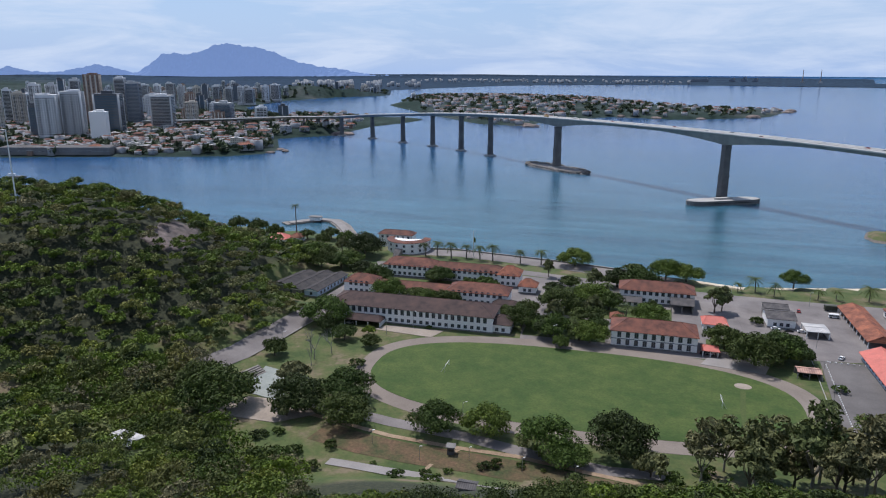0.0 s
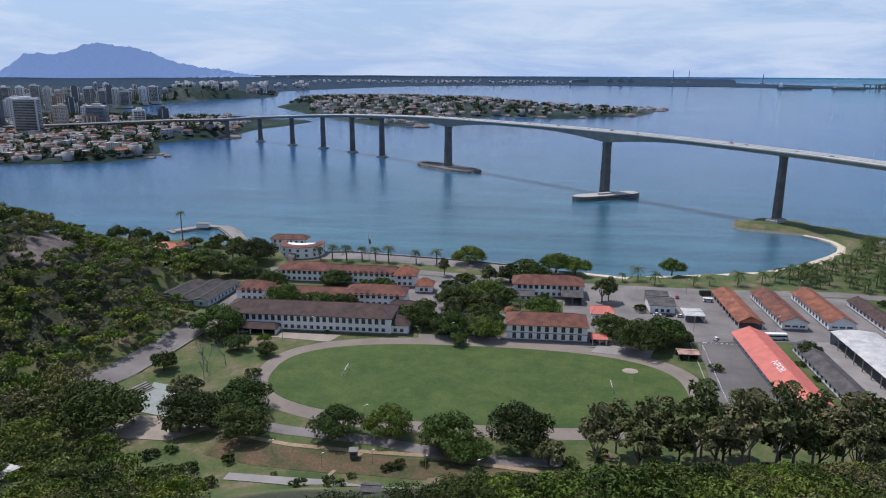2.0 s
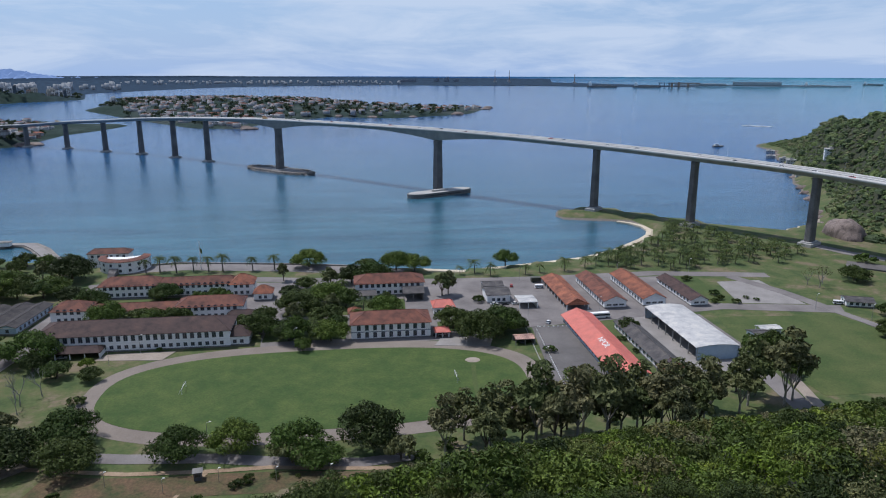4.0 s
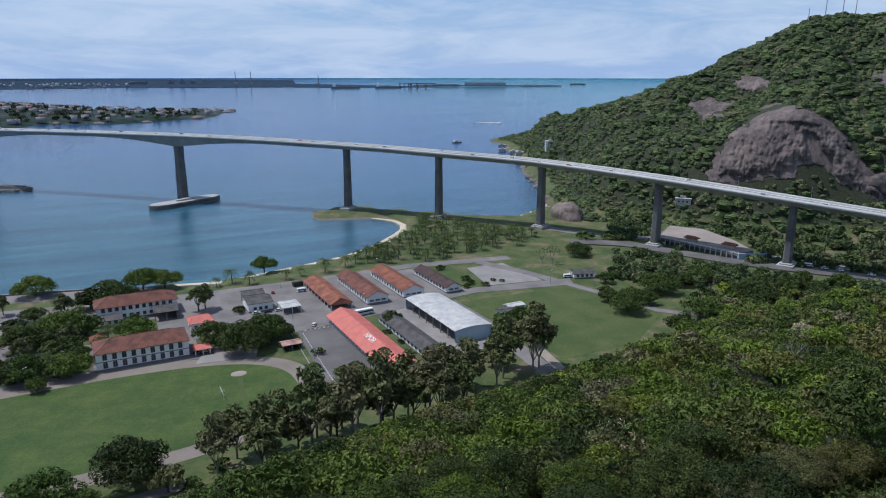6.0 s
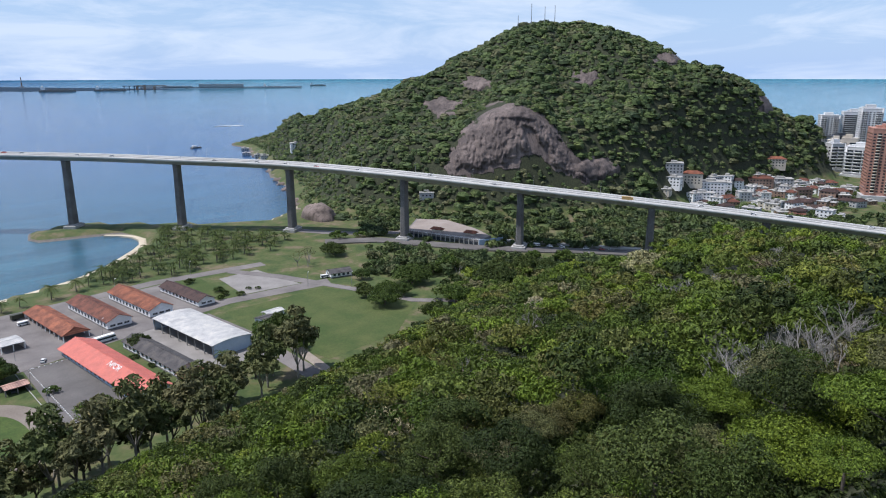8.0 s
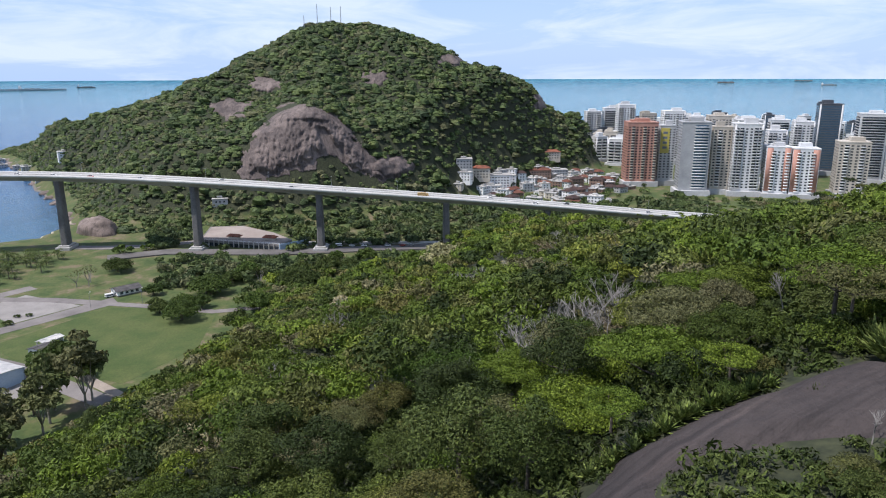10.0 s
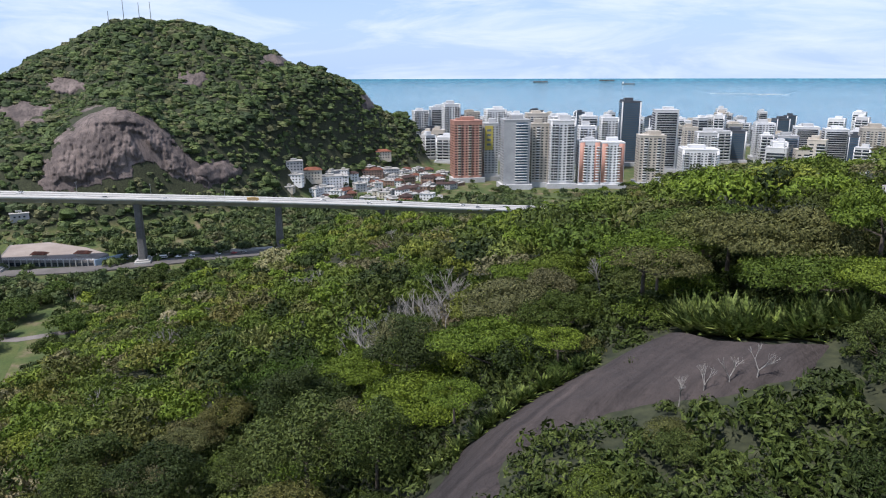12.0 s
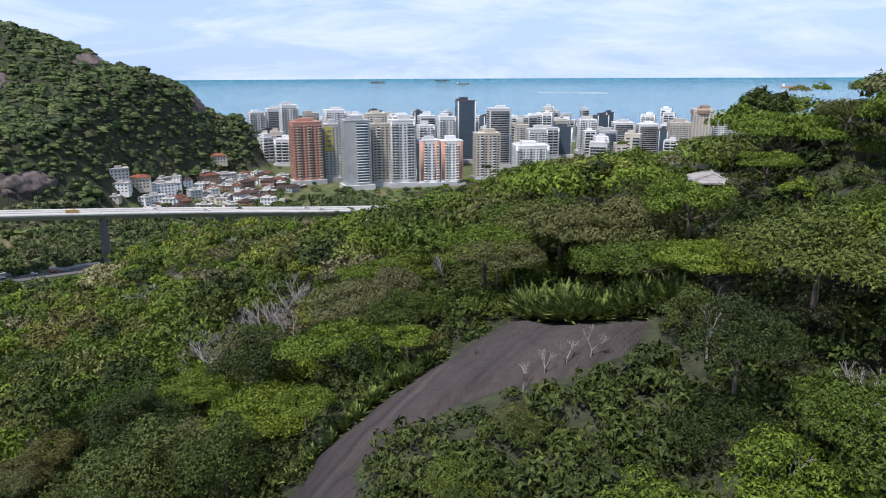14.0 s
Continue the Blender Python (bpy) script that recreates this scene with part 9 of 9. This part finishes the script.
def traffic():
    protos = [make_vehicle("car", "white_paint", "white car with dark windows"), make_vehicle("car", "car_dark", "black car with dark windows"), make_vehicle("car", "car_silver", "silver car with dark windows"),
              make_vehicle("car", "red_paint", "red car with dark windows"), make_vehicle("van", "white_paint", "white van with dark window band"), make_vehicle("truck", "car_tan", "small truck with tan cargo box"),
              make_vehicle("truck", "car_army", "dark green canvas-topped army truck"), make_vehicle("bus", "white_paint", "white bus with dark window band")]
    used = set()
    def put(i, m):
        if i in used:
            copy_thing(protos[i], m)
        else:
            used.add(i)
            protos[i].matrix_basis = m
    rng = random.Random(8)
    run, nxt = 0.0, 10.0
    for (p, d), (q, e) in zip(BRIDGE, BRIDGE[1:]):
        run += (q - p).length
        if run > nxt and -900 < p.x < 640:
            nxt = run + rng.choice((11, 18, 26, 34, 48))
            t = (q - p).normalized()
            side = rng.choice((-1, 1))
            u = side * rng.choice((2.4, 5.8))
            ang = math.degrees(math.atan2(t.y, t.x)) + (180 if side < 0 else 0)
            put(rng.choices(range(6), (34, 26, 18, 8, 7, 5))[0], pose(p.x + t.y * u, p.y - t.x * u, p.z + 0.03, 0, 0, ang))
    for i, x, y, a in ((4, 109, 386, 0), (6, 111, 398, 5), (3, 93, 391, 80), (0, 76, 359, 5), (1, 82, 358, 5), (0, 88, 358, 0), (7, 127, 331, 4), (0, 98, 327, 60), (1, 78, 302.5, 80), (0, 41, 316.5, 0), (1, 38.6, 316.5, 0), (2, -133, 309, 10), (1, -37, 414, 70), (0, -32, 421, 60),
                       (2, -36, 406, 80), (4, 268, 336, -20), (0, 155, 268, 0), (3, 446, 236, -65), (0, 441, 246, -65), (2, 449, 230, -65), (0, 433, 262, -65), (0, 429, 270, -65), (4, 425, 279, -65)):
        z = 4.12 if x < 400 else 5.1
        put(i, pose(x, y, z, 0, 0, a))


traffic()


# under the far end of the bridge: the terrace with its arcade, the approach road, the boulder by the water
def terrace():
    root = thing("terrace_building", 410, 345, 4.0, 0, "concrete terrace building with pillared front and blue end wall", "building")
    out = [(-22, 36), (-10, -30), (8, -28), (22, 0), (32, 40), (18, 62)]
    bm = bmesh.new()
    prism(bm, out, -1, 4.2)
    part("terrace", bm, M["concrete_dark"], root)
    bm = bmesh.new()
    prism(bm, [(x * 0.97, y * 0.97) for x, y in out], 4.2, 4.3)
    part("paving", bm, M["terrace_paving"], root)
    a, b = Vector((-22, 36, 0)), Vector((-10, -30, 0))
    turn = math.degrees(math.atan2(b.y - a.y, b.x - a.x))
    for i in range(16):
        p = a.lerp(b, (i + 0.5) / 16)
        bm = bmesh.new()
        box(bm, -1.5, -0.2, 0.3, 1.5, 0.1, 2.8)
        ob = part("opening", bm, M["glass"], root)
        ob.matrix_basis = pose(p.x - 0.25, p.y, 0, 0, 0, turn)
    for i in range(17):
        p = a.lerp(b, i / 16)
        bm = bmesh.new()
        box(bm, -0.3, -0.6, -0.5, 0.3, 0.1, 4.6)
        ob = part("pillar", bm, M["concrete"], root)
        ob.matrix_basis = pose(p.x - 0.2, p.y, 0, 0, 0, turn)
    bm = bmesh.new()
    box(bm, 0, -0.4, -0.5, 24, 0.4, 5.0)
    ob = part("blue_wall", bm, M["blue_wall"], root, "pale blue painted end wall")
    ob.matrix_basis = pose(-11, -31, 0, 0, 0, -24)
    for s in (0, 1):
        bm = bmesh.new()
        tube(bm, a + Vector((0.6, 0, 4.7 + 0.5 * s)), b + Vector((0.6, 0, 4.7 + 0.5 * s)), 0.09)
        part("rail", bm, M["white_paint"], root)
    for i in range(20):
        bm = bmesh.new()
        tube(bm, (0, 0, 4.2), (0, 0, 5.3), 0.1)
        ob = part("rail_post", bm, M["white_paint"], root)
        p = a.lerp(b, (i + 0.5) / 20)
        ob.matrix_basis = pose(p.x + 0.6, p.y, 0)
    for x, y in ((-8, 14), (0, -14)):
        ob = part("kiosk_roof", roof_mesh(9, 5, 1.2, 1.5), M["tile_orange"], root, "small orange tiled kiosk roof")
        ob.matrix_basis = pose(x, y, 6.6, 0, 0, turn)
        bm = bmesh.new()
        box(bm, -4, -2.1, 4.3, 4, 2.1, 6.6)
        ob = part("kiosk_wall", bm, M["cream_wall"], root)
        ob.matrix_basis = pose(x, y, 0, 0, 0, turn)


M["terrace_paving"] = surface("pinkish_paving", (0.27, 0.225, 0.20), (0.36, 0.31, 0.28), 0.08, 1.5, 0.9, 0, 0.1, 0.04)
terrace()
slab("approach_road", strip([(340, 470), (352, 440), (372, 410), (395, 392), (430, 400), (458, 415)], 11), 3.0, 4.2, M["asphalt"], "dark asphalt road under the bridge")
slab("approach_road", strip([(330, 412), (362, 385), (378, 345), (394, 308), (412, 281), (434, 250), (457, 211)], 15), 3.0, 4.9, M["asphalt_dark"], "dark asphalt approach road below the bridge")
slab("bright_pavement", strip([(425, 309), (445, 267), (469, 216)], 6), 3.0, 5.1, M["concrete"], "pale concrete pavement beside the approach road")


def boulder(x, y, z, rx, ry, rz, label, seed, material="rock_boulder"):
    bm = bmesh.new()
    bmesh.ops.create_icosphere(bm, subdivisions=4, radius=1.0)
    for v in bm.verts:
        n = 1 + 0.16 * noise.noise(v.co * 1.6 + Vector((seed, 0, 0))) + 0.07 * noise.noise(v.co * 5 + Vector((0, seed, 0)))
        v.co = Vector((v.co.x * rx * n, v.co.y * ry * n, max(v.co.z, -0.4) * rz * n))
    for f in bm.faces:
        f.smooth = True
    ob = part("boulder", bm, M[material], None)
    ob.matrix_basis = pose(x, y, z, 0, 0, seed * 40)
    tagged(ob, label, "boulder", "shore boulders")


M["rock_boulder"] = rock_material("shore_rock", (0.12, 0.095, 0.085), (0.26, 0.205, 0.18))
boulder(388, 492, 3.5, 22, 14, 14, "huge rounded brown boulder by the channel", 2)
rngb = random.Random(4)
for i, (x, y) in enumerate([(407, 545), (425, 570), (440, 592), (455, 615), (468, 637), (480, 660), (500, 700), (515, 730), (535, 765), (560, 810), (590, 865), (620, 925), (650, 980), (680, 1035), (712, 1085), (728, 1130), (738, 1180), (-560, 1003), (-548, 1030), (-566, 1048), (-585, 1330), (-575, 1345),
                            (-36, 2092), (60, 2062), (180, 2070), (330, 2180), (480, 2500), (500, 2560), (470, 2620), (-235, 1668), (-250, 1700)]):
    gx, gy, gz = (float(v) for v in gathered(np.array(float(x)), np.array(float(y)), np.array(0.3)))
    k = 1.0 if y < 1300 else 2.2
    boulder(gx, gy, gz, k * rngb.uniform(5, 11), k * rngb.uniform(5, 9), k * rngb.uniform(2, 4), "brown sea-worn boulder at the waterline", i + 3)


def small_boat(x, y, turn):
    root = thing("boat", x, y, 0, turn, "small dark work boat on the bay", "boat")
    bm = bmesh.new()
    prism(bm, [(-11, -3), (7, -3), (12, 0), (7, 3), (-11, 3)], -0.5, 2.2)
    part("hull", bm, M["concrete_dark"], root)
    bm = bmesh.new()
    box(bm, -8, -2, 2.2, 0, 2, 5.2)
    part("cabin", bm, M["white_paint"], root)


small_boat(-727, 676, 30)
small_boat(655, 1180, 10)


# the shelter on the near ridge, the shed in the hollow
hall(86, -43, 5.4, 4.6, 2.4, 0.7, "sheet_pale", label="small shelter with pale roof hidden among trees", open_sides=("front", "back"), name="shelter", wall="concrete_dark", hip=1.5, z=ground_z(86, -43), turn=-20)
hall(-155, 171, 10, 6, 2.8, 0.5, "sheet_white", label="small shed with pale sheet roof in the wood", open_sides=("front",), name="shed", wall="concrete_dark", hip=0, z=ground_z(-155, 171), turn=-10)
hall(-36, 158, 0.1 + 4, 3, 2.0, 0.4, "sheet_grey", label="little concrete pump house at the wood's edge", name="pump_house", wall="grey_wall", hip=0, z=ground_z(-36, 158))
